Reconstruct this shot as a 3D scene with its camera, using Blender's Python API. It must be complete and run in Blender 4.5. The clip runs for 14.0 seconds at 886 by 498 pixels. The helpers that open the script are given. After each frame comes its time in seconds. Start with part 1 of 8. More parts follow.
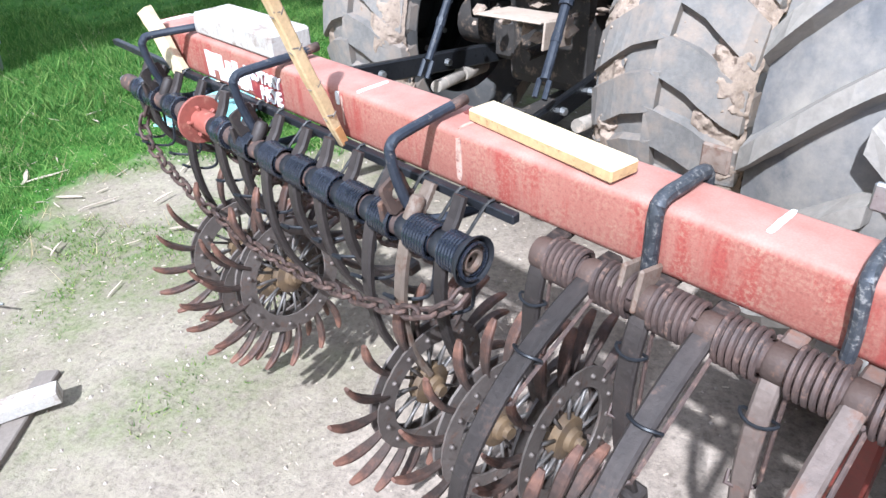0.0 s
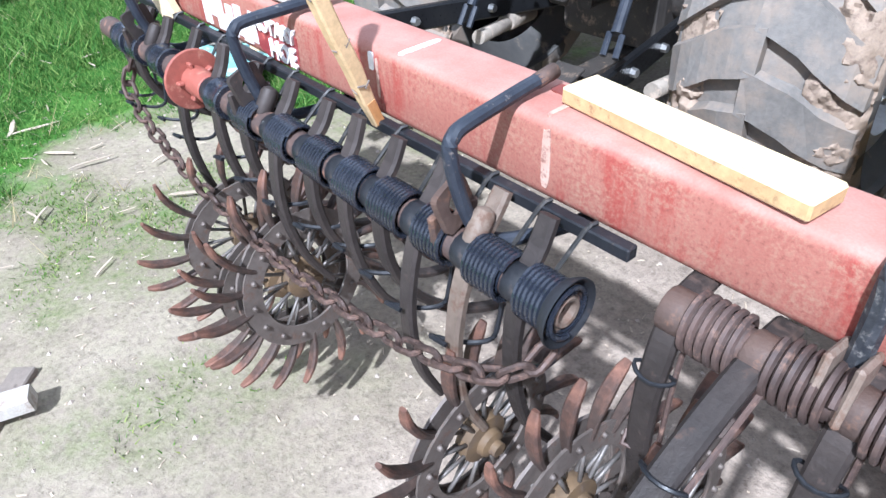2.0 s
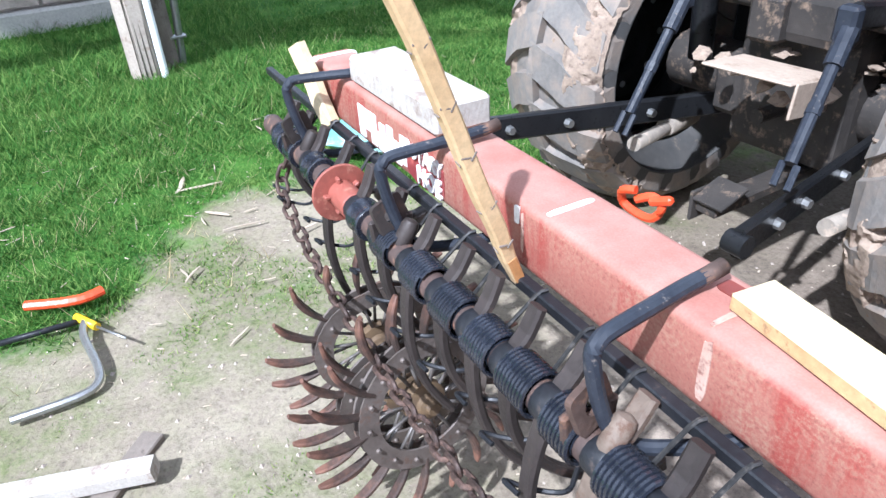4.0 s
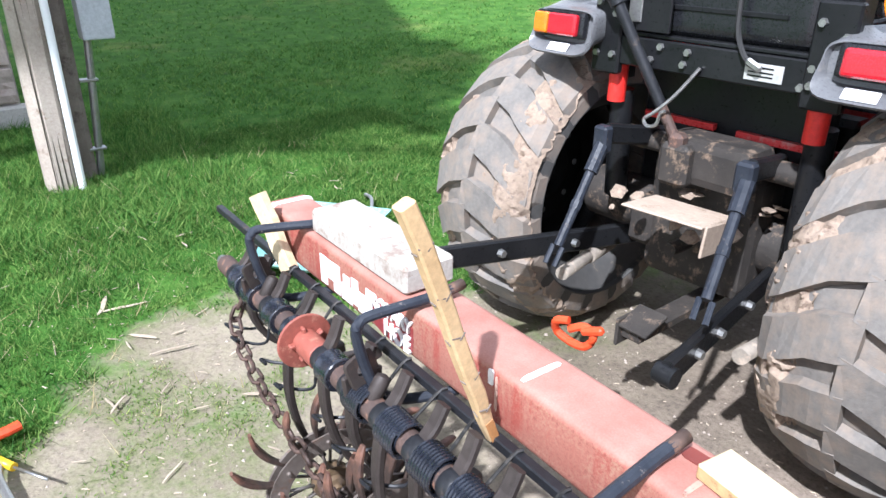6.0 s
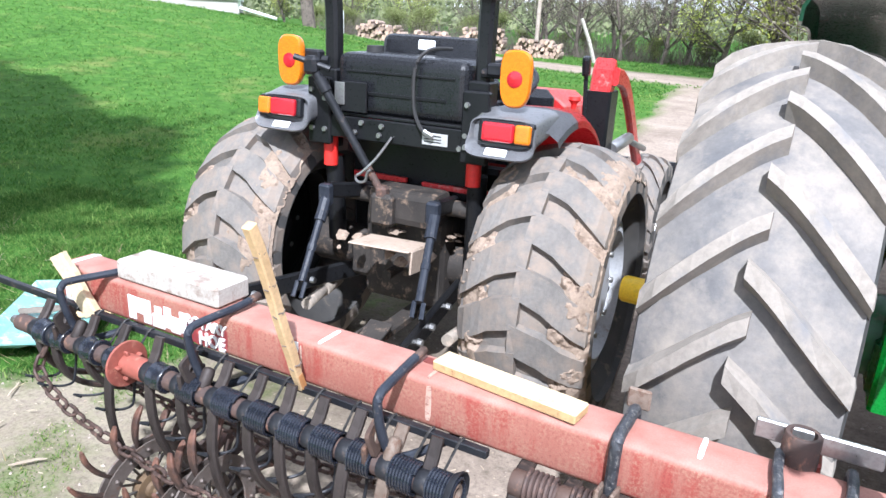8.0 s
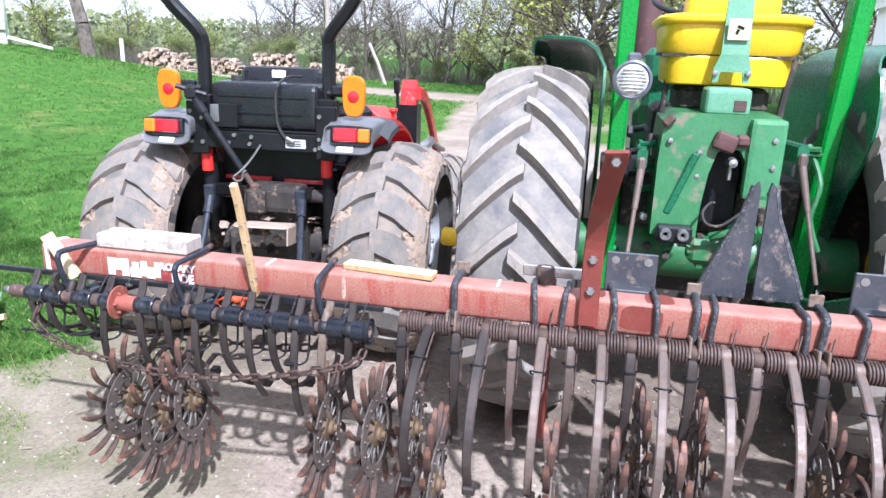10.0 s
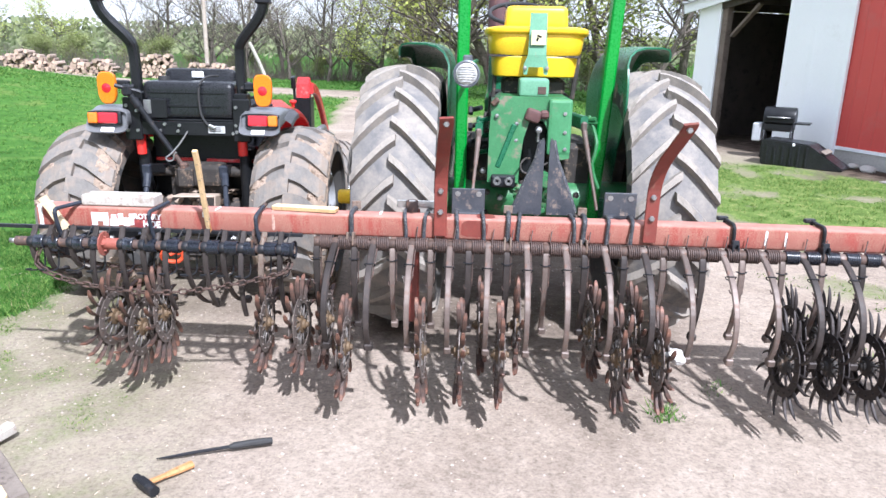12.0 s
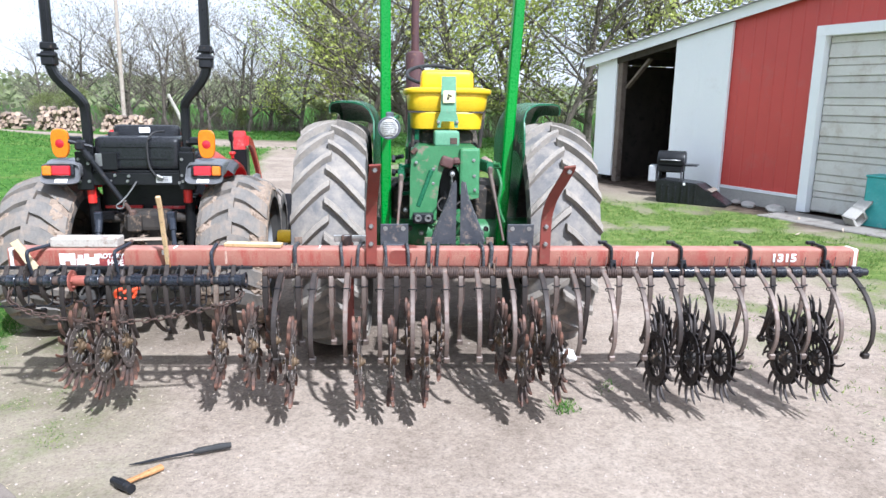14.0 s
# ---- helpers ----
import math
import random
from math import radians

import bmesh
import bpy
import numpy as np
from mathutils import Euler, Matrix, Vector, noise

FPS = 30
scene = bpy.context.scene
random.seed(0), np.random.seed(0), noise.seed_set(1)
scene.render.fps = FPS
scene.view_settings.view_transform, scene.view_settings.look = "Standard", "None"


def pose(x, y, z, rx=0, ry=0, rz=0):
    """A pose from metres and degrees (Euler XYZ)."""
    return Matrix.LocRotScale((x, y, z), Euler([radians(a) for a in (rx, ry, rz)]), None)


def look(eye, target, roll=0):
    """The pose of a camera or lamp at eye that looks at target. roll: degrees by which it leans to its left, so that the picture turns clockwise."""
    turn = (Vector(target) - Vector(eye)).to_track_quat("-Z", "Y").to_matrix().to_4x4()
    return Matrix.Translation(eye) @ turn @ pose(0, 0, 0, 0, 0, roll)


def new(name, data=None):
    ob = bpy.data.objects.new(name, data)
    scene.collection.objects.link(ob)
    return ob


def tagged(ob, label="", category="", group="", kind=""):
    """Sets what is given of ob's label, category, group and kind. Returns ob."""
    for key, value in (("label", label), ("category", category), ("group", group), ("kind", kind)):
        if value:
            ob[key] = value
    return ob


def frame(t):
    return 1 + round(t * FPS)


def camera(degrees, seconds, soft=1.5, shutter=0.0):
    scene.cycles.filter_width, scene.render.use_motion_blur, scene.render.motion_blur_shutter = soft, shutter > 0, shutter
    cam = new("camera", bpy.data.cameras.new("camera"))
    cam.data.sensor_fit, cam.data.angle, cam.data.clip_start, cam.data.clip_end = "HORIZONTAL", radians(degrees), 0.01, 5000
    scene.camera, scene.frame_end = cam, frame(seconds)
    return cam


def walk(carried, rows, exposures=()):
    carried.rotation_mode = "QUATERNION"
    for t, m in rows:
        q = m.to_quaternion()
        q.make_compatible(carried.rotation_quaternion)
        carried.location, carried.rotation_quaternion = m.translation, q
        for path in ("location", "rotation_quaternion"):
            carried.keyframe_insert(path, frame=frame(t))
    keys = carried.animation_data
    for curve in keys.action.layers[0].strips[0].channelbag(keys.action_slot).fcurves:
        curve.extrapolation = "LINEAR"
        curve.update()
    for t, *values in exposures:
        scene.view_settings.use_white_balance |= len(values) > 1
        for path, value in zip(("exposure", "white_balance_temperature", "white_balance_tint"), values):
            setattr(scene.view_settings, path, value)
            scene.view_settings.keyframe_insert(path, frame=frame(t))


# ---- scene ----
cam = camera(64.6, 14.0)
PATH = [
    (0, (1.861, -0.712, 1.33), (0.603, 0.41, 0.253), -3.4),
    (0.5, (1.758, -0.675, 1.308), (0.517, 0.432, 0.197), -3.7),
    (1, (1.657, -0.636, 1.275), (0.483, 0.458, 0.08), -4.1),
    (1.5, (1.599, -0.599, 1.267), (0.407, 0.511, 0.106), -3.1),
    (2, (1.567, -0.538, 1.242), (0.343, 0.489, 0.04), -2.8),
    (2.5, (1.551, -0.459, 1.23), (0.246, 0.403, -0.016), -4.0),
    (3, (1.515, -0.431, 1.236), (0.112, 0.364, 0.053), -4.3),
    (3.2, (1.508, -0.43, 1.254), (0.069, 0.337, 0.096), -4.2),
    (5.3, (1.38, -0.522, 1.395), (-0.162, 0.359, 0.475), -1.3),
    (5.5, (1.389, -0.524, 1.407), (-0.148, 0.387, 0.508), -0.9),
    (6, (1.422, -0.548, 1.45), (-0.046, 0.525, 0.618), 0.3),
    (6.5, (1.462, -0.64, 1.495), (0.14, 0.669, 0.76), -0.1),
    (7, (1.568, -0.753, 1.53), (0.312, 0.657, 0.872), 0.4),
    (7.2, (1.631, -0.796, 1.535), (0.452, 0.683, 0.885), 1.5),
    (9.3, (1.741, -1.597, 1.593), (1.113, 0.215, 1.026), 0.8),
    (9.5, (1.793, -1.701, 1.603), (1.21, 0.133, 1.057), 1.0),
    (10, (1.859, -2.006, 1.587), (1.461, -0.125, 1.037), 1.9),
    (10.5, (1.883, -2.237, 1.625), (1.501, -0.335, 1.136), 0.6),
    (11, (1.864, -2.539, 1.632), (1.707, -0.615, 1.107), 0.2),
    (11.5, (1.945, -2.741, 1.658), (1.804, -0.801, 1.196), -0.5),
    (12, (2.045, -3.077, 1.626), (1.952, -1.157, 1.075), 1.2),
    (12.5, (2.096, -3.325, 1.682), (2.006, -1.377, 1.235), 2.1),
    (13, (2.045, -3.506, 1.7), (1.981, -1.554, 1.272), -0.4),
    (13.5, (2.024, -3.61, 1.694), (2.071, -1.655, 1.275), 0.6),
    (14, (2.039, -3.678, 1.68), (2.159, -1.726, 1.26), 0.8),
]
walk(cam, [(t, look(eye, target, roll)) for t, eye, target, roll in PATH], [(0, 1.24, 5190, 11), (3, 1.19, 5100, 12), (6, 1.17, 5480, 13), (7, 1.16, 5450, 13), (9.5, 1.14, 5370, 16), (10.5, 1.15, 5280, 18), (11, 1.16, 5310, 18), (12, 1.13, 5450, 15), (14, 0.95, 5400, 12)])

# ---- light ----
SUN_DIR = Vector((0.39, -0.75, 1.0)).normalized()
world = bpy.data.worlds.new("sky")
scene.world = world
world.use_nodes = True
wn = world.node_tree.nodes
sky = wn.new("ShaderNodeTexSky")
sky.sky_type = "NISHITA"
sky.sun_disc = False
sky.sun_elevation = math.asin(SUN_DIR.z)
sky.sun_rotation = math.atan2(SUN_DIR.x, SUN_DIR.y)
sky.dust_density = 2.0
wn["Background"].inputs["Strength"].default_value = 0.096
# broken white cloud all over the spring sky
wl = world.node_tree.links
coord = wn.new("ShaderNodeTexCoord")
stretch = wn.new("ShaderNodeMapping")
stretch.inputs["Scale"].default_value = (1.0, 1.0, 2.6)
cloud = wn.new("ShaderNodeTexNoise")
cloud.inputs["Scale"].default_value = 2.6
cloud.inputs["Detail"].default_value = 7.0
cloud.inputs["Roughness"].default_value = 0.55
cover = wn.new("ShaderNodeValToRGB")
cover.color_ramp.elements[0].position = 0.40
cover.color_ramp.elements[1].position = 0.62
cover.color_ramp.elements[0].color = (0.54, 0.54, 0.54, 1)
cover.color_ramp.elements[1].color = (0.95, 0.95, 0.95, 1)
mixer = wn.new("ShaderNodeMix")
mixer.data_type = "RGBA"
mixer.inputs[7].default_value = (7.95, 7.88, 7.72, 1)
wl.new(coord.outputs["Generated"], stretch.inputs["Vector"])
wl.new(stretch.outputs[0], cloud.inputs["Vector"])
wl.new(cloud.outputs["Fac"], cover.inputs[0])
wl.new(cover.outputs[0], mixer.inputs[0])
wl.new(sky.outputs[0], mixer.inputs[6])
wl.new(mixer.outputs[2], wn["Background"].inputs["Color"])
sun = new("sun", bpy.data.lights.new("sun", "SUN"))
sun.data.energy = 4.45
sun.data.angle = radians(1.3)
sun.data.color = (1.0, 0.95, 0.87)
sun.matrix_world = look(SUN_DIR * 40, (0, 0, 0))


# ---- materials ----
def principled(name):
    m = bpy.data.materials.new(name)
    m.use_nodes = True
    return m, m.node_tree.nodes, m.node_tree.links, m.node_tree.nodes["Principled BSDF"]


def tex_noise(m, scale, detail=6.0, rough=0.6, source="Object"):
    n, l = m.node_tree.nodes, m.node_tree.links
    t = n.new("ShaderNodeTexNoise")
    t.inputs["Scale"].default_value = scale
    t.inputs["Detail"].default_value = detail
    t.inputs["Roughness"].default_value = rough
    if source == "World":
        g = n.new("ShaderNodeNewGeometry")
        l.new(g.outputs["Position"], t.inputs["Vector"])
    else:
        c = n.new("ShaderNodeTexCoord")
        l.new(c.outputs[source], t.inputs["Vector"])
    return t


def ramp(m, socket, stops):
    r = m.node_tree.nodes.new("ShaderNodeValToRGB")
    e = r.color_ramp.elements
    while len(e) < len(stops):
        e.new(0.5)
    for k, (p, c) in enumerate(stops):
        e[k].position = p
        e[k].color = (c, c, c, 1) if isinstance(c, (int, float)) else (*c, 1)
    m.node_tree.links.new(socket, r.inputs[0])
    return r


def blend(m, fac, a, b, mode="MIX"):
    x = m.node_tree.nodes.new("ShaderNodeMix")
    x.data_type = "RGBA"
    x.blend_type = mode
    l = m.node_tree.links
    for sock, v in ((x.inputs[0], fac), (x.inputs[6], a), (x.inputs[7], b)):
        if isinstance(v, bpy.types.NodeSocket):
            l.new(v, sock)
        elif isinstance(v, (int, float)):
            sock.default_value = v
        else:
            sock.default_value = (*v, 1)
    return x.outputs[2]


def bump(m, height, strength, distance=0.01):
    b = m.node_tree.nodes.new("ShaderNodeBump")
    b.inputs["Strength"].default_value = strength
    b.inputs["Distance"].default_value = distance
    m.node_tree.links.new(height, b.inputs["Height"])
    m.node_tree.links.new(b.outputs[0], m.node_tree.nodes["Principled BSDF"].inputs["Normal"])
    return b


def surface(name, base, alt, wear=None, wear_at=0.6, scale=9.0, fine=70.0, rough=0.6, metal=0.0, relief=0.25,
            vary=0.0, wear_scale=None, wear_soft=0.06, source="Object", spec=0.5, grain_at=(0.72, 1.12)):
    """Two blended colours in large patches, a fine grain, and patches of a third colour where it is worn."""
    m, n, l, p = principled(name)
    big = tex_noise(m, scale, source=source)
    small = tex_noise(m, fine, 4.0, 0.7, source=source)
    col = ramp(m, big.outputs["Fac"], [(0.32, base), (0.68, alt)]).outputs[0]
    grain = ramp(m, small.outputs["Fac"], [(0.3, grain_at[0]), (0.7, grain_at[1])]).outputs[0]
    col = blend(m, 0.75, col, grain, "MULTIPLY")
    r_sock = ramp(m, small.outputs["Fac"], [(0.3, max(0.02, rough - 0.12)), (0.7, min(1.0, rough + 0.12))]).outputs[0]
    if wear:
        w = tex_noise(m, wear_scale or scale * 2.3, 9.0, 0.72, source=source)
        mask = ramp(m, w.outputs["Fac"], [(wear_at - wear_soft, 0.0), (wear_at + wear_soft, 1.0)]).outputs[0]
        col = blend(m, mask, col, wear)
        r_sock = blend(m, mask, r_sock, (0.85, 0.85, 0.85))
        if metal:
            l.new(ramp(m, mask, [(0.0, metal), (1.0, metal * 0.2)]).outputs[0], p.inputs["Metallic"])
    elif metal:
        p.inputs["Metallic"].default_value = metal
    if vary:
        o = n.new("ShaderNodeObjectInfo")
        tone = ramp(m, o.outputs["Random"], [(0.0, 1.0 - vary), (1.0, 1.0 + vary * 0.6)]).outputs[0]
        col = blend(m, 1.0, col, tone, "MULTIPLY")
    l.new(col, p.inputs["Base Color"])
    l.new(r_sock, p.inputs["Roughness"])
    p.inputs["Specular IOR Level"].default_value = spec
    if relief:
        bump(m, small.outputs["Fac"], relief, 0.003)
    return m


def bar_paint():
    """Old red paint: paler pink on top, dusty and run with darker red streaks on the upright faces."""
    m, n, l, p = principled("chalky_red_paint")
    big = tex_noise(m, 3.2)
    mid = tex_noise(m, 14.0, 6, 0.6)
    speck = tex_noise(m, 150.0, 5, 0.75)
    fine = tex_noise(m, 330.0, 3, 0.6)
    c = n.new("ShaderNodeTexCoord")
    tall = n.new("ShaderNodeMapping")
    tall.inputs["Scale"].default_value = (17.0, 17.0, 3.2)
    l.new(c.outputs["Object"], tall.inputs["Vector"])
    runs = n.new("ShaderNodeTexNoise")
    runs.inputs["Scale"].default_value = 1.0
    runs.inputs["Detail"].default_value = 7.0
    runs.inputs["Roughness"].default_value = 0.68
    l.new(tall.outputs[0], runs.inputs["Vector"])
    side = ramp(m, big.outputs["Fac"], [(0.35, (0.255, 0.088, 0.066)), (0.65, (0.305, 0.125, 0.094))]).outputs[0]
    wet = ramp(m, runs.outputs["Fac"], [(0.50, 0.0), (0.60, 0.85)]).outputs[0]
    side = blend(m, wet, side, (0.27, 0.050, 0.040))
    dust = ramp(m, speck.outputs["Fac"], [(0.47, 0.0), (0.60, 0.75)]).outputs[0]
    patch = ramp(m, mid.outputs["Fac"], [(0.38, 0.15), (0.62, 1.0)]).outputs[0]
    dust = blend(m, 1.0, dust, patch, "MULTIPLY")
    side = blend(m, dust, side, (0.335, 0.215, 0.150))
    grime = ramp(m, speck.outputs["Fac"], [(0.34, 0.6), (0.44, 0.0)]).outputs[0]
    side = blend(m, grime, side, (0.13, 0.055, 0.042))
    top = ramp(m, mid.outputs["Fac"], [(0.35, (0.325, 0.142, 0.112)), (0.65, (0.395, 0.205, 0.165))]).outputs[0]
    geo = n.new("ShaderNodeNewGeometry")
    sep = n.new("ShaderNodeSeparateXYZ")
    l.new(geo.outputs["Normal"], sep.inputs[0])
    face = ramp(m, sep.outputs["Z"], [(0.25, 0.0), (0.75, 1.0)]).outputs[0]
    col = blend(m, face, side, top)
    grain = ramp(m, fine.outputs["Fac"], [(0.3, 0.85), (0.7, 1.08)]).outputs[0]
    l.new(blend(m, 0.8, col, grain, "MULTIPLY"), p.inputs["Base Color"])
    p.inputs["Roughness"].default_value = 0.68
    p.inputs["Specular IOR Level"].default_value = 0.25
    bump(m, speck.outputs["Fac"], 0.12, 0.002)
    return m


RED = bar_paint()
RED_DARK = surface("dark_red_paint", (0.20, 0.040, 0.028), (0.15, 0.032, 0.024), (0.16, 0.07, 0.045), 0.62, 9, 90, 0.5, relief=0.15)
FLANGE = surface("red_oxide_flange", (0.30, 0.085, 0.060), (0.23, 0.070, 0.050), (0.45, 0.22, 0.15), 0.62, 14, 90, 0.6)
RUST = surface("rusty_steel", (0.105, 0.064, 0.047), (0.075, 0.052, 0.044), (0.165, 0.088, 0.055), 0.60, 16, 120, 0.7, 0.25, relief=0.4, vary=0.18)
RUST_PIPE = surface("rusty_pipe", (0.115, 0.070, 0.056), (0.070, 0.052, 0.047), (0.22, 0.12, 0.08), 0.6, 18, 110, 0.7, 0.2, relief=0.35)
ARM = surface("worn_arm_steel", (0.122, 0.090, 0.076), (0.190, 0.150, 0.128), (0.16, 0.088, 0.062), 0.58, 10, 110, 0.55, 0.25, relief=0.3, vary=0.3)
CLAMP = surface("pale_rusty_clamp", (0.17, 0.125, 0.095), (0.25, 0.195, 0.155), (0.13, 0.075, 0.05), 0.56, 16, 120, 0.7, 0.1, relief=0.35)
ARM_TAN = surface("tan_rubbed_arm", (0.115, 0.085, 0.066), (0.19, 0.145, 0.11), (0.10, 0.055, 0.035), 0.55, 14, 110, 0.65, 0.1, relief=0.3)
ARM_DARK = surface("dark_arm_steel", (0.033, 0.027, 0.025), (0.060, 0.048, 0.043), (0.095, 0.060, 0.046), 0.62, 12, 110, 0.58, 0.2, relief=0.3, vary=0.3, spec=0.35)


def tooth_steel():
    """Forged teeth: dark at the root, rubbed to raw rust where they work the soil."""
    m, n, l, p = principled("soil_worn_tooth")
    c = n.new("ShaderNodeTexCoord")
    sep = n.new("ShaderNodeSeparateXYZ")
    l.new(c.outputs["Object"], sep.inputs[0])
    big = tex_noise(m, 26.0, 5, 0.65)
    fine = tex_noise(m, 130.0, 4, 0.7)
    root = ramp(m, big.outputs["Fac"], [(0.35, (0.045, 0.034, 0.030)), (0.65, (0.085, 0.055, 0.043))]).outputs[0]
    tip = ramp(m, big.outputs["Fac"], [(0.35, (0.095, 0.050, 0.037)), (0.65, (0.200, 0.098, 0.066))]).outputs[0]
    reach = n.new("ShaderNodeMath")
    reach.operation = "MULTIPLY_ADD"
    reach.inputs[1].default_value = 0.09
    l.new(big.outputs["Fac"], reach.inputs[0])
    l.new(sep.outputs["Z"], reach.inputs[2])
    worn = ramp(m, reach.outputs[0], [(0.205, 0.0), (0.255, 1.0)]).outputs[0]
    col = blend(m, worn, root, tip)
    o = n.new("ShaderNodeObjectInfo")
    tone = ramp(m, o.outputs["Random"], [(0.0, 0.6), (1.0, 1.2)]).outputs[0]
    col = blend(m, 1.0, col, tone, "MULTIPLY")
    grain = ramp(m, fine.outputs["Fac"], [(0.3, 0.7), (0.7, 1.15)]).outputs[0]
    l.new(blend(m, 0.8, col, grain, "MULTIPLY"), p.inputs["Base Color"])
    p.inputs["Roughness"].default_value = 0.6
    p.inputs["Metallic"].default_value = 0.2
    bump(m, fine.outputs["Fac"], 0.3, 0.003)
    return m


TOOTH = tooth_steel()
SPOKE = surface("grey_spoke_steel", (0.14, 0.128, 0.118), (0.22, 0.20, 0.185), (0.14, 0.10, 0.08), 0.6, 30, 130, 0.5, 0.4, relief=0.2)
TOOTH_DARK = surface("dark_tooth_steel", (0.026, 0.022, 0.022), (0.048, 0.037, 0.034), (0.10, 0.06, 0.04), 0.68, 20, 120, 0.6, 0.3, relief=0.3, vary=0.3)
RING = surface("riveted_ring_steel", (0.108, 0.088, 0.077), (0.180, 0.152, 0.134), (0.12, 0.072, 0.052), 0.6, 18, 130, 0.6, 0.35, relief=0.35, vary=0.2)
HUB = surface("ochre_hub", (0.155, 0.10, 0.05), (0.10, 0.068, 0.042), (0.10, 0.07, 0.05), 0.6, 22, 120, 0.7, 0.1)
SPRING_BLACK = surface("blue_black_spring", (0.013, 0.015, 0.022), (0.022, 0.026, 0.037), (0.06, 0.045, 0.038), 0.72, 25, 140, 0.22, relief=0.03, vary=0.2, spec=0.8)
SPRING_RUST = surface("rust_brown_spring", (0.105, 0.066, 0.054), (0.066, 0.050, 0.046), (0.19, 0.115, 0.085), 0.6, 25, 140, 0.62, 0.25, relief=0.25, vary=0.2)
BLACK_STEEL = surface("black_steel", (0.013, 0.014, 0.017), (0.025, 0.026, 0.030), (0.11, 0.080, 0.062), 0.65, 12, 110, 0.45, 0.1, relief=0.2, spec=0.3)
HOOK_STEEL = surface("blue_black_rod", (0.018, 0.022, 0.032), (0.035, 0.040, 0.052), (0.20, 0.17, 0.15), 0.66, 22, 110, 0.50, relief=0.2, wear_scale=70, spec=0.25)
BLUE_STEEL = surface("worn_blue_black_plate", (0.05, 0.055, 0.068), (0.085, 0.088, 0.098), (0.22, 0.17, 0.14), 0.61, 10, 90, 0.45, 0.3, relief=0.25)
UBOLT = surface("worn_blue_bolt", (0.042, 0.046, 0.056), (0.088, 0.092, 0.102), (0.23, 0.215, 0.20), 0.59, 55, 130, 0.5, 0.4, relief=0.3, vary=0.2)
TINE = surface("grey_worn_wire", (0.022, 0.022, 0.023), (0.050, 0.048, 0.046), (0.09, 0.08, 0.07), 0.6, 30, 130, 0.5, 0.4, relief=0.2)
ZINC = surface("zinc_steel", (0.42, 0.42, 0.41), (0.33, 0.33, 0.33), (0.25, 0.2, 0.16), 0.68, 20, 140, 0.38, 0.8, relief=0.1)
RIM_SILVER = surface("silver_rim_paint", (0.50, 0.51, 0.53), (0.42, 0.43, 0.45), (0.26, 0.21, 0.17), 0.62, 5, 80, 0.45, relief=0.05)
CHAIN = surface("rusty_chain", (0.062, 0.042, 0.036), (0.095, 0.060, 0.048), (0.15, 0.09, 0.068), 0.6, 30, 150, 0.62, 0.4, relief=0.3, vary=0.3)
NEW_WOOD = surface("new_pine", (0.60, 0.46, 0.27), (0.68, 0.55, 0.36), (0.55, 0.33, 0.14), 0.66, 7, 120, 0.6, relief=0.12)
SAWN_EDGE = surface("rough_sawn_edge", (0.42, 0.27, 0.125), (0.52, 0.35, 0.17), (0.24, 0.14, 0.07), 0.60, 20, 110, 0.75, relief=0.3)
STAKE_WOOD = surface("golden_stake_wood", (0.56, 0.375, 0.185), (0.65, 0.47, 0.26), (0.45, 0.24, 0.08), 0.66, 9, 110, 0.65, relief=0.15)
GREY_WOOD = surface("weathered_wood", (0.38, 0.345, 0.305), (0.48, 0.445, 0.40), (0.25, 0.195, 0.16), 0.575, 9, 110, 0.8, relief=0.3)
POST_WOOD = surface("grey_post_wood", (0.36, 0.30, 0.25), (0.47, 0.41, 0.35), (0.22, 0.16, 0.12), 0.62, 5, 70, 0.85, relief=0.45)
OLD_PLANK = surface("dark_old_plank", (0.14, 0.115, 0.095), (0.22, 0.185, 0.155), (0.08, 0.06, 0.05), 0.6, 7, 90, 0.85, relief=0.4)
TYRE = surface("dusty_tyre_rubber", (0.135, 0.126, 0.116), (0.215, 0.198, 0.18), (0.27, 0.212, 0.165), 0.57, 6, 75, 0.85, relief=0.55, wear_scale=7, wear_soft=0.12)
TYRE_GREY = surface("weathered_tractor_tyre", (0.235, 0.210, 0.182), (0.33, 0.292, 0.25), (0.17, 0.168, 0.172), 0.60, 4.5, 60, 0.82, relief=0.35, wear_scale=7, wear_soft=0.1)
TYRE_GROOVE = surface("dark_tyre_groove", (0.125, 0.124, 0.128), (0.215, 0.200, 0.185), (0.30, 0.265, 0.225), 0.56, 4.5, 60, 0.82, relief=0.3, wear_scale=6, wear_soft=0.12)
SIDEWALL = surface("tyre_sidewall", (0.05, 0.05, 0.05), (0.085, 0.08, 0.075), (0.20, 0.16, 0.12), 0.64, 5, 60, 0.75, relief=0.2)
MUD = surface("dried_mud", (0.27, 0.205, 0.152), (0.35, 0.272, 0.21), (0.18, 0.13, 0.10), 0.58, 22, 90, 0.95, relief=0.9)
BLACK_PAINT = surface("black_machine_paint", (0.008, 0.0085, 0.010), (0.015, 0.0155, 0.017), (0.10, 0.085, 0.07), 0.76, 6, 90, 0.36, relief=0.08, spec=0.3)
BLACK_PLASTIC = surface("black_plastic", (0.010, 0.0105, 0.013), (0.016, 0.017, 0.020), (0.07, 0.065, 0.06), 0.78, 5, 160, 0.30, relief=0.05, spec=0.5)
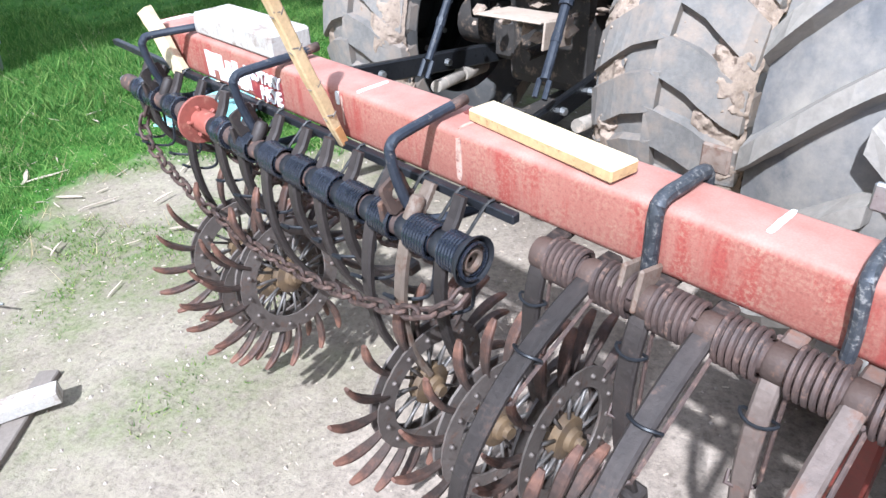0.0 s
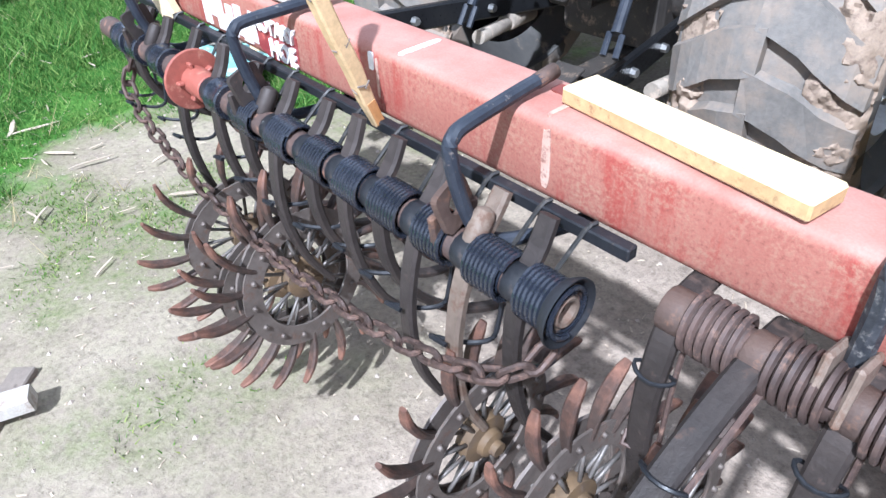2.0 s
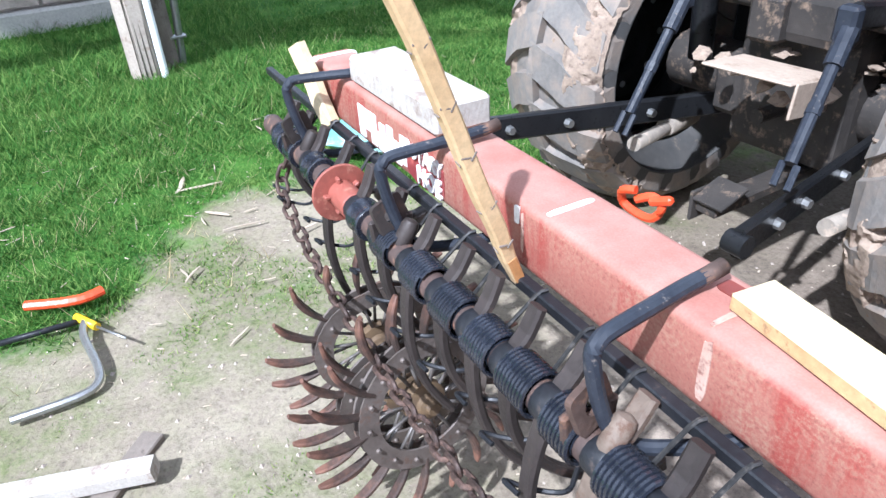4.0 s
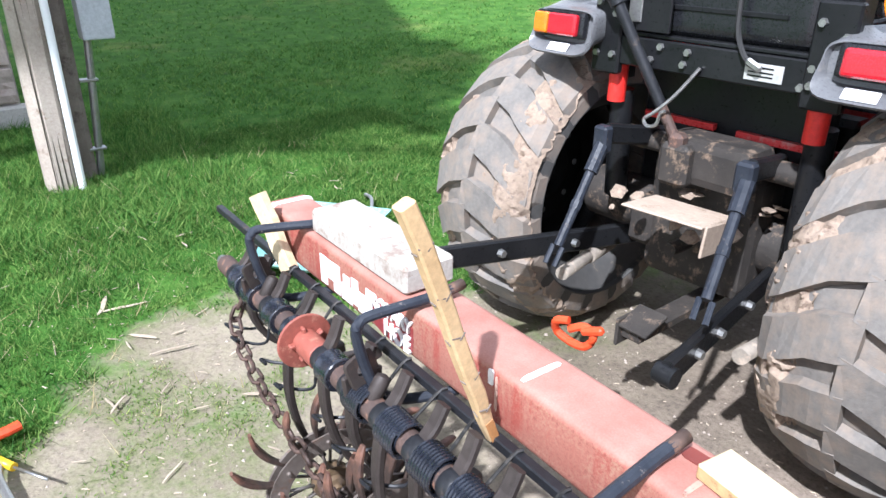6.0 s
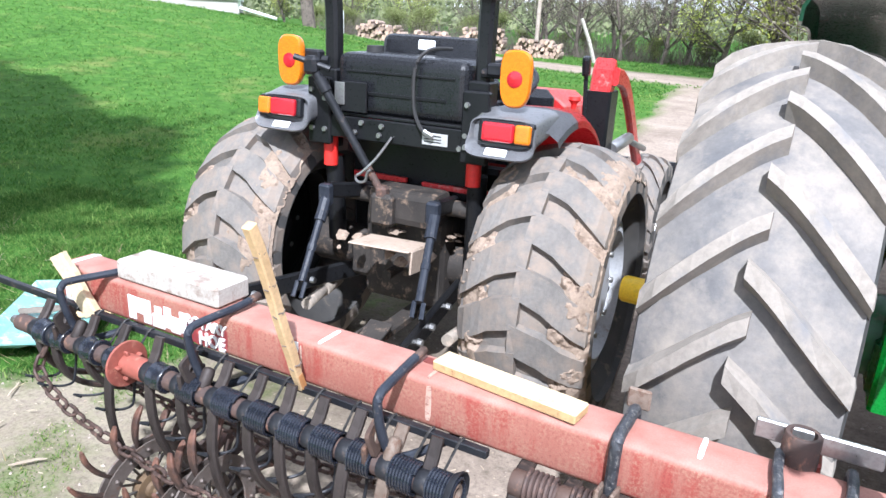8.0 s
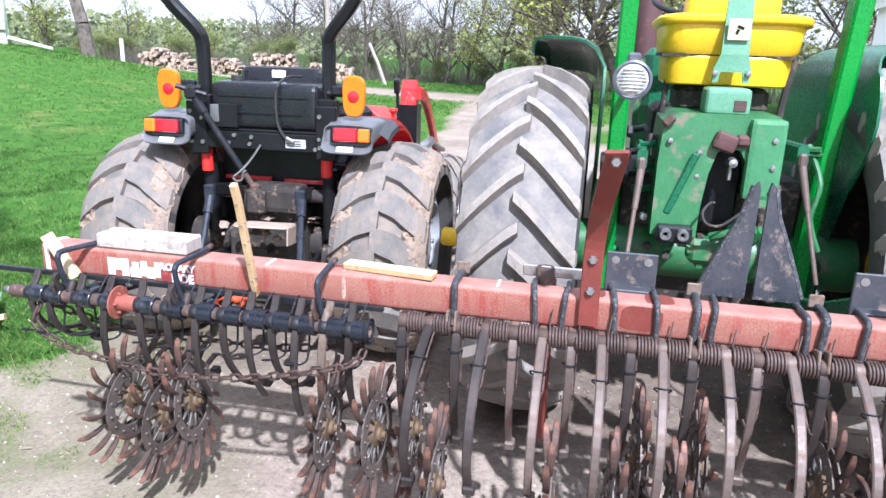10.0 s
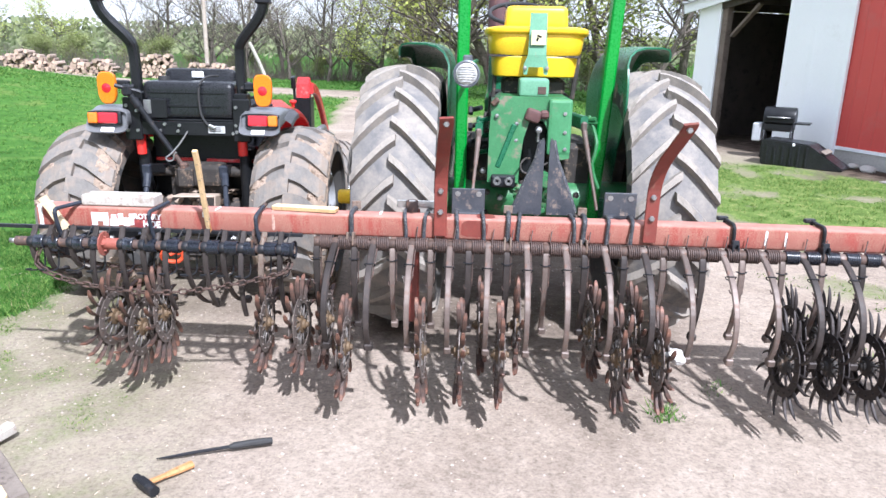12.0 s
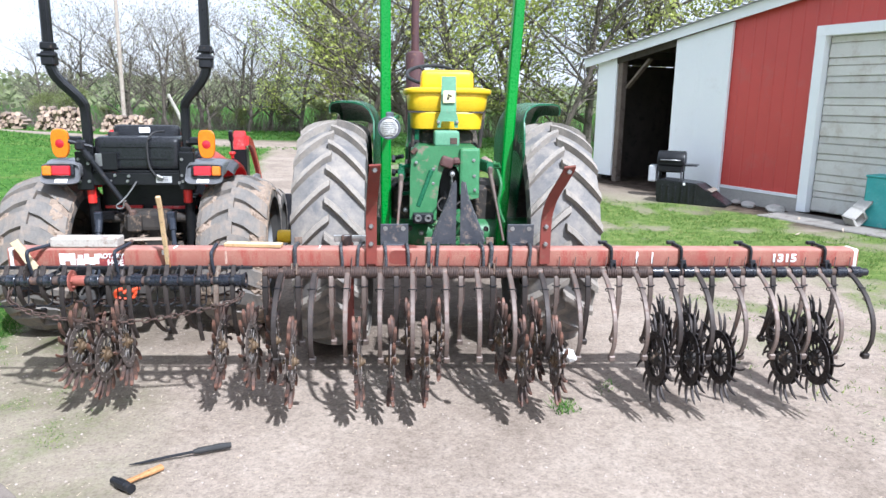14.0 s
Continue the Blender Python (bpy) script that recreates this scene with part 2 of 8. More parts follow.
GREASY = surface("greasy_cast_iron", (0.028, 0.025, 0.023), (0.055, 0.047, 0.041), (0.21, 0.15, 0.105), 0.60, 9, 70, 0.75, 0.2, relief=0.5)
TRACTOR_RED = surface("bright_tractor_red", (0.52, 0.026, 0.026), (0.46, 0.03, 0.03), (0.44, 0.27, 0.24), 0.63, 4, 110, 0.32, relief=0.03)
REFLECT_RED = surface("red_sleeve", (0.75, 0.035, 0.025), (0.68, 0.03, 0.025), None, rough=0.4, relief=0.02)
GREEN = surface("worn_green_paint", (0.026, 0.135, 0.042), (0.048, 0.185, 0.07), (0.19, 0.15, 0.11), 0.605, 6, 100, 0.42, relief=0.08, wear_scale=14)
GREEN_MID = surface("sunned_green_paint", (0.055, 0.21, 0.085), (0.075, 0.25, 0.11), (0.16, 0.17, 0.11), 0.66, 7, 100, 0.42, relief=0.05)
GREEN_BRIGHT = surface("bright_green_paint", (0.008, 0.26, 0.022), (0.012, 0.22, 0.03), (0.02, 0.15, 0.03), 0.68, 3, 120, 0.3, relief=0.03)
FENDER_GREY = surface("grey_black_plastic", (0.115, 0.118, 0.126), (0.155, 0.158, 0.165), (0.20, 0.185, 0.17), 0.66, 5, 140, 0.34, relief=0.06)
GREEN_DARK = surface("dark_green_fender", (0.012, 0.10, 0.045), (0.022, 0.135, 0.065), (0.08, 0.17, 0.13), 0.70, 4, 90, 0.30, relief=0.03, grain_at=(0.88, 1.06))
LAMP_GREY = surface("grey_lamp_shell", (0.10, 0.11, 0.125), (0.15, 0.16, 0.18), (0.25, 0.23, 0.2), 0.7, 14, 110, 0.4, 0.3, relief=0.05)
GREEN_PALE = surface("faded_green_paint", (0.145, 0.33, 0.21), (0.115, 0.275, 0.165), (0.30, 0.20, 0.15), 0.68, 7, 110, 0.5, relief=0.1)
YELLOW = surface("yellow_seat_vinyl", (0.80, 0.50, 0.008), (0.86, 0.58, 0.012), (0.55, 0.32, 0.02), 0.74, 4, 150, 0.38, relief=0.08)
STACK = surface("brown_exhaust", (0.11, 0.05, 0.05), (0.085, 0.045, 0.048), (0.18, 0.09, 0.06), 0.62, 6, 80, 0.7, 0.2)
SLED = surface("faded_teal_plastic", (0.16, 0.40, 0.39), (0.27, 0.50, 0.48), (0.58, 0.62, 0.60), 0.58, 5, 90, 0.5, relief=0.08)
OLD_CONCRETE = surface("dirty_concrete", (0.20, 0.185, 0.165), (0.27, 0.25, 0.225), (0.12, 0.10, 0.085), 0.58, 2.2, 60, 0.92, relief=0.35)
TEAL = surface("teal_plastic", (0.06, 0.36, 0.36), (0.10, 0.43, 0.42), (0.40, 0.50, 0.48), 0.66, 5, 90, 0.5, relief=0.08)
ORANGE = surface("orange_hook", (0.72, 0.085, 0.02), (0.66, 0.07, 0.02), (0.3, 0.1, 0.05), 0.75, 12, 90, 0.45, relief=0.1)
WHITE_PAINT = surface("white_letter_paint", (0.80, 0.78, 0.76), (0.72, 0.68, 0.66), (0.42, 0.12, 0.09), 0.66, 14, 90, 0.7, relief=0.1, wear_scale=60)
SCRAPE = surface("pale_cracked_seam", (0.52, 0.36, 0.29), (0.42, 0.25, 0.19), (0.20, 0.09, 0.07), 0.56, 30, 120, 0.8, relief=0.3, wear_scale=70)
MAROON_PAINT = surface("maroon_paint_patch", (0.20, 0.03, 0.035), (0.26, 0.045, 0.04), (0.42, 0.10, 0.08), 0.6, 12, 90, 0.6, relief=0.1, wear_scale=40)
WHITE_METAL = surface("white_shed_metal", (0.90, 0.915, 0.93), (0.86, 0.88, 0.905), (0.74, 0.74, 0.73), 0.72, 0.8, 60, 0.42, relief=0.0, grain_at=(0.97, 1.03), wear_soft=0.12)
RED_METAL = surface("red_shed_metal", (0.56, 0.070, 0.056), (0.50, 0.062, 0.052), (0.46, 0.13, 0.11), 0.68, 0.7, 60, 0.45, relief=0.0, grain_at=(0.95, 1.04), wear_soft=0.14)
# bay timber: its colour is darkened to carry the shade inside the shed
BAY_WOOD = surface("shaded_bay_timber", (0.055, 0.045, 0.038), (0.085, 0.070, 0.058), (0.03, 0.025, 0.022), 0.6, 2.5, 40, 0.9, relief=0.3)
GALV = surface("galvanised_roof", (0.45, 0.46, 0.47), (0.38, 0.39, 0.40), (0.28, 0.23, 0.2), 0.7, 1.0, 40, 0.5, 0.5, relief=0.05)
DOOR_BEIGE = surface("aged_overhead_door", (0.66, 0.65, 0.61), (0.58, 0.56, 0.52), (0.42, 0.37, 0.31), 0.62, 1.8, 50, 0.6, relief=0.05, grain_at=(0.90, 1.05), wear_soft=0.12, vary=0.10)
BARN_WOOD = surface("dark_barn_wood", (0.14, 0.11, 0.09), (0.20, 0.16, 0.13), (0.07, 0.055, 0.045), 0.6, 2.5, 40, 0.85, relief=0.3)
CONCRETE = surface("concrete", (0.42, 0.40, 0.37), (0.50, 0.48, 0.44), (0.28, 0.25, 0.22), 0.64, 3, 60, 0.9, relief=0.35)
HANDLE_WOOD = surface("orange_brown_handle", (0.40, 0.19, 0.065), (0.48, 0.25, 0.10), (0.28, 0.12, 0.05), 0.62, 14, 110, 0.5, relief=0.1)
STONE = surface("brownish_stone", (0.42, 0.345, 0.305), (0.54, 0.455, 0.41), (0.31, 0.24, 0.21), 0.60, 4, 24, 0.9, relief=1.0, vary=0.25)
MORTAR = surface("pale_mortar", (0.46, 0.42, 0.38), (0.40, 0.36, 0.33), (0.34, 0.29, 0.26), 0.6, 6, 60, 0.95, relief=0.4)
SIDING = surface("white_house_siding", (0.84, 0.84, 0.83), (0.79, 0.80, 0.80), None, rough=0.55, scale=0.6, relief=0.03, grain_at=(0.95, 1.04))
BARK = surface("grey_brown_bark", (0.12, 0.098, 0.082), (0.19, 0.158, 0.132), (0.055, 0.044, 0.036), 0.56, 3, 24, 0.95, relief=0.8, source="World")
LOG_BARK = surface("split_log_bark", (0.27, 0.205, 0.165), (0.37, 0.285, 0.235), (0.10, 0.075, 0.06), 0.58, 5, 40, 0.95, relief=0.5, vary=0.4)
LOG_END = surface("sawn_log_end", (0.47, 0.33, 0.25), (0.58, 0.44, 0.35), (0.30, 0.19, 0.13), 0.6, 9, 60, 0.9, relief=0.2, vary=0.35)
CHIP = surface("bleached_wood_chip", (0.38, 0.30, 0.22), (0.50, 0.42, 0.33), (0.40, 0.35, 0.26), 0.6, 20, 100, 0.85, relief=0.2, vary=0.3)
PEBBLE = surface("pebble", (0.33, 0.275, 0.23), (0.42, 0.36, 0.31), None, scale=20, rough=0.9, relief=0.3, source="World")
CLOTH = surface("dirty_white_rag", (0.60, 0.58, 0.55), (0.46, 0.44, 0.42), None, rough=0.95, scale=20, relief=0.3)
RUBBER = surface("black_rubber", (0.02, 0.02, 0.021), (0.034, 0.033, 0.033), None, rough=0.7, relief=0.1)
LABEL = surface("silver_label", (0.62, 0.62, 0.62), (0.52, 0.52, 0.52), (0.2, 0.2, 0.2), 0.72, 30, 120, 0.4, 0.3, relief=0.02)


def lens(name, color, rough=0.18, scale=240.0):
    m, n, l, p = principled(name)
    w = n.new("ShaderNodeTexVoronoi")
    w.inputs["Scale"].default_value = scale
    c = n.new("ShaderNodeTexCoord")
    l.new(c.outputs["Object"], w.inputs["Vector"])
    shade = ramp(m, w.outputs["Distance"], [(0.0, tuple(v * 1.15 for v in color)), (0.6, tuple(v * 0.62 for v in color))])
    l.new(shade.outputs[0], p.inputs["Base Color"])
    p.inputs["Roughness"].default_value = rough
    p.inputs["Coat Weight"].default_value = 0.6
    bump(m, w.outputs["Distance"], 0.15, 0.001)
    return m


LENS_RED = lens("red_lens", (0.62, 0.016, 0.03))
LENS_AMBER = lens("amber_lens", (0.90, 0.25, 0.008), scale=330)
LENS_CLEAR = lens("ribbed_clear_lens", (0.62, 0.62, 0.60), 0.12, 60)


def pane_glass(name):
    m, n, l, p = principled(name)
    p.inputs["Base Color"].default_value = (0.04, 0.05, 0.06, 1)
    p.inputs["Roughness"].default_value = 0.06
    return m


GLASS = pane_glass("dark_window_glass")


def leaf_material(name, a, b, light):
    m, n, l, p = principled(name)
    g = n.new("ShaderNodeNewGeometry")
    col = ramp(m, g.outputs["Random Per Island"], [(0.0, a), (0.6, b), (1.0, light)])
    l.new(col.outputs[0], p.inputs["Base Color"])
    p.inputs["Roughness"].default_value = 0.6
    p.inputs["Specular IOR Level"].default_value = 0.10
    t = n.new("ShaderNodeBsdfTranslucent")
    l.new(col.outputs[0], t.inputs["Color"])
    mix = n.new("ShaderNodeMixShader")
    mix.inputs[0].default_value = 0.35
    l.new(p.outputs[0], mix.inputs[1])
    l.new(t.outputs[0], mix.inputs[2])
    l.new(mix.outputs[0], n["Material Output"].inputs["Surface"])
    return m


GRASS = leaf_material("spring_grass_blades", (0.032, 0.105, 0.018), (0.10, 0.22, 0.042), (0.25, 0.35, 0.095))
GRASS_THIN = leaf_material("thin_olive_grass", (0.06, 0.13, 0.024), (0.14, 0.235, 0.05), (0.34, 0.37, 0.13))
DRY_GRASS = leaf_material("dry_grass_stems", (0.34, 0.27, 0.15), (0.46, 0.38, 0.22), (0.60, 0.52, 0.34))
LEAF = leaf_material("young_leaves", (0.30, 0.35, 0.075), (0.42, 0.46, 0.12), (0.56, 0.57, 0.22))
LEAF_GREY = leaf_material("budding_twigs", (0.26, 0.24, 0.17), (0.34, 0.32, 0.22), (0.44, 0.43, 0.28))
LEAF_HEDGE = leaf_material("hedge_leaves", (0.15, 0.18, 0.065), (0.22, 0.25, 0.095), (0.32, 0.34, 0.15))
LEAF_FAR = leaf_material("far_wood_leaves", (0.15, 0.16, 0.10), (0.20, 0.23, 0.12), (0.30, 0.32, 0.17))


def ground_material():
    m, n, l, p = principled("yard_ground")
    att = n.new("ShaderNodeAttribute")
    att.attribute_name = "lawn"
    big = tex_noise(m, 0.9, 7, 0.66, "World")
    mid = tex_noise(m, 5.0, 8, 0.7, "World")
    fine = tex_noise(m, 60.0, 6, 0.75, "World")
    peb = n.new("ShaderNodeTexVoronoi")
    peb.inputs["Scale"].default_value = 55
    g = n.new("ShaderNodeNewGeometry")
    l.new(g.outputs["Position"], peb.inputs["Vector"])
    dirt = ramp(m, mid.outputs["Fac"], [(0.30, (0.240, 0.194, 0.158)), (0.52, (0.322, 0.264, 0.214)), (0.72, (0.398, 0.336, 0.282))]).outputs[0]
    damp = ramp(m, big.outputs["Fac"], [(0.34, (0.185, 0.148, 0.117)), (0.47, (0.295, 0.241, 0.195)), (0.62, (0.380, 0.319, 0.263))]).outputs[0]
    dirt = blend(m, 0.55, dirt, damp)
    crumb = tex_noise(m, 21.0, 7, 0.72, "World")
    mottle = ramp(m, crumb.outputs["Fac"], [(0.30, 0.62), (0.50, 0.95), (0.68, 1.14)]).outputs[0]
    dirt = blend(m, 0.85, dirt, mottle, "MULTIPLY")
    film = ramp(m, att.outputs["Fac"], [(0.02, 0.0), (0.34, 0.90)]).outputs[0]
    film = blend(m, 1.0, film, ramp(m, crumb.outputs["Fac"], [(0.34, 0.15), (0.60, 1.0)]).outputs[0], "MULTIPLY")
    dirt = blend(m, film, dirt, (0.135, 0.155, 0.066))
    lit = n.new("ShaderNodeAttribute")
    lit.attribute_name = "litter_and_shade"
    # one dark tone for leaf litter and for the shade painted under the tractors
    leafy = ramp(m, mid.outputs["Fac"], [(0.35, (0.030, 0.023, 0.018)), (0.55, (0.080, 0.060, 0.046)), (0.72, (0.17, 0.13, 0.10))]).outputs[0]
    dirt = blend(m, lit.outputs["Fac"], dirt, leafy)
    speck = ramp(m, fine.outputs["Fac"], [(0.30, 0.48), (0.48, 0.97), (0.70, 1.24)]).outputs[0]
    dirt = blend(m, 0.8, dirt, speck, "MULTIPLY")
    stones = ramp(m, peb.outputs["Distance"], [(0.05, 1.12), (0.30, 0.97)]).outputs[0]
    dirt = blend(m, 0.5, dirt, stones, "MULTIPLY")
    turf = ramp(m, mid.outputs["Fac"], [(0.30, (0.026, 0.075, 0.013)), (0.55, (0.065, 0.150, 0.026)), (0.75, (0.13, 0.215, 0.05))]).outputs[0]
    dry = ramp(m, big.outputs["Fac"], [(0.55, 0.0), (0.70, 0.5)]).outputs[0]
    turf = blend(m, dry, turf, (0.22, 0.22, 0.075))
    thin = n.new("ShaderNodeAttribute")
    thin.attribute_name = "dry"
    olive = ramp(m, mid.outputs["Fac"], [(0.32, (0.060, 0.095, 0.024)), (0.52, (0.115, 0.170, 0.042)), (0.70, (0.24, 0.24, 0.10))]).outputs[0]
    turf = blend(m, thin.outputs["Fac"], turf, olive)
    turf = blend(m, 0.7, turf, speck, "MULTIPLY")
    add = n.new("ShaderNodeMath")
    add.operation = "ADD"
    l.new(att.outputs["Fac"], add.inputs[0])
    sub = n.new("ShaderNodeMath")
    sub.operation = "MULTIPLY_ADD"
    sub.inputs[1].default_value = 0.9
    sub.inputs[2].default_value = -0.45
    l.new(mid.outputs["Fac"], sub.inputs[0])
    l.new(sub.outputs[0], add.inputs[1])
    mask = ramp(m, add.outputs[0], [(0.38, 0.0), (0.62, 1.0)]).outputs[0]
    l.new(blend(m, mask, dirt, turf), p.inputs["Base Color"])
    p.inputs["Roughness"].default_value = 0.95
    p.inputs["Specular IOR Level"].default_value = 0.06
    h = blend(m, 0.45, blend(m, 0.5, fine.outputs["Fac"], crumb.outputs["Fac"]), stones)
    bump(m, h, 0.95, 0.016)
    return m


GROUND = ground_material()


# ---- mesh helpers ----
def box(bm, cx, cy, cz, sx, sy, sz, turn=None, bev=0.0, seg=1):
    """A box at a centre, with rounded edges if bev is given."""
    b = bmesh.new()
    bmesh.ops.create_cube(b, size=1.0)
    bmesh.ops.scale(b, vec=(sx, sy, sz), verts=b.verts)
    if bev:
        bmesh.ops.bevel(b, geom=b.edges[:], offset=bev, segments=seg, affect="EDGES", profile=0.6)
    m = Matrix.Translation((cx, cy, cz)) @ (turn or Matrix())
    merge(bm, b, m)
    return bm


def merge(bm, other, m=None):
    m = m or Matrix()
    made = [bm.verts.new(m @ v.co) for v in other.verts]
    for k, v in enumerate(other.verts):
        v.index = k
    for f in other.faces:
        try:
            nf = bm.faces.new([made[v.index] for v in f.verts])
            nf.smooth = f.smooth
        except ValueError:
            pass
    other.free()


def sweep(bm, pts, section, closed=False, up=Vector((1, 0, 0)), scales=None, smooth=True):
    """Carries a closed 2D outline along points; the outline's u lies along 'up'."""
    pts = [Vector(q) for q in pts]
    rings, n = [], len(pts)
    for k, q in enumerate(pts):
        a = pts[k - 1] if k else (pts[-1] if closed else pts[0])
        b = pts[(k + 1) % n] if (k < n - 1 or closed) else pts[-1]
        t = (b - a).normalized()
        u = up - up.dot(t) * t
        if u.length < 1e-4:
            u = Vector((0, 1, 0)) - Vector((0, 1, 0)).dot(t) * t
        u.normalize()
        w = t.cross(u)
        s = scales[k] if scales else 1.0
        rings.append([bm.verts.new(q + u * (c[0] * s) + w * (c[1] * s)) for c in section])
    m = len(section)
    for k in range(n if closed else n - 1):
        r0, r1 = rings[k], rings[(k + 1) % n]
        for j in range(m):
            f = bm.faces.new((r0[j], r0[(j + 1) % m], r1[(j + 1) % m], r1[j]))
            f.smooth = smooth
    if not closed:
        bm.faces.new(rings[0][::-1])
        bm.faces.new(rings[-1])
    return bm


def circle(r, n=8):
    return [(r * math.cos(2 * math.pi * k / n), r * math.sin(2 * math.pi * k / n)) for k in range(n)]


def rect(a, b):
    return [(-a / 2, -b / 2), (a / 2, -b / 2), (a / 2, b / 2), (-a / 2, b / 2)]


def soft_rect(a, b, c):
    return [(-a / 2 + c, -b / 2), (a / 2 - c, -b / 2), (a / 2, -b / 2 + c), (a / 2, b / 2 - c),
            (a / 2 - c, b / 2), (-a / 2 + c, b / 2), (-a / 2, b / 2 - c), (-a / 2, -b / 2 + c)]


def rod(bm, p0, p1, r, n=10, r2=None):
    up = Vector((0, 0, 1)) if abs((Vector(p1) - Vector(p0)).normalized().z) < 0.9 else Vector((1, 0, 0))
    return sweep(bm, [p0, p1], circle(r, n), up=up, scales=[1.0, (r2 or r) / r])


def tube(bm, pts, r, n=8, up=None):
    return sweep(bm, pts, circle(r, n), up=up or Vector((0.31, 0.17, 0.93)))


def lathe(bm, profile, n=24, m=None, arc=(0.0, 2 * math.pi)):
    """Turns (radius, height along the axis x) round the x axis."""
    m = m or Matrix()
    full = abs(arc[1] - arc[0] - 2 * math.pi) < 1e-6
    cnt = n if full else n + 1
    rings = []
    for k in range(cnt):
        a = arc[0] + (arc[1] - arc[0]) * k / n
        rings.append([bm.verts.new(m @ Vector((x, r * math.cos(a), r * math.sin(a)))) for r, x in profile])
    for k in range(n):
        r0, r1 = rings[k], rings[(k + 1) % cnt]
        for j in range(len(profile) - 1):
            try:
                f = bm.faces.new((r0[j], r0[j + 1], r1[j + 1], r1[j]))
                f.smooth = True
            except ValueError:
                pass
    return bm


def curve_pts(ctrl, n=4):
    """Points along a smooth curve through control points."""
    c = [Vector(q) for q in ctrl]
    out = []
    for k in range(len(c) - 1):
        p0, p1, p2, p3 = c[max(k - 1, 0)], c[k], c[k + 1], c[min(k + 2, len(c) - 1)]
        for j in range(n):
            t = j / n
            out.append(0.5 * ((2 * p1) + (p2 - p0) * t + (2 * p0 - 5 * p1 + 4 * p2 - p3) * t * t + (3 * p1 - p0 - 3 * p2 + p3) * t ** 3))
    out.append(c[-1])
    return out


def mesh_of(name, bm, mat):
    bmesh.ops.recalc_face_normals(bm, faces=bm.faces[:])
    for e in bm.edges:
        if len(e.link_faces) == 2 and e.calc_face_angle(0.0) > 0.62:
            e.smooth = False
    me = bpy.data.meshes.new(name)
    bm.to_mesh(me)
    bm.free()
    me.materials.append(mat)
    return me


def part(name, bm, mat, parent=None, label="", m=None):
    """One mesh object, under a thing or a part."""
    ob = new(name, bm if isinstance(bm, bpy.types.Mesh) else mesh_of(name, bm, mat))
    if parent is not None:
        ob.parent = parent
    if m is not None:
        ob.matrix_basis = m
    if label:
        ob["label"] = label
    return ob


def thing(name, m, label, category, group="", kind=""):
    ob = new(name)
    ob.empty_display_size = 0.2
    ob.matrix_basis = m
    return tagged(ob, label, category, group, kind)


def solid(name, bm, mat, label, category, m=None, group="", kind=""):
    return tagged(part(name, bm, mat, None, "", m), label, category, group, kind)


def rnd(a, b):
    return random.uniform(a, b)


# ---- ground ----
def sstep(a, b, v):
    t = min(1.0, max(0.0, (v - a) / (b - a)))
    return t * t * (3 - 2 * t)


def mound(x, y):
    """Height of the land: level yard, a lawn that swells towards the house."""
    d2 = ((x + 20) / 11.0) ** 2 + ((y - 13) / 9.5) ** 2
    return 1.75 * math.exp(-d2) + 0.05 * sstep(-0.9, -2.5, x) * sstep(8.0, 4.0, y)


def wobble(x, y, s, seed):
    return noise.noise(Vector((x * s + seed, y * s - seed, seed * 0.37)))


def lawn_at(x, y):
    """1 on turf, 0 on bare earth."""
    w = 0.28 * wobble(x, y, 1.3, 3.1) + 0.12 * wobble(x, y, 4.0, 7.7)
    rim = -0.62 - 0.50 * sstep(-0.65, -0.10, y) + 0.50 * sstep(0.25, 0.9, y)
    left = sstep(0.30, -0.38, x - rim + 0.75 * w + 0.10 * wobble(x, y, 9.0, 2.6))
    if y > 3:
        left = max(left, sstep(-0.2, -1.0, x - 0.02 * (y - 3) + 1.6 * w))
    edge = 4.6 - 0.95 * (x - 4.2) if x > 4.2 else 4.6 + 3.0 * (4.2 - x)
    right = sstep(-0.9, 0.7, y - edge + 3.0 * w) * (0.70 + 0.8 * wobble(x, y, 0.9, 2.2) + 0.5 * wobble(x, y, 3.1, 6.1))
    right *= 1.0 - 0.9 * sstep(0.9, 0.1, -((x - 6.3) * 0.9171 + (y - 11.4) * 0.3987) + 0.8 * wobble(x, y, 1.1, 8.8)) if x > 4 else 1.0
    if x > 4.3 and -2 < y < edge:
        right = max(right, 0.42 * sstep(0.05, 0.3, wobble(x, y, 2.0, 5.2)) * sstep(4.3, 4.9, x))
    right *= 1.0 - 0.9 * sstep(2.4, 0.9, abs((x - 7.5) * 0.4 + (y - 9.3) * 0.0) + abs(y - 10.0) * 0.55)
    drive = sstep(1.8, 1.2, abs(x - 0.8 + 0.13 * (y - 8)) + 0.8 * w) * sstep(4, 6, y) * sstep(19.5, 17.0, y)
    drive = max(drive, sstep(2.6, 1.8, abs(y - 20.5 - 0.1 * (x + 10))) * sstep(2.5, 0.5, x))
    moss = 0.36 * sstep(1.15, -0.1, x + 0.2 * y) * (0.42 + 0.58 * sstep(-0.12, 0.25, wobble(x, y, 2.3, 4.4) + 0.4 * wobble(x, y, 7.0, 1.4)))
    lawn = max(left, right, moss)
    if y > 14:
        lawn = 1.0
    return max(0.0, lawn * (1.0 - drive))


def litter_at(x, y):
    """Dead leaves and damp soil along the foot of the shed."""
    s = (x - 6.3) * 0.3987 - (y - 11.4) * 0.9171
    d = -((x - 6.3) * 0.9171 + (y - 11.4) * 0.3987)
    return 1.0 * sstep(1.3, 0.35, d + 0.9 * wobble(x, y, 1.1, 8.8)) * sstep(-1.5, 0.0, s) if d > -1 else 0.9


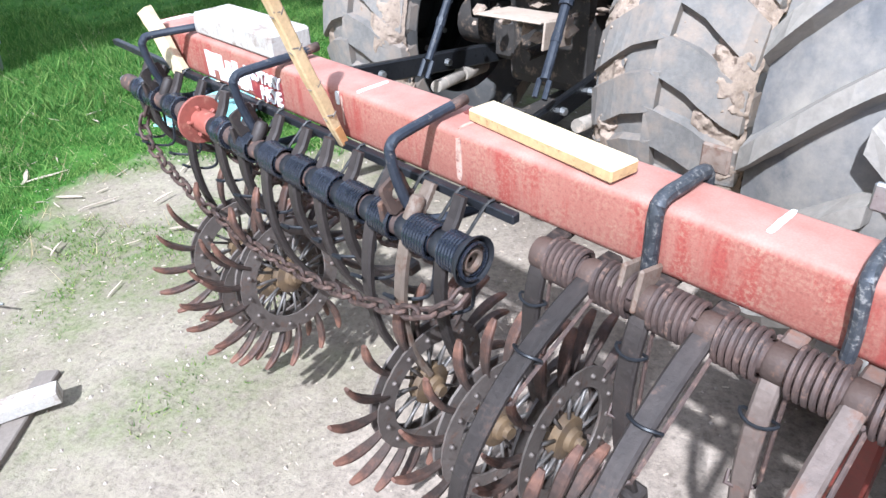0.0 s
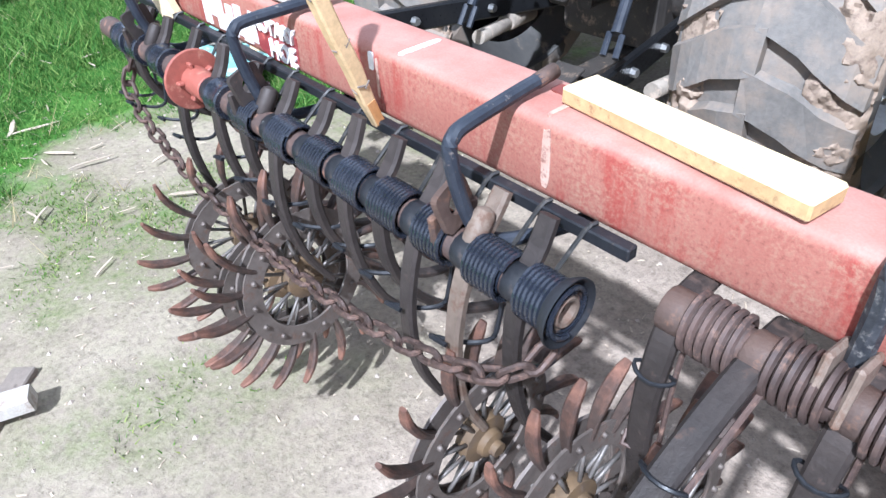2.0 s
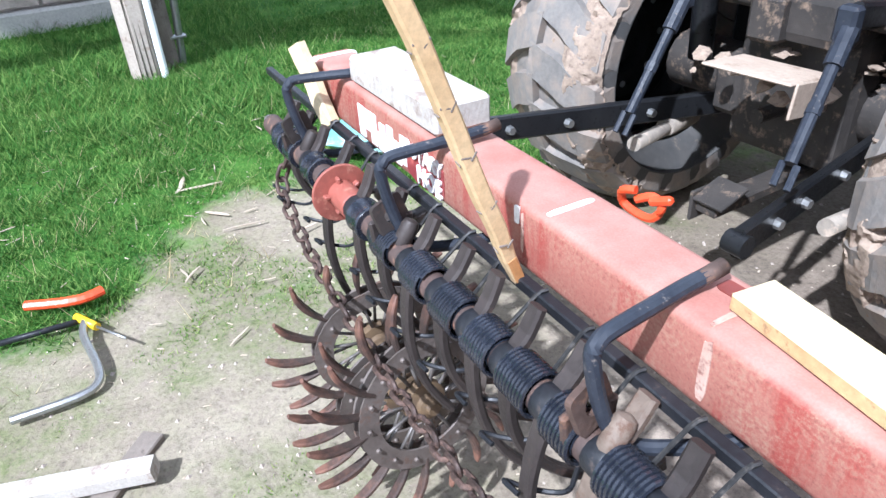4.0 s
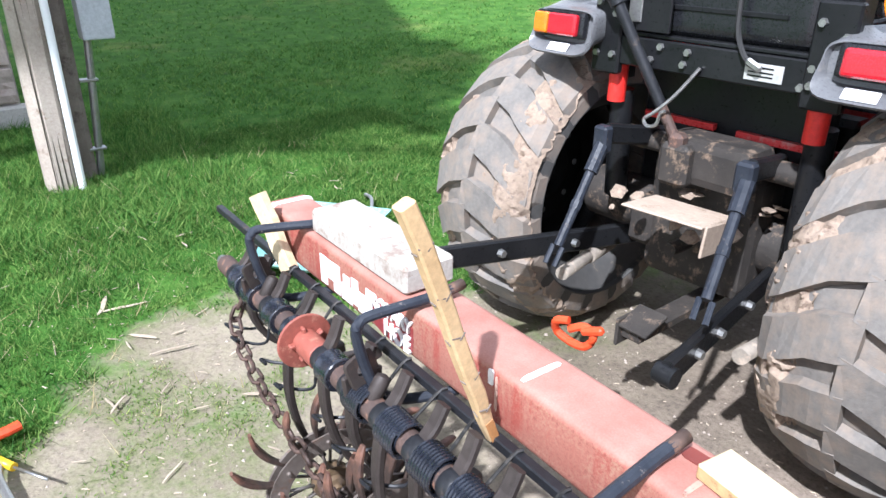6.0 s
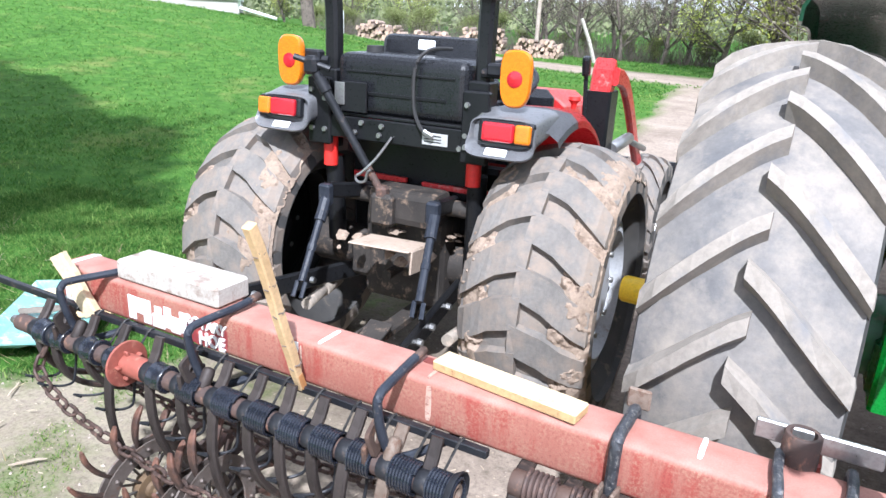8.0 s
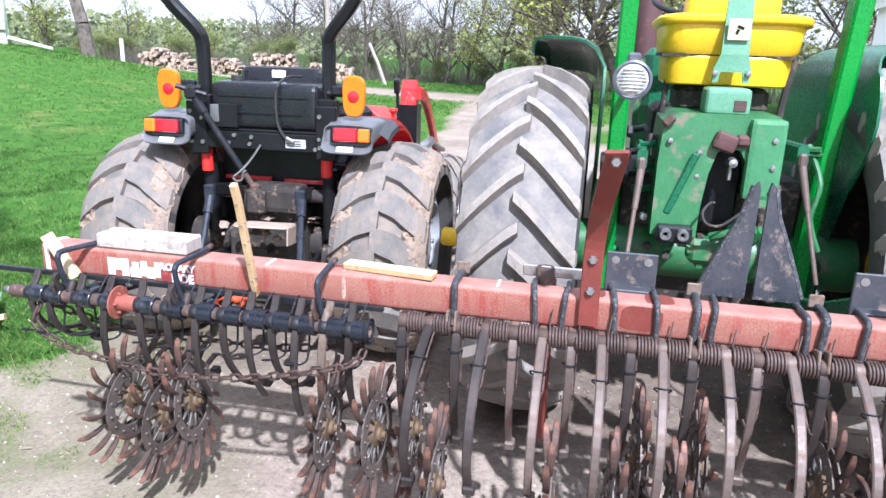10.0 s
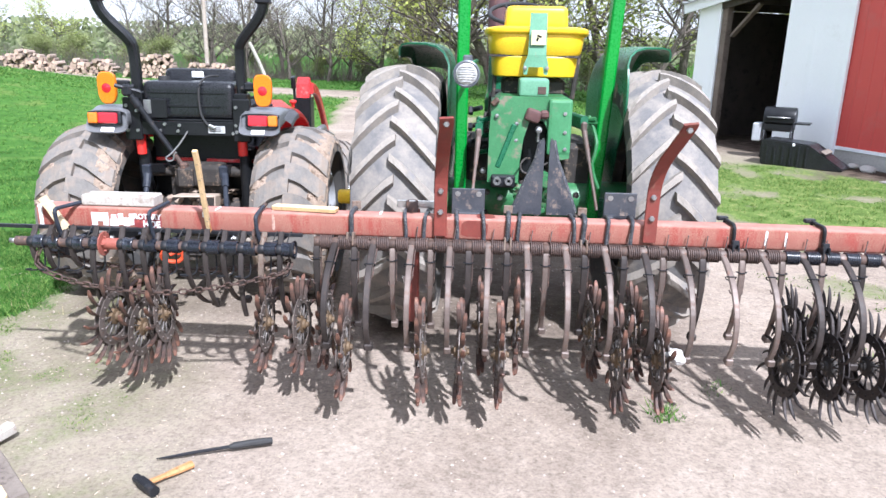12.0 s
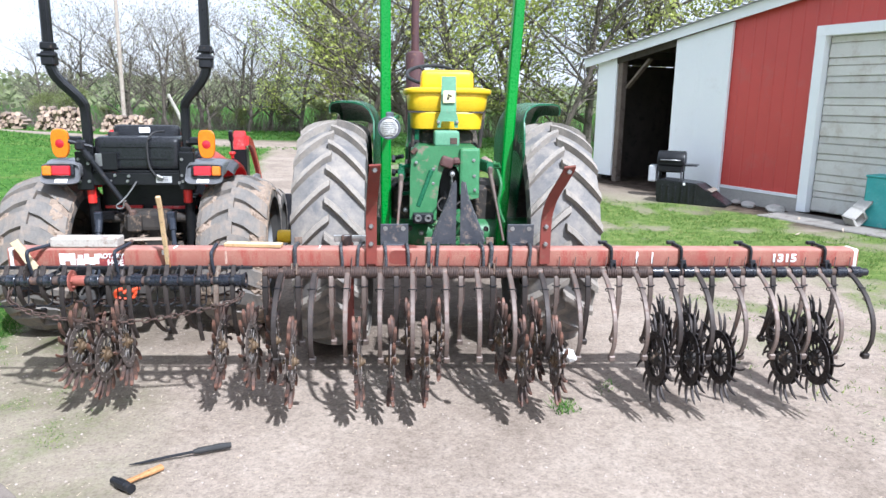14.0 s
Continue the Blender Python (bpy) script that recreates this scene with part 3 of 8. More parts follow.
def tractor_shade(x, y):
    """Darker ground below the two tractors: their shade painted into the soil colour."""
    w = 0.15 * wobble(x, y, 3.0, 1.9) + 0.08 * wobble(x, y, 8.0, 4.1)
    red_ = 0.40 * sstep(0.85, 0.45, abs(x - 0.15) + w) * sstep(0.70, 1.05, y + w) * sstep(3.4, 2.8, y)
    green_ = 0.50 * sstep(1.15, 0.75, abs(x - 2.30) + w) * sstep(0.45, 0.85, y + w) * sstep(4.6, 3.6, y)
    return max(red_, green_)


def axis_steps(fine_a, fine_b, step, far):
    out = list(np.arange(fine_a, fine_b, step))
    d, v = step, fine_b
    while v < far:
        out.append(v)
        d *= 1.16
        v += d
    d, v = step, fine_a - step
    while v > -far:
        out.insert(0, v)
        d *= 1.16
        v -= d
    return out


def build_ground():
    xs, ys = axis_steps(-3.2, 6.2, 0.07, 900), axis_steps(-2.2, 4.6, 0.07, 900)
    co, lawn, litter_and_shade, dry = [], [], [], []
    for y in ys:
        for x in xs:
            near = 1.0 if -6 < x < 9 and -6 < y < 8 else 0.0
            b = 0.014 * wobble(x, y, 1.7, 1.3) + 0.006 * wobble(x, y, 6.0, 5.5) if near else 0.0
            co.append((x, y, mound(x, y) + b))
            lawn.append(lawn_at(x, y) if abs(x) < 80 and abs(y) < 80 else 1.0)
            dry.append(sstep(2.5, 4.0, x) * sstep(16.0, 12.0, y))
            litter_and_shade.append(litter_at(x, y) if 4.2 < x < 16 and 3.0 < y < 14 else tractor_shade(x, y))
    nx = len(xs)
    faces = [(j * nx + i, j * nx + i + 1, (j + 1) * nx + i + 1, (j + 1) * nx + i) for j in range(len(ys) - 1) for i in range(nx - 1)]
    me = bpy.data.meshes.new("ground")
    me.from_pydata(co, [], faces)
    me.polygons.foreach_set("use_smooth", [True] * len(faces))
    a = me.attributes.new("lawn", "FLOAT", "POINT")
    a.data.foreach_set("value", lawn)
    a = me.attributes.new("litter_and_shade", "FLOAT", "POINT")
    a.data.foreach_set("value", litter_and_shade)
    a = me.attributes.new("dry", "FLOAT", "POINT")
    a.data.foreach_set("value", dry)
    me.materials.append(GROUND)
    return tagged(new("ground", me), "pale trodden dirt yard running into green spring lawn", "ground", kind="structure")


build_ground()

# ---- rotary hoe ----
BAR_TOP, BAR = 0.873, 0.102
BAR_END = 4.59
LIFT = 0.016
hoe = thing("rotary_hoe", pose(0, 0, LIFT), "red rotary hoe toolbar lifted behind a tractor, many spiked wheels missing", "rotary hoe")

bm = bmesh.new()
o, t = BAR / 2, 0.006
outline = []
for cx, cy, a0 in ((o - 0.014, o - 0.014, 0), (-o + 0.014, o - 0.014, 90), (-o + 0.014, -o + 0.014, 180), (o - 0.014, -o + 0.014, 270)):
    for k in range(4):
        a = radians(a0 + 30 * k)
        outline.append((cx + 0.014 * math.cos(a), cy + 0.014 * math.sin(a)))
zc = BAR_TOP - o
inner = [(u * 0.88, v * 0.88) for u, v in outline]
xs = [0.0, 1.09, 2.2, 3.3, BAR_END]
rings = [[bm.verts.new((x, o + u, zc + v)) for u, v in outline] for x in xs]
caps = [[bm.verts.new((x, o + u, zc + v)) for u, v in inner] for x in (0.0, 0.12, BAR_END - 0.12, BAR_END)]
n16 = len(outline)
for a, b in ((0, 1), (1, 2), (2, 3), (3, 4)):
    for j in range(n16):
        bm.faces.new((rings[a][j], rings[a][(j + 1) % n16], rings[b][(j + 1) % n16], rings[b][j])).smooth = True
for ring, cap in ((rings[0], caps[0]), (rings[-1], caps[3])):
    for j in range(n16):
        bm.faces.new((ring[j], ring[(j + 1) % n16], cap[(j + 1) % n16], cap[j]))
for a, b in ((0, 1), (3, 2)):
    for j in range(n16):
        bm.faces.new((caps[a][j], caps[a][(j + 1) % n16], caps[b][(j + 1) % n16], caps[b][j]))
bm.faces.new(caps[1])
bm.faces.new(caps[2])
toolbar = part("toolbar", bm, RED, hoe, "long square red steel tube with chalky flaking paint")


def paint_patch(x0, x1, top, z0, z1, mat, name, label):
    """A thin film of paint on the bar's front (top False) or top face, with a ragged rim."""
    b = bmesh.new()
    pts = []
    for k in range(14):
        a = 2 * math.pi * k / 14
        u = (x0 + x1) / 2 + (x1 - x0) / 2 * (abs(math.cos(a)) ** 0.5 * math.copysign(1, math.cos(a))) * rnd(0.86, 1.0)
        v = (z0 + z1) / 2 + (z1 - z0) / 2 * (abs(math.sin(a)) ** 0.5 * math.copysign(1, math.sin(a))) * rnd(0.86, 1.0)
        pts.append(b.verts.new((u, v, BAR_TOP + 0.0012) if top else (u, -0.0012, v)))
    b.faces.new(pts)
    low = bmesh.ops.extrude_face_region(b, geom=b.faces[:])
    bmesh.ops.translate(b, vec=(0, 0, -0.0024) if top else (0, 0.0024, 0), verts=[v for v in low['geom'] if isinstance(v, bmesh.types.BMVert)])
    part(name, b, mat, toolbar, label)


for x0, x1, top, z0, z1 in ((3.325, 3.338, False, 0.79, 0.862), (3.412, 3.422, False, 0.79, 0.86), (0.838, 0.850, True, 0.008, 0.084), (0.784, 0.797, False, 0.838, 0.866), (1.598, 1.608, True, 0.022, 0.098)):
    paint_patch(x0, x1, top, z0, z1, WHITE_PAINT, "chalk_mark", "white chalk line")
for x0, x1, top, z0, z1 in ((1.108, 1.122, False, 0.785, 0.866), (1.102, 1.110, True, 0.006, 0.070), (0.800, 0.806, False, 0.80, 0.862)):
    paint_patch(x0, x1, top, z0, z1, SCRAPE, "bare_seam", "pale cracked seam in the paint")
for x0, x1, top, z0, z1 in ((1.97, 2.10, False, 0.785, 0.865), (1.86, 1.93, True, 0.02, 0.09), (1.06, 1.10, True, 0.06, 0.085), (2.04, 2.13, True, 0.01, 0.1)):
    paint_patch(x0, x1, top, z0, z1, RED_DARK, "paint_patch", "patch of darker fresh red paint")
paint_patch(0.452, 0.60, False, 0.776, 0.846, MAROON_PAINT, "paint_patch", "maroon paint under the lettering")
bm = bmesh.new()
box(bm, 4.574, o, zc, 0.034, BAR + 0.003, BAR + 0.003, bev=0.013, seg=2)
part("end_band", bm, WHITE_PAINT, toolbar, "white painted end of the bar")
bm = bmesh.new()
box(bm, 0.018, o, zc, 0.034, BAR + 0.003, BAR + 0.003, bev=0.013, seg=2)
part("end_band", bm, WHITE_PAINT, toolbar, "white painted end of the bar")


def lettering(text, x0, x1, z0, z1, depth=0.0012, mat=WHITE_PAINT, skew=0.0, name="lettering", parent=None, label="hand-painted white letters", heavy=0.0):
    """Words in the built-in font, fitted to a rectangle on the bar's front face."""
    c = bpy.data.curves.new("lettering", "FONT")
    c.body, c.size, c.extrude, c.resolution_u, c.offset = text, 0.1, 0.004, 3, heavy
    tmp = new("lettering_tmp", c)
    me = bpy.data.meshes.new_from_object(tmp.evaluated_get(bpy.context.evaluated_depsgraph_get()))
    bpy.data.objects.remove(tmp)
    v = np.array([q.co[:] for q in me.vertices])
    lo, hi = v.min(0), v.max(0)
    v = (v - lo) / np.maximum(hi - lo, 1e-6)
    for q, (u, w, d) in zip(me.vertices, v):
        q.co = (x0 + (x1 - x0) * u, -depth * (0.2 + 1.6 * d), z0 + (z1 - z0) * w + skew * u)
    me.materials.clear()
    me.materials.append(mat)
    ob = part(name, me, mat, parent or toolbar, label)
    return ob


def brand_shape(name, strokes):
    """A maker's mark as plain white strokes on the bar's front."""
    b = bmesh.new()
    for x0, z0, x1, z1, w in strokes:
        sweep(b, [(x0, -0.0006, z0), (x1, -0.0006, z1)], rect(0.003, w), up=Vector((0, 1, 0)), smooth=False)
    part(name, b, WHITE_PAINT, toolbar, "plain white painted mark")


brand_shape("painted_mark", [(0.273, 0.786, 0.273, 0.847, 0.026), (0.300, 0.806, 0.300, 0.846, 0.030), (0.327, 0.786, 0.327, 0.847, 0.026)])
brand_shape("painted_mark", [(0.346, 0.802, 0.386, 0.802, 0.034), (0.354, 0.830, 0.378, 0.830, 0.018)])
brand_shape("painted_mark", [(0.398, 0.792, 0.398, 0.845, 0.024), (0.424, 0.786, 0.424, 0.826, 0.030), (0.450, 0.792, 0.450, 0.845, 0.022)])
lettering("ROTARY", 0.462, 0.592, 0.821, 0.847, heavy=0.003, depth=0.003)
lettering("HOE", 0.505, 0.585, 0.782, 0.815, heavy=0.003, depth=0.003)
lettering("1315", 4.10, 4.235, 0.800, 0.848, heavy=0.004)

# pipes
RP_Y, RP_Z = -0.036, 0.752
LP_Y, LP_Z = -0.090, 0.724


def pipe(x0, x1, y, z, r, mat, label):
    b = bmesh.new()
    lathe(b, [(r * 0.72, x0 + 0.05), (r * 0.72, x0), (r, x0), (r, x1), (r * 0.72, x1), (r * 0.72, x1 - 0.05)], 16, pose(0, y, z))
    return part("pivot_pipe", b, mat, hoe, label)


pipe(1.312, 3.38, RP_Y, RP_Z, 0.021, RUST_PIPE, "rusty pivot pipe")
pipe(3.37, 4.625, RP_Y, RP_Z, 0.0215, BLACK_STEEL, "black pivot pipe")
left_pipe = pipe(-0.055, 1.225, LP_Y, LP_Z, 0.022, RUST_PIPE, "rusty pivot pipe hung on hooks")
bm = bmesh.new()
lathe(bm, [(0.022, 0.0), (0.054, 0.0), (0.056, 0.0015), (0.056, 0.0045), (0.054, 0.006), (0.0265, 0.006), (0.0265, 0.070), (0.025, 0.072), (0.0215, 0.072)], 32, pose(0.352, LP_Y, LP_Z))
for k in range(5):
    a = 0.5 + k * 1.257
    box(bm, 0.365, LP_Y + 0.031 * math.cos(a), LP_Z + 0.031 * math.sin(a), 0.014, 0.012, 0.007, pose(0, 0, 0, math.degrees(a)), 0.002)
part("flange", bm, FLANGE, hoe, "red oxide flanged collar")


def coil_mesh(name, length, radius, turns, wire, mat):
    """A tightly wound spring lying along x."""
    b = bmesh.new()
    steps = int(turns * 18)
    pts = [(length * k / steps, radius * math.cos(2 * math.pi * turns * k / steps), radius * math.sin(2 * math.pi * turns * k / steps)) for k in range(steps + 1)]
    sweep(b, pts, circle(wire, 6), up=Vector((1, 0, 0)))
    lathe(b, [(radius * 0.80, 0.002), (radius * 0.84, length / 2), (radius * 0.80, length - 0.002)], 14)
    return mesh_of(name, b, mat)


SPRINGS = {
    "rust": coil_mesh("spring", 0.058, 0.0295, 6.2, 0.0041, SPRING_RUST),
    "black": coil_mesh("spring", 0.058, 0.028, 7.2, 0.0041, SPRING_BLACK),
    "left": coil_mesh("spring", 0.056, 0.0300, 8.6, 0.0033, SPRING_BLACK),
}
bm = bmesh.new()
lathe(bm, [(0.020, 0.004), (0.0305, 0.004), (0.0325, 0.007), (0.0325, 0.010), (0.0310, 0.013), (0.0310, 0.041), (0.0325, 0.044), (0.0325, 0.047), (0.0305, 0.050), (0.020, 0.050)], 26)
SPRINGS["sleeve"] = mesh_of("sleeve", bm, SPRING_BLACK)


def arm_mesh(name, path, mat, w, d, foot=True):
    """A flat forged arm, swept in the plane x = 0."""
    b = bmesh.new()
    pts = curve_pts([(0, y, z) for y, z in path], 4)
    n = len(pts)
    sweep(b, pts, soft_rect(w, d, 0.004), scales=[0.85 + 0.15 * math.sin(math.pi * min(1.0, 0.2 + k / n)) for k in range(n)], smooth=False)
    if foot:
        y, z = path[-1]
        box(b, 0.004, y, z - 0.006, w * 1.25, 0.036, 0.032, pose(0, 0, 0, 12, 0, 0), 0.005)
    return mesh_of(name, b, mat)


F_PATH = [(0.045, 0.012), (0.0, 0.006), (-0.085, -0.028), (-0.185, -0.095), (-0.255, -0.195), (-0.268, -0.305), (-0.225, -0.398)]
B_PATH = [(0.060, 0.016), (0.0, 0.004), (-0.028, -0.07), (-0.032, -0.17), (-0.010, -0.29), (0.030, -0.393)]
L_PATH = [(0.045, 0.070), (0.028, 0.038), (0.002, 0.0), (-0.014, -0.075), (-0.012, -0.16), (0.012, -0.25), (0.055, -0.325)]
LB_PATH = [(0.045, 0.068), (0.028, 0.037), (0.002, 0.0), (-0.004, -0.09), (0.026, -0.18), (0.105, -0.275), (0.20, -0.335), (0.27, -0.352)]
LC_PATH = [(0.043, 0.066), (0.026, 0.036), (0.002, 0.0), (0.006, -0.07), (0.050, -0.135), (0.135, -0.180), (0.215, -0.195)]
ARMS = {
    "f": arm_mesh("arm", F_PATH, ARM, 0.027, 0.014),
    "b": arm_mesh("arm", B_PATH, ARM, 0.027, 0.014),
    "fd": arm_mesh("arm", F_PATH, ARM_DARK, 0.030, 0.014),
    "bd": arm_mesh("arm", B_PATH, ARM_DARK, 0.030, 0.014),
    "l": arm_mesh("arm", L_PATH, ARM_DARK, 0.026, 0.016, False),
    "lb": arm_mesh("arm", LB_PATH, ARM_DARK, 0.026, 0.016),
    "lc": arm_mesh("arm", LC_PATH, ARM_DARK, 0.026, 0.016),
    "lt": arm_mesh("arm", L_PATH, ARM_TAN, 0.027, 0.016, False),
}


def hairpin_mesh(path, mat, drop):
    """The spring's wire leg that runs down the arm to its clip, and the clip round the arm."""
    b = bmesh.new()
    pts = curve_pts([(0.018, 0.0, 0.0)] + [(0.018, y + 0.012, z) for y, z in path if -drop < z < -0.03], 3)
    last = pts[-1]
    pts = pts + [last + Vector((-0.004, 0.0, -0.016)), last + Vector((-0.018, -0.010, -0.022)), last + Vector((-0.034, -0.020, -0.014)), last + Vector((-0.036, -0.006, -0.004))]
    tube(b, pts, 0.0032, 6)
    return mesh_of("spring_leg", b, mat)


def spike_mesh(mat, high=0.080, back=0.026):
    b = bmesh.new()
    tube(b, [(0.016, -0.004, 0.0), (0.019, back - 0.008, 0.03), (0.024, back - 0.004, high)], 0.0028, 6)
    return mesh_of("spring_leg", b, mat)


LEG_F, LEG_B = hairpin_mesh(F_PATH, SPRING_RUST, 0.17), hairpin_mesh(B_PATH, SPRING_RUST, 0.18)


def loop_mesh(mat):
    """The long wire leg of a spring on the loose pipe, that hangs behind its arm and hooks round the front."""
    b = bmesh.new()
    pts = [(0.030, 0.026, -0.012), (0.032, 0.032, -0.05), (0.030, 0.030, -0.105), (0.026, 0.026, -0.128), (0.010, 0.012, -0.138), (-0.010, -0.012, -0.136), (-0.022, -0.028, -0.130), (-0.020, -0.036, -0.124), (0.006, -0.034, -0.122)]
    tube(b, curve_pts(pts, 3), 0.0036, 6)
    return mesh_of("spring_leg", b, mat)


LEG_L = loop_mesh(BLACK_STEEL)
SPIKE = spike_mesh(SPRING_RUST)


def clip_mesh(y, z, turn):
    """The black band that keeps the spring's wire against its arm."""
    b = bmesh.new()
    ring = [(0.023 * math.cos(math.pi * k / 7), 0.0135 * math.sin(math.pi * k / 7), 0.003 * math.cos(math.pi * k / 3.5)) for k in range(14)]
    sweep(b, ring, circle(0.0025, 6), closed=True, up=Vector((0, 0, 1)))
    b.transform(pose(0, y, z, turn))
    return mesh_of("clip", b, BLACK_STEEL)


CLIP_F, CLIP_B = clip_mesh(-0.135, -0.060, -52), clip_mesh(-0.027, -0.068, -12)


def collar_mesh():
    b = bmesh.new()
    lathe(b, [(0.018, -0.013), (0.023, -0.013), (0.0245, -0.010), (0.0245, 0.010), (0.023, 0.013), (0.018, 0.013)], 14)
    return b


COLLAR, COLLAR_DARK, COLLAR_BLACK = (mesh_of("collar", collar_mesh(), mat) for mat in (ARM, RUST, BLACK_STEEL))


# spiked wheels
def tooth_mesh(mat, sharp=False):
    """One curved spoon-ended tooth that runs outwards along +z, bent in the wheel's plane (y, z)."""
    b = bmesh.new()
    ctrl = [(0.0, 0.0, 0.118), (0.0, 0.001, 0.150), (0.0, 0.008, 0.18), (0.0, 0.020, 0.207), (0.0, 0.038, 0.229)]
    pts = curve_pts(ctrl, 2)
    sweep(b, pts, soft_rect(0.015, 0.010, 0.003) if sharp else soft_rect(0.019, 0.011, 0.003), scales=[0.85, 0.9, 0.95, 1.0, 1.0, 0.9, 0.72, 0.5, 0.2] if sharp else [0.72, 0.8, 0.92, 1.05, 1.12, 1.12, 1.02, 0.86, 0.55], smooth=False)
    return mesh_of("tooth", b, mat)


def ring_mesh(mat):
    b = bmesh.new()
    for s in (-1, 1):
        lathe(b, [(0.098, s * 0.008), (0.136, s * 0.008), (0.137, s * 0.0125), (0.098, s * 0.0135), (0.097, s * 0.0105), (0.098, s * 0.008)], 30)
    return mesh_of("ring", b, mat)


def rivets_mesh(mat):
    b = bmesh.new()
    for s in (-1, 1):
        for k in range(15):
            a = 2 * math.pi * (k + 0.5) / 15
            c = Vector((0, 0.118 * math.cos(a), 0.118 * math.sin(a)))
            rod(b, c + Vector((s * 0.011, 0, 0)), c + Vector((s * 0.019, 0, 0)), 0.0062, 6, 0.0035)
    return mesh_of("rivets", b, mat)


def spokes_mesh(mat):
    b = bmesh.new()
    for k in range(22):
        a = 2 * math.pi * k / 22
        side = 1 if k % 2 else -1
        rod(b, (side * 0.008, 0.036 * math.cos(a), 0.036 * math.sin(a)), (side * 0.005, 0.106 * math.cos(a + 0.015), 0.106 * math.sin(a + 0.015)), 0.0036, 5)
    return mesh_of("spokes", b, mat)


def hub_mesh(mat):
    b = bmesh.new()
    lathe(b, [(0.0, -0.040), (0.012, -0.040), (0.013, -0.030), (0.022, -0.026), (0.024, -0.016), (0.041, -0.012), (0.043, 0.0), (0.041, 0.012), (0.024, 0.016), (0.022, 0.026), (0.013, 0.030), (0.012, 0.040), (0.0, 0.040)], 18)
    return mesh_of("hub", b, mat)


WHEEL_KIT = {}
for key, tm, rm, hm in (("rust", TOOTH, RING, HUB), ("dark", TOOTH_DARK, TOOTH_DARK, GREASY)):
    WHEEL_KIT[key] = (tooth_mesh(tm, key == "dark"), ring_mesh(rm), rivets_mesh(RING if key == "rust" else TOOTH_DARK), spokes_mesh(SPOKE if key == "rust" else rm), hub_mesh(hm))


def hoe_wheel(x, y, z, style="rust", lean=0.0, yaw=0.0, spin=0.0, teeth=18, size=1.0):
    """A spiked wheel in the plane across x; lean and yaw tip it as it hangs on its worn arm."""
    size *= 1.05 if style == "dark" else 1.02
    m = pose(x, y, z, spin, lean, yaw) @ Matrix.Scale(size, 4)
    tooth, ring, rivets, spokes, hub = WHEEL_KIT[style]
    w = part("spiked_wheel", ring, None, hoe, "rust-tipped riveted spiked wheel" if style == "rust" else "dark steel spiked wheel", m)
    w.name = "spiked_wheel"
    tagged(part("rivets", rivets, None, w), kind="stuff")
    tagged(part("spokes", spokes, None, w), kind="stuff")
    part("hub", hub, None, w, "ochre stained hub" if style == "rust" else "")
    for k in range(teeth):
        part("tooth", tooth, None, w, "", pose(rnd(-0.004, 0.004), 0, 0, 360 * k / teeth + rnd(-2.5, 2.5), rnd(-5, 5), 0))
    return w


# arms on the right-hand pipe
PITCH = 0.0862
x, k = 1.325, 0
while x < 4.53:
    front = k % 2 == 1
    dark = x > 3.36
    yaw = rnd(-1.5, 1.5)
    shade = 1.0 if x < 1.6 else 0.4 if x < 1.85 else (0.15 if front else 0.6)
    key = ("f" if front else "b") + ("d" if rnd(0, 1) < shade else "")
    m = pose(x, RP_Y, RP_Z, rnd(-2.0, 2.0), 0, yaw)
    a = part("arm", ARMS[key], None, hoe, "", m)
    part("collar", COLLAR if front and x > 2.0 else COLLAR_DARK, None, a)
    part("spring", SPRINGS["black" if dark else "rust"], None, hoe, "", pose(x + 0.014, RP_Y, RP_Z, rnd(0, 360)))
    part("spring_leg", LEG_F if front else LEG_B, None, a)
    part("clip", CLIP_F if front else CLIP_B, None, a)
    if rnd(0, 1) < 0.8 and x > 1.6:
        part("spring_leg", SPIKE, None, a)
    x += PITCH
    k += 1

# arms on the loose left-hand pipe
LEFT_ARMS = [0.017, 0.088, 0.20, 0.304, 0.433, 0.534, 0.64, 0.736, 0.823, 0.905, 0.99, 1.083, 1.165]
for k, x in enumerate(LEFT_ARMS):
    key = "lc" if k < 3 else "lb" if k in (5, 7, 9) else "lt" if k == 11 else "l"
    a = part("arm", ARMS[key], None, hoe, "", pose(x, LP_Y, LP_Z, rnd(-7, 7), 0, rnd(-4, 4)))
    part("collar", COLLAR_BLACK, None, a)
    part("spring_leg", LEG_L, None, a)
    if not (0.30 < x < 0.42):
        smooth_end = x < 0.5
        part("sleeve" if smooth_end else "spring", SPRINGS["sleeve" if smooth_end else "left"], None, hoe, "smooth black sleeve" if smooth_end else "", pose(x + 0.014, LP_Y, LP_Z, rnd(0, 360)))
part("sleeve", SPRINGS["sleeve"], None, hoe, "smooth black sleeve", pose(0.30, LP_Y, LP_Z, 40))
bm = bmesh.new()
lathe(bm, [(0.020, 0.004), (0.034, 0.004), (0.040, 0.012), (0.0425, 0.013), (0.0425, 0.009), (0.036, -0.002), (0.020, -0.004)], 28, pose(1.222, LP_Y, LP_Z))
washer = part("end_washer", bm, BLACK_STEEL, left_pipe, "dished black end washer")
bm = bmesh.new()
lathe(bm, [(0.005, 0.002), (0.013, 0.002), (0.014, 0.010), (0.018, 0.011), (0.020, 0.006), (0.033, 0.0055)], 22, pose(1.222, LP_Y, LP_Z))
part("rusty_core", bm, ARM_TAN, washer, "rubbed rusty pipe end in the washer")
bm = bmesh.new()
rod(bm, (-0.055, LP_Y, LP_Z), (-0.085, LP_Y, LP_Z), 0.012, 8)
part("end_bolt", bm, ZINC, left_pipe, "bright end bolt")

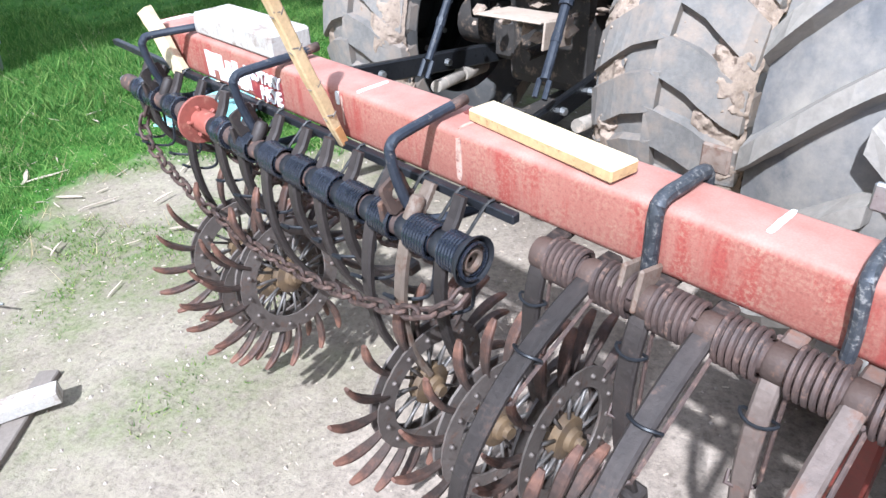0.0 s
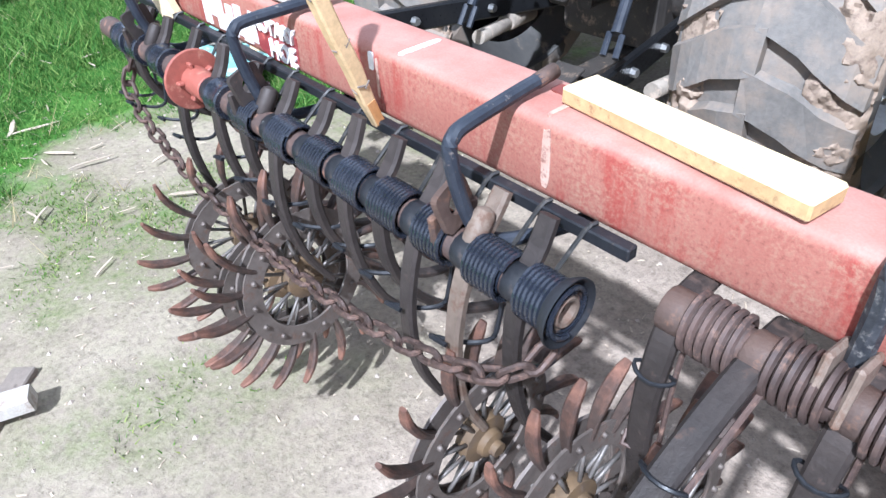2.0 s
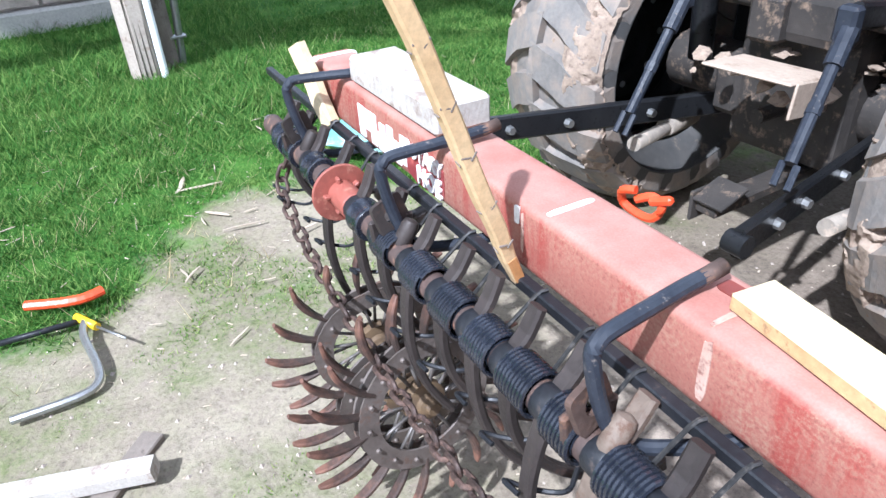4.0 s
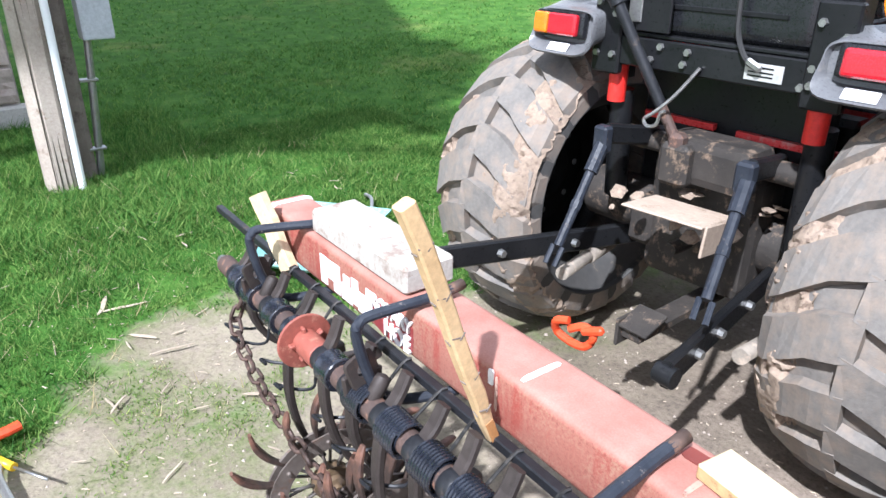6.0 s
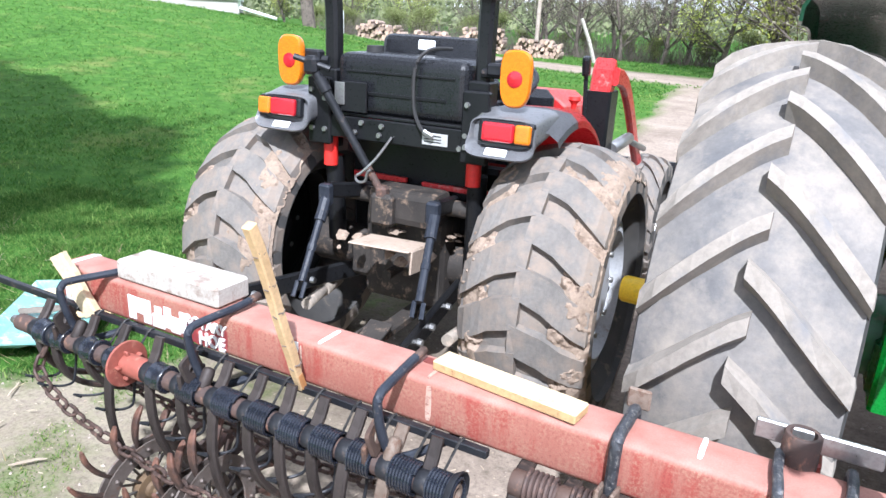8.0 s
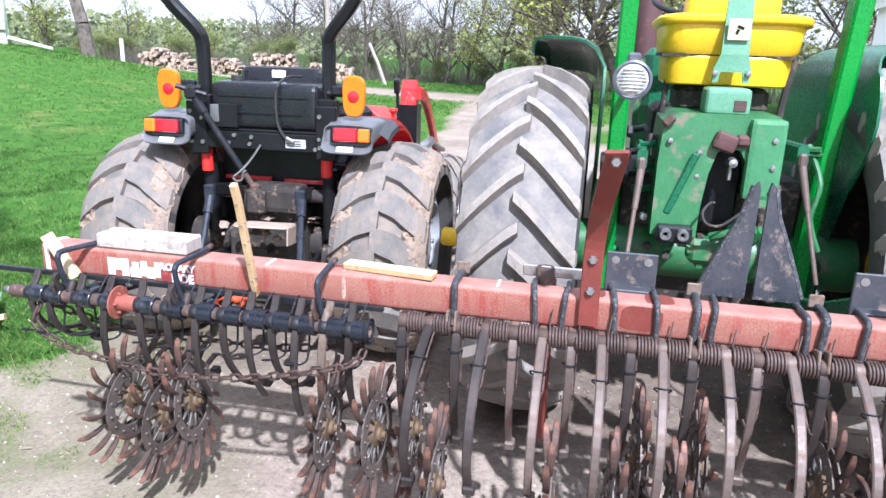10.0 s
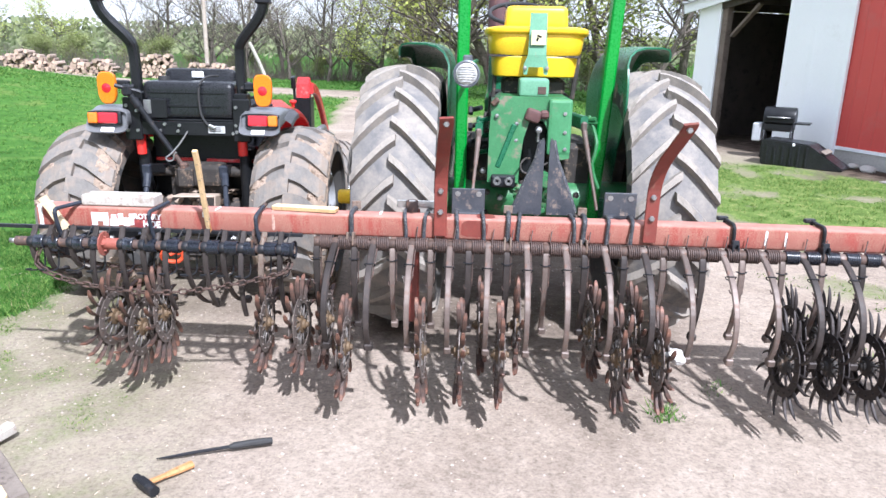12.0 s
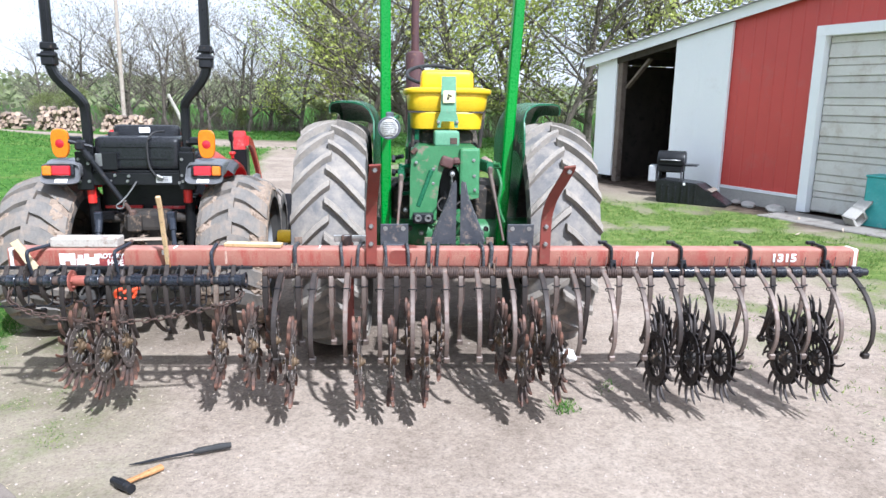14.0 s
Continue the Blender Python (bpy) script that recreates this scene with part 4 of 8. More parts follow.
# wheels that are still fitted
FW_Y, FW_Z = RP_Y - 0.205, RP_Z - 0.422
for x, style in ((1.467, "rust"), (1.81, "rust"), (1.983, "rust"), (2.157, "rust"), (2.671, "rust"), (2.849, "rust"), (3.389, "dark"), (3.571, "dark"),
                 (3.733, "dark"), (4.094, "dark"), (4.265, "dark")):
    hoe_wheel(x + 0.008, FW_Y + rnd(-0.012, 0.012), FW_Z + rnd(-0.006, 0.006), style, rnd(-2.5, 2.5), rnd(-3, 3), rnd(0, 360))
BW_Y, BW_Z = RP_Y + 0.05, RP_Z - 0.391
for x, style in ((1.338, "rust"), (2.071, "rust"), (2.242, "rust"), (2.588, "rust"), (2.778, "rust"), (3.50, "dark"), (3.646, "dark"), (4.20, "dark"), (4.387, "dark")):
    hoe_wheel(x + 0.008, BW_Y + rnd(-0.012, 0.012), BW_Z + rnd(-0.006, 0.006), style, rnd(-2.5, 2.5), rnd(-3, 3), rnd(0, 360))
for x, y, z, lean, yaw in ((0.345, -0.055, 0.360, 4, -4), (0.587, -0.069, 0.388, -5, 6), (0.475, -0.06, 0.312, 3, -3), (1.075, -0.070, 0.362, 2, 2), (1.235, -0.05, 0.35, -3, -3)):
    hoe_wheel(x, y, z, "rust", lean, yaw, rnd(0, 360), size=1.0)

# tine bar above the loose pipe
tine_bar = bmesh.new()
box(tine_bar, 0.486, -0.018, 0.775, 1.536, 0.017, 0.017, bev=0.002)
tine_bar = part("tine_bar", tine_bar, BLACK_STEEL, hoe, "straight square black bar with thin wire tines")
for x in (0.10, 0.175, 0.27, 0.36, 0.52, 0.60, 0.70, 0.785, 0.875, 0.965, 1.05, 1.135, 1.20):
    b = bmesh.new()
    tube(b, [(x + 0.002, -0.012, 0.7868), (x, -0.020, 0.7868), (x - 0.003, -0.028, 0.7800), (x - 0.012 + rnd(-0.008, 0.006), -0.074 + rnd(-0.008, 0.006), 0.722 + rnd(-0.006, 0.006))], 0.0030, 6)
    part("tine", b, TINE, tine_bar)


def bored_plate(b, m, w, h, hole, thick):
    """A square plate with rounded corners and a round hole through it, lying in the plane x = 0 of m."""
    n = 20
    rings = []
    for x in (-thick / 2, thick / 2):
        out, inn = [], []
        for k in range(n):
            a = 2 * math.pi * (k + 0.5) / n
            c, d = math.cos(a), math.sin(a)
            out.append(b.verts.new(m @ Vector((x, w / 2 * math.copysign(abs(c) ** 0.3, c), h / 2 * math.copysign(abs(d) ** 0.3, d)))))
            inn.append(b.verts.new(m @ Vector((x, hole * c, hole * d))))
        rings.append((out, inn))
    (o0, i0), (o1, i1) = rings
    for k in range(n):
        q = (k + 1) % n
        b.faces.new((o0[k], o0[q], i0[q], i0[k]))
        b.faces.new((o1[k], i1[k], i1[q], o1[q]))
        b.faces.new((o0[k], o1[k], o1[q], o0[q]))
        b.faces.new((i0[k], i0[q], i1[q], i1[k]))


def hook(x_top, x_low, tip, rusty=False):
    """A bent rod that lies over the bar, drops to the loose pipe and returns under the bar; a bored plate holds it to the pipe."""
    b = bmesh.new()
    ctrl = [(x_top, tip, 0.893), (x_top, tip - 0.02, 0.8905), (x_top, 0.02, 0.888), ((x_top + x_low) / 2, -0.03, 0.884), (x_low, -0.082, 0.879), (x_low, -0.096, 0.872),
            (x_low, -0.102, 0.856), (x_low + 0.002, -0.092, 0.80), (x_low + 0.008, -0.076, 0.750), (x_low + 0.016, -0.060, 0.730), (x_low + 0.034, -0.035, 0.724), (x_low + 0.08, 0.02, 0.742), (x_low + 0.10, 0.085, 0.758), (x_low + 0.10, 0.108, 0.775)]
    tube(b, curve_pts(ctrl, 3), 0.0092, 10)
    h = part("hook_bolt", b, HOOK_STEEL, hoe, "bent black steel hook rod")
    b = bmesh.new()
    rod(b, (x_top, tip + 0.002, 0.8935), (x_top, tip - 0.030, 0.8895), 0.0098, 10, 0.0094)
    part("rusty_tip", b, RUST, h, "rusted sawn end of the rod")
    plate_mat = RUST if rusty else ARM_DARK
    b = bmesh.new()
    bored_plate(b, pose(x_low - 0.012, -0.088, 0.778, 14, -12, 10), 0.058, 0.056, 0.013, 0.009)
    box(b, x_low - 0.018, -0.112, 0.742, 0.010, 0.018, 0.062, pose(0, 0, 0, 6, 0, 10), 0.003)
    box(b, x_low - 0.014, -0.060, 0.742, 0.010, 0.016, 0.060, pose(0, 0, 0, -8, 0, 10), 0.003)
    part("clamp_plate", b, plate_mat, h, "rusty square clamp plate with a round hole")
    b = bmesh.new()
    lathe(b, [(0.0, 0.0), (0.013, 0.0), (0.0145, 0.004), (0.0145, 0.036), (0.012, 0.043), (0.006, 0.046), (0.0, 0.047)], 12, Matrix.Translation((x_low + 0.020, -0.090, 0.738)) @ pose(0, 0, 0, -34, 0, 0) @ pose(0, 0, 0, 0, -90, 0))
    part("stub_bolt", b, ARM_TAN if rusty else ARM_DARK, h, "rubbed blunt bolt end")


hook(0.208, 0.150, 0.085)
hook(0.600, 0.582, 0.092)
hook(1.060, 1.066, 0.070, True)


def u_bolt(x, long=False, black=False, skew=0.0):
    """A rod bent over the bar; a long one also grips the pivot pipe with a bored plate."""
    low = 0.715 if long else 0.752
    b = bmesh.new()
    ctrl = [(x, 0.112, 0.80), (x, 0.112, 0.866), (x, 0.098, 0.8835), (x, 0.05, 0.8835), (x + skew * 0.4, 0.005, 0.8835), (x + skew * 0.6, -0.0105, 0.868), (x + skew, -0.0105, 0.81), (x + skew, -0.013, low)]
    tube(b, curve_pts(ctrl, 3), 0.0110 if long and not black else 0.0086, 10)
    u = part("u_bolt", b, BLACK_STEEL if black else UBOLT, hoe, "black clamp bolt" if black else "worn bent rod bolt with paint traces")
    b = bmesh.new()
    if black:
        box(b, x - 0.012, 0.112, 0.888, 0.050, 0.022, 0.020, bev=0.004)
        part("clamp_bracket", b, BLACK_STEEL, u)
        b = bmesh.new()
        box(b, x + 0.012, -0.024, 0.792, 0.034, 0.020, 0.052, pose(0, 0, 0, -10, 0, 10), 0.004)
    else:
        if long:
            box(b, x, 0.128, 0.892, 0.042, 0.008, 0.040, bev=0.003)
            part("clamp_plate", b, CLAMP, u, "square rusty clamp plate")
            b = bmesh.new()
        lathe(b, [(0.006, -0.006), (0.0165, -0.006), (0.0165, 0.006), (0.006, 0.006)], 6, Matrix.Translation((x + skew, -0.0115, 0.772)) @ pose(0, 0, 0, 0, 90, 0))
    part("nut", b, RUST if not black else BLACK_STEEL, u)
    if long:
        b = bmesh.new()
        for dx in (-0.013, 0.013):
            box(b, x + skew + dx, -0.034, 0.770, 0.008, 0.052, 0.062, pose(0, 0, 0, -14, 0, 0), 0.003)
        box(b, x + skew, -0.012, 0.757, 0.020, 0.010, 0.050, bev=0.003)
        part("pipe_clamp", b, BLACK_STEEL if black else CLAMP, u, "bored clamp that holds the pivot pipe")


for x in (1.715, 1.819, 1.952, 2.071, 2.241, 2.474, 2.638, 2.743):
    u_bolt(x, skew=rnd(-0.012, 0.012))
for x in (1.478, 2.190, 2.533):
    u_bolt(x, True, skew=rnd(-0.02, 0.0))
for x in (3.180, 3.570, 3.962, 4.385):
    u_bolt(x, True, True, 0.006)

# bracket plates, mast and legs on the bar
for x0, x1 in ((1.925, 2.08), (2.635, 2.785)):
    b = bmesh.new()
    box(b, (x0 + x1) / 2, 0.163, 0.915, x1 - x0, 0.012, 0.13, bev=0.003)
    box(b, (x0 + x1) / 2, 0.135, 0.87, x1 - x0 - 0.03, 0.06, 0.012, bev=0.003)
    pl = part("hitch_plate", b, BLUE_STEEL, hoe, "scuffed blue-black steel plate with two holes")
    # bright discs laid on the plate in place of daylight through its holes
    for x in (x0 + 0.028, x1 - 0.028):
        b = bmesh.new()
        lathe(b, [(0.0, 0.0), (0.0125, 0.0), (0.013, 0.002), (0.0, 0.0025)], 12, Matrix.Translation((x, 0.1565, 0.955)) @ pose(0, 0, 0, 0, 0, -90))
        part("bolt_hole", b, ZINC, pl, "bright disc standing in for a see-through bolt hole")


def mast_plate(flip, x):
    b = bmesh.new()
    prof = [(0.0, 0.86), (0.135, 0.86), (0.135, 0.885), (0.075, 1.02), (0.035, 1.12), (0.020, 1.205), (0.006, 1.222), (0.0, 1.20)]
    a = [b.verts.new((x + flip * u, 0.185, z)) for u, z in prof]
    c = [b.verts.new((x + flip * u, 0.203, z)) for u, z in prof]
    b.faces.new(a)
    b.faces.new(c[::-1])
    for j in range(len(prof)):
        b.faces.new((a[j], a[(j + 1) % len(prof)], c[(j + 1) % len(prof)], c[j]))
    p = part("mast_plate", b, BLUE_STEEL, hoe, "tapered blue-black mast plate with worn edges")
    b = bmesh.new()
    tube(b, [(x + flip * 0.137, 0.194, 0.875), (x + flip * 0.08, 0.194, 1.02), (x + flip * 0.038, 0.194, 1.12), (x + flip * 0.018, 0.194, 1.21)], 0.0105, 6)
    part("plate_edge", b, UBOLT, p)


mast_plate(-1, 2.348)
mast_plate(1, 2.372)
b = bmesh.new()
lathe(b, [(0.021, 0.0), (0.029, 0.0), (0.029, 0.062), (0.027, 0.065), (0.021, 0.065), (0.021, 0.02)], 18, Matrix.Translation((1.742, 0.11, 0.86)) @ pose(0, 0, 0, 0, -90, 0))
part("stub_pipe", b, RUST_PIPE, hoe, "short open rusty pipe")
b = bmesh.new()
box(b, 1.765, 0.128, 0.905, 0.19, 0.010, 0.036, bev=0.003)
part("cross_strap", b, ZINC, hoe, "flat steel strap")


def leg(x, lean):
    """A red curved stand leg bolted to the bar's front."""
    ctrl = [(x, -0.016, 0.795), (x, -0.016, 0.94), (x + lean * 0.05, -0.024, 1.06), (x + lean * 0.3, -0.075, 1.16), (x + lean * 0.65, -0.165, 1.245), (x + lean, -0.245, 1.325), (x + lean, -0.262, 1.345)]
    b = bmesh.new()
    sweep(b, curve_pts(ctrl, 4), soft_rect(0.058, 0.012, 0.003), smooth=False)
    lg = part("stand_leg", b, RED_DARK, hoe, "curved dark red leg, bolted on and turned up")
    for dx, y, z in ((0.0, -0.023, 0.905), (0.0, -0.023, 1.0), (lean, -0.25, 1.318)):
        b = bmesh.new()
        lathe(b, [(0.0, 0.012), (0.010, 0.012), (0.014, 0.006), (0.014, 0.0)], 6, Matrix.Translation((x + dx, y, z)) @ pose(0, 0, 0, 0, 0, -90))
        part("bolt", b, ZINC, lg)


leg(1.882, 0.03)
leg(2.815, 0.055)
# the post of one gauge wheel below the bar
b = bmesh.new()
box(b, 1.752, 0.13, 0.60, 0.05, 0.05, 0.56, bev=0.006)
part("gauge_post", b, RED_DARK, hoe, "dark red square post below the bar")

# chain slung from end to end of the loose pipe
chain = thing("chain", pose(0, 0, LIFT), "heavy rusty link chain slung in a loop below the pipe", "chain")


def link_mesh():
    b = bmesh.new()
    pts = []
    for k in range(12):
        a = 2 * math.pi * k / 12
        pts.append((0.0112 * math.cos(a) + math.copysign(0.0085, math.cos(a)), 0.0112 * math.sin(a), 0))
    sweep(b, pts, circle(0.0046, 7), closed=True, up=Vector((0, 0, 1)))
    return mesh_of("link", b, CHAIN)


LINK = link_mesh()


def hang_chain(ctrl, step=0.0305):
    pts = curve_pts(ctrl, 16)
    acc, flip, last = 0.0, 0, pts[0]
    for a, c in zip(pts, pts[1:]):
        acc += (c - a).length
        if acc >= step:
            d = (c - last).normalized()
            q = d.to_track_quat("X", "Z").to_matrix().to_4x4()
            part("link", LINK, None, chain, "", Matrix.Translation((c + last) / 2) @ q @ pose(0, 0, 0, 90 * flip + rnd(-18, 18)))
            flip, acc, last = 1 - flip, 0.0, c


hang_chain([(0.055, -0.095, 0.690), (0.045, -0.120, 0.628), (0.12, -0.130, 0.580), (0.25, -0.136, 0.545), (0.45, -0.142, 0.520), (0.65, -0.152, 0.521), (0.85, -0.162, 0.551), (1.02, -0.168, 0.589), (1.15, -0.155, 0.620), (1.205, -0.128, 0.640), (1.215, -0.085, 0.668)])
hang_chain([(0.05, -0.03, 0.66), (0.3, -0.02, 0.60), (0.6, -0.01, 0.59), (0.9, -0.02, 0.60), (1.15, -0.04, 0.645), (1.215, -0.085, 0.668)])


# wood lying on the bar
def plank(name, x0, x1, y0, y1, z0, z1, mat, label, cat, m=None, bev=0.004):
    b = bmesh.new()
    box(b, (x0 + x1) / 2, (y0 + y1) / 2, (z0 + z1) / 2, x1 - x0, y1 - y0, z1 - z0, bev=bev)
    for v in b.verts:
        v.co += Vector((wobble(v.co.x * 30, v.co.y * 30, 1, 2), wobble(v.co.y * 30, v.co.z * 30, 1, 5), wobble(v.co.z * 30, v.co.x * 30, 1, 8))) * 0.0025
    return solid(name, b, mat, label, cat, m)


plank("wood_block", 0.212, 0.556, 0.008, 0.112, 0.8745 + LIFT, 0.926 + LIFT, GREY_WOOD, "thick weathered whitish wood block lying on the bar", "wood block", bev=0.006)
board = plank("wood_board", -0.153, 0.153, -0.029, 0.025, -0.0118, 0.0090, NEW_WOOD, "new pale pine board lying on the bar", "board", pose(1.252, 0.050, 0.8865 + LIFT, 0, 0, -7.5), bev=0.003)
board.data.materials.append(SAWN_EDGE)
for f in board.data.polygons:
    f.material_index = 1 if abs(f.normal.z) < 0.5 else 0


def wood_stick(name, p0, p1, w, d, mat, label, cat, twist=0.0):
    p0, p1 = Vector(p0), Vector(p1)
    b = bmesh.new()
    L = (p1 - p0).length
    pts = [p0.lerp(p1, k / 6) + Vector((rnd(-1, 1), rnd(-1, 1), rnd(-1, 1))) * 0.0015 for k in range(7)]
    sweep(b, pts, soft_rect(w, d, min(w, d) * 0.14), up=Vector((math.cos(twist), math.sin(twist), 0.02)), smooth=False)
    return solid(name, b, mat, label, cat)


stake = thing("wooden_stake", pose(0, 0, 0), "yellow square wooden stake leaning on the red bar", "stake")
b = bmesh.new()
p0, p1 = Vector((0.820, -0.018, 0.785)), Vector((0.846, -0.176, 1.188))
sweep(b, [p0.lerp(p1, k / 8) + Vector((rnd(-1, 1), rnd(-1, 1), 0)) * 0.0015 for k in range(9)], soft_rect(0.021, 0.022, 0.003), smooth=False, scales=[0.72, 0.9] + [1.0] * 7)
part("shaft", b, STAKE_WOOD, stake)
for f in (0.18, 0.34, 0.52, 0.68, 0.86):
    c = p0.lerp(p1, f)
    b = bmesh.new()
    for k in (-1, 1):
        box(b, c.x + 0.0108, c.y + 0.005 * k, c.z + 0.0028, 0.0016, 0.013, 0.0030, pose(0, 0, 0, 21 + 32 * k + rnd(-5, 5)), 0.0006)
    box(b, c.x + 0.002, c.y - 0.0108, c.z - 0.006, 0.012, 0.0016, 0.0026, pose(0, 0, 0, 21, rnd(-20, 20), 0), 0.0006)
    part("burn_mark", b, OLD_PLANK, stake, "dark scorched notch")
b = bmesh.new()
c = p0.lerp(p1, 0.07)
box(b, c.x + 0.0095, c.y, c.z, 0.0016, 0.014, 0.040, pose(0, 0, 0, 21), 0.0006)
part("resin_stain", b, HANDLE_WOOD, stake, "orange resin stain at the foot")
wood_stick("wood_wedge", (0.142, -0.020, 0.785), (0.062, -0.040, 0.935), 0.040, 0.024, NEW_WOOD, "pale wooden wedge stuck beside the bar's end", "wedge", 0.3)

rag = bmesh.new()
bmesh.ops.create_icosphere(rag, subdivisions=3, radius=0.045)
for v in rag.verts:
    v.co *= 1.0 + 0.55 * noise.noise(v.co * 28) + 0.25 * noise.noise(v.co * 70)
    v.co.z *= 0.8
solid("rag", rag, CLOTH, "crumpled dirty white rag caught on a spiked wheel", "rag", pose(2.900, -0.325, 0.405) @ Matrix.Scale(0.85, 4))


# ---- tractors ----
def tyre_set(R, W, rim_r, lug_n, lug_h, lug_w, sweep_a, mat, side_mat, kink=0.0, crown=0.05, body_mat=None, flank=0.0):
    """Meshes of an agricultural tyre about the x axis: carcass, sidewalls and one lug for either half."""
    Rb = R - lug_h
    h = W / 2
    body = bmesh.new()
    lathe(body, [(Rb - crown * (u / h) ** 2 * 1.0, u) for u in np.linspace(-h * 0.98, h * 0.98, 11)], 64)
    side = bmesh.new()
    for s in (-1, 1):
        prof = [(Rb - crown * 0.96, s * h * 0.98), (Rb - crown - 0.03, s * h * 1.02), (Rb - 0.13, s * h * 1.03), (rim_r + 0.06, s * h * 0.92), (rim_r + 0.012, s * h * 0.76), (rim_r - 0.004, s * h * 0.72), (rim_r - 0.03, s * h * 0.60)]
        lathe(side, prof, 64)
    lugs = []
    for s in (-1, 1):
        b = bmesh.new()
        rings = []
        for q in np.linspace(0.0, 1.0, 8):
            u = s * (-0.03 * W + q * (h * 1.0 + 0.03 * W))
            a = sweep_a * (q ** 1.15) + kink * max(0.0, q - 0.45)
            r0 = Rb - crown * (u / h) ** 2 - 0.008
            top = lug_h + 0.008 - (0.012 if q > 0.98 else 0.0)
            w = lug_w * (1.0 + 0.25 * q) / R / 2
            rings.append([b.verts.new((u, r * math.cos(g), r * math.sin(g))) for r, g in ((r0, a - w * (1.08 + flank)), (r0 + top, a - w * 0.93), (r0 + top, a + w * 0.93), (r0, a + w * (1.08 + flank)))])
        # the end of the lug runs down the shoulder
        u = s * h * 1.03
        a = sweep_a + kink * 0.55
        w = lug_w * 1.1 / R / 2
        rings.append([b.verts.new((u, r * math.cos(g), r * math.sin(g))) for r, g in ((Rb - crown - 0.06, a - w), (Rb - crown - 0.02, a - w * 0.8), (Rb - crown - 0.02, a + w * 0.8), (Rb - crown - 0.06, a + w))])
        for r0, r1 in zip(rings, rings[1:]):
            for j in range(3):
                b.faces.new((r0[j], r0[j + 1], r1[j + 1], r1[j]))
        b.faces.new(rings[0])
        b.faces.new(rings[-1][::-1])
        bmesh.ops.bevel(b, geom=[e for e in b.edges if len(e.link_faces) == 2 and e.calc_face_angle() > 0.6], offset=0.006, segments=2, affect="EDGES")
        for v in b.verts:
            v.co += Vector((0, 1, 1)) * 0.004 * noise.noise(v.co * 16)
        lugs.append(mesh_of("lug", b, mat))
    return mesh_of("tyre", body, body_mat or mat), mesh_of("sidewall", side, side_mat), lugs, lug_n


def mount_tyre(kit, parent, m, phase=0.0, label=""):
    body, side, lugs, n = kit
    t = part("tyre", body, None, parent, label, m)
    part("sidewall", side, None, t)
    for k in range(n):
        part("lug", lugs[0], None, t, "", pose(0, 0, 0, phase + 360 * k / n))
        part("lug", lugs[1], None, t, "", pose(0, 0, 0, phase + 360 * (k + 0.5) / n))
    return t


def rim_disc(parent, m, r, mat, depth=0.06, label=""):
    b = bmesh.new()
    lathe(b, [(r, -depth - 0.05), (r + 0.012, -depth - 0.04), (r - 0.02, -depth), (r - 0.03, 0.0), (r * 0.72, 0.02), (r * 0.66, -0.03), (r * 0.36, -0.04), (r * 0.30, 0.0), (0.0, 0.0)], 40)
    d = part("rim", b, mat, parent, label, m)
    for k in range(8):
        a = 2 * math.pi * k / 8
        b = bmesh.new()
        rod(b, (-0.04, r * 0.5 * math.cos(a), r * 0.5 * math.sin(a)), (-0.065 + 0.04, r * 0.5 * math.cos(a), r * 0.5 * math.sin(a)), 0.014, 6)
        rod(b, (-0.035, r * 0.5 * math.cos(a), r * 0.5 * math.sin(a)), (0.0, r * 0.5 * math.cos(a), r * 0.5 * math.sin(a)), 0.013, 6)
        part("wheel_nut", b, ZINC, d)
    return d


def mud_cake(parent, xs, R, arc, seedv, n=40, size=0.05, m=None):
    """Dried mud stuck on in uneven crumbs joined in one crust."""
    b = bmesh.new()
    r_ = random.Random(seedv)
    for _ in range(n):
        a = radians(r_.uniform(*arc))
        x = r_.uniform(*xs)
        rr = R + r_.uniform(-0.03, 0.0)
        t = bmesh.new()
        bmesh.ops.create_icosphere(t, subdivisions=1, radius=size * r_.uniform(0.25, 1.0))
        for v in t.verts:
            v.co *= r_.uniform(0.6, 1.25)
            v.co = Vector((v.co.x * 1.0, v.co.y * 1.1, v.co.z * 0.34))
        q = pose(0, 0, 0, math.degrees(a) - 90)
        merge(b, t, Matrix.Translation((x, rr * math.cos(a), rr * math.sin(a))) @ q)
    return tagged(part("mud", b, MUD, parent, "crust of dried tan mud and straw", m), kind="stuff")


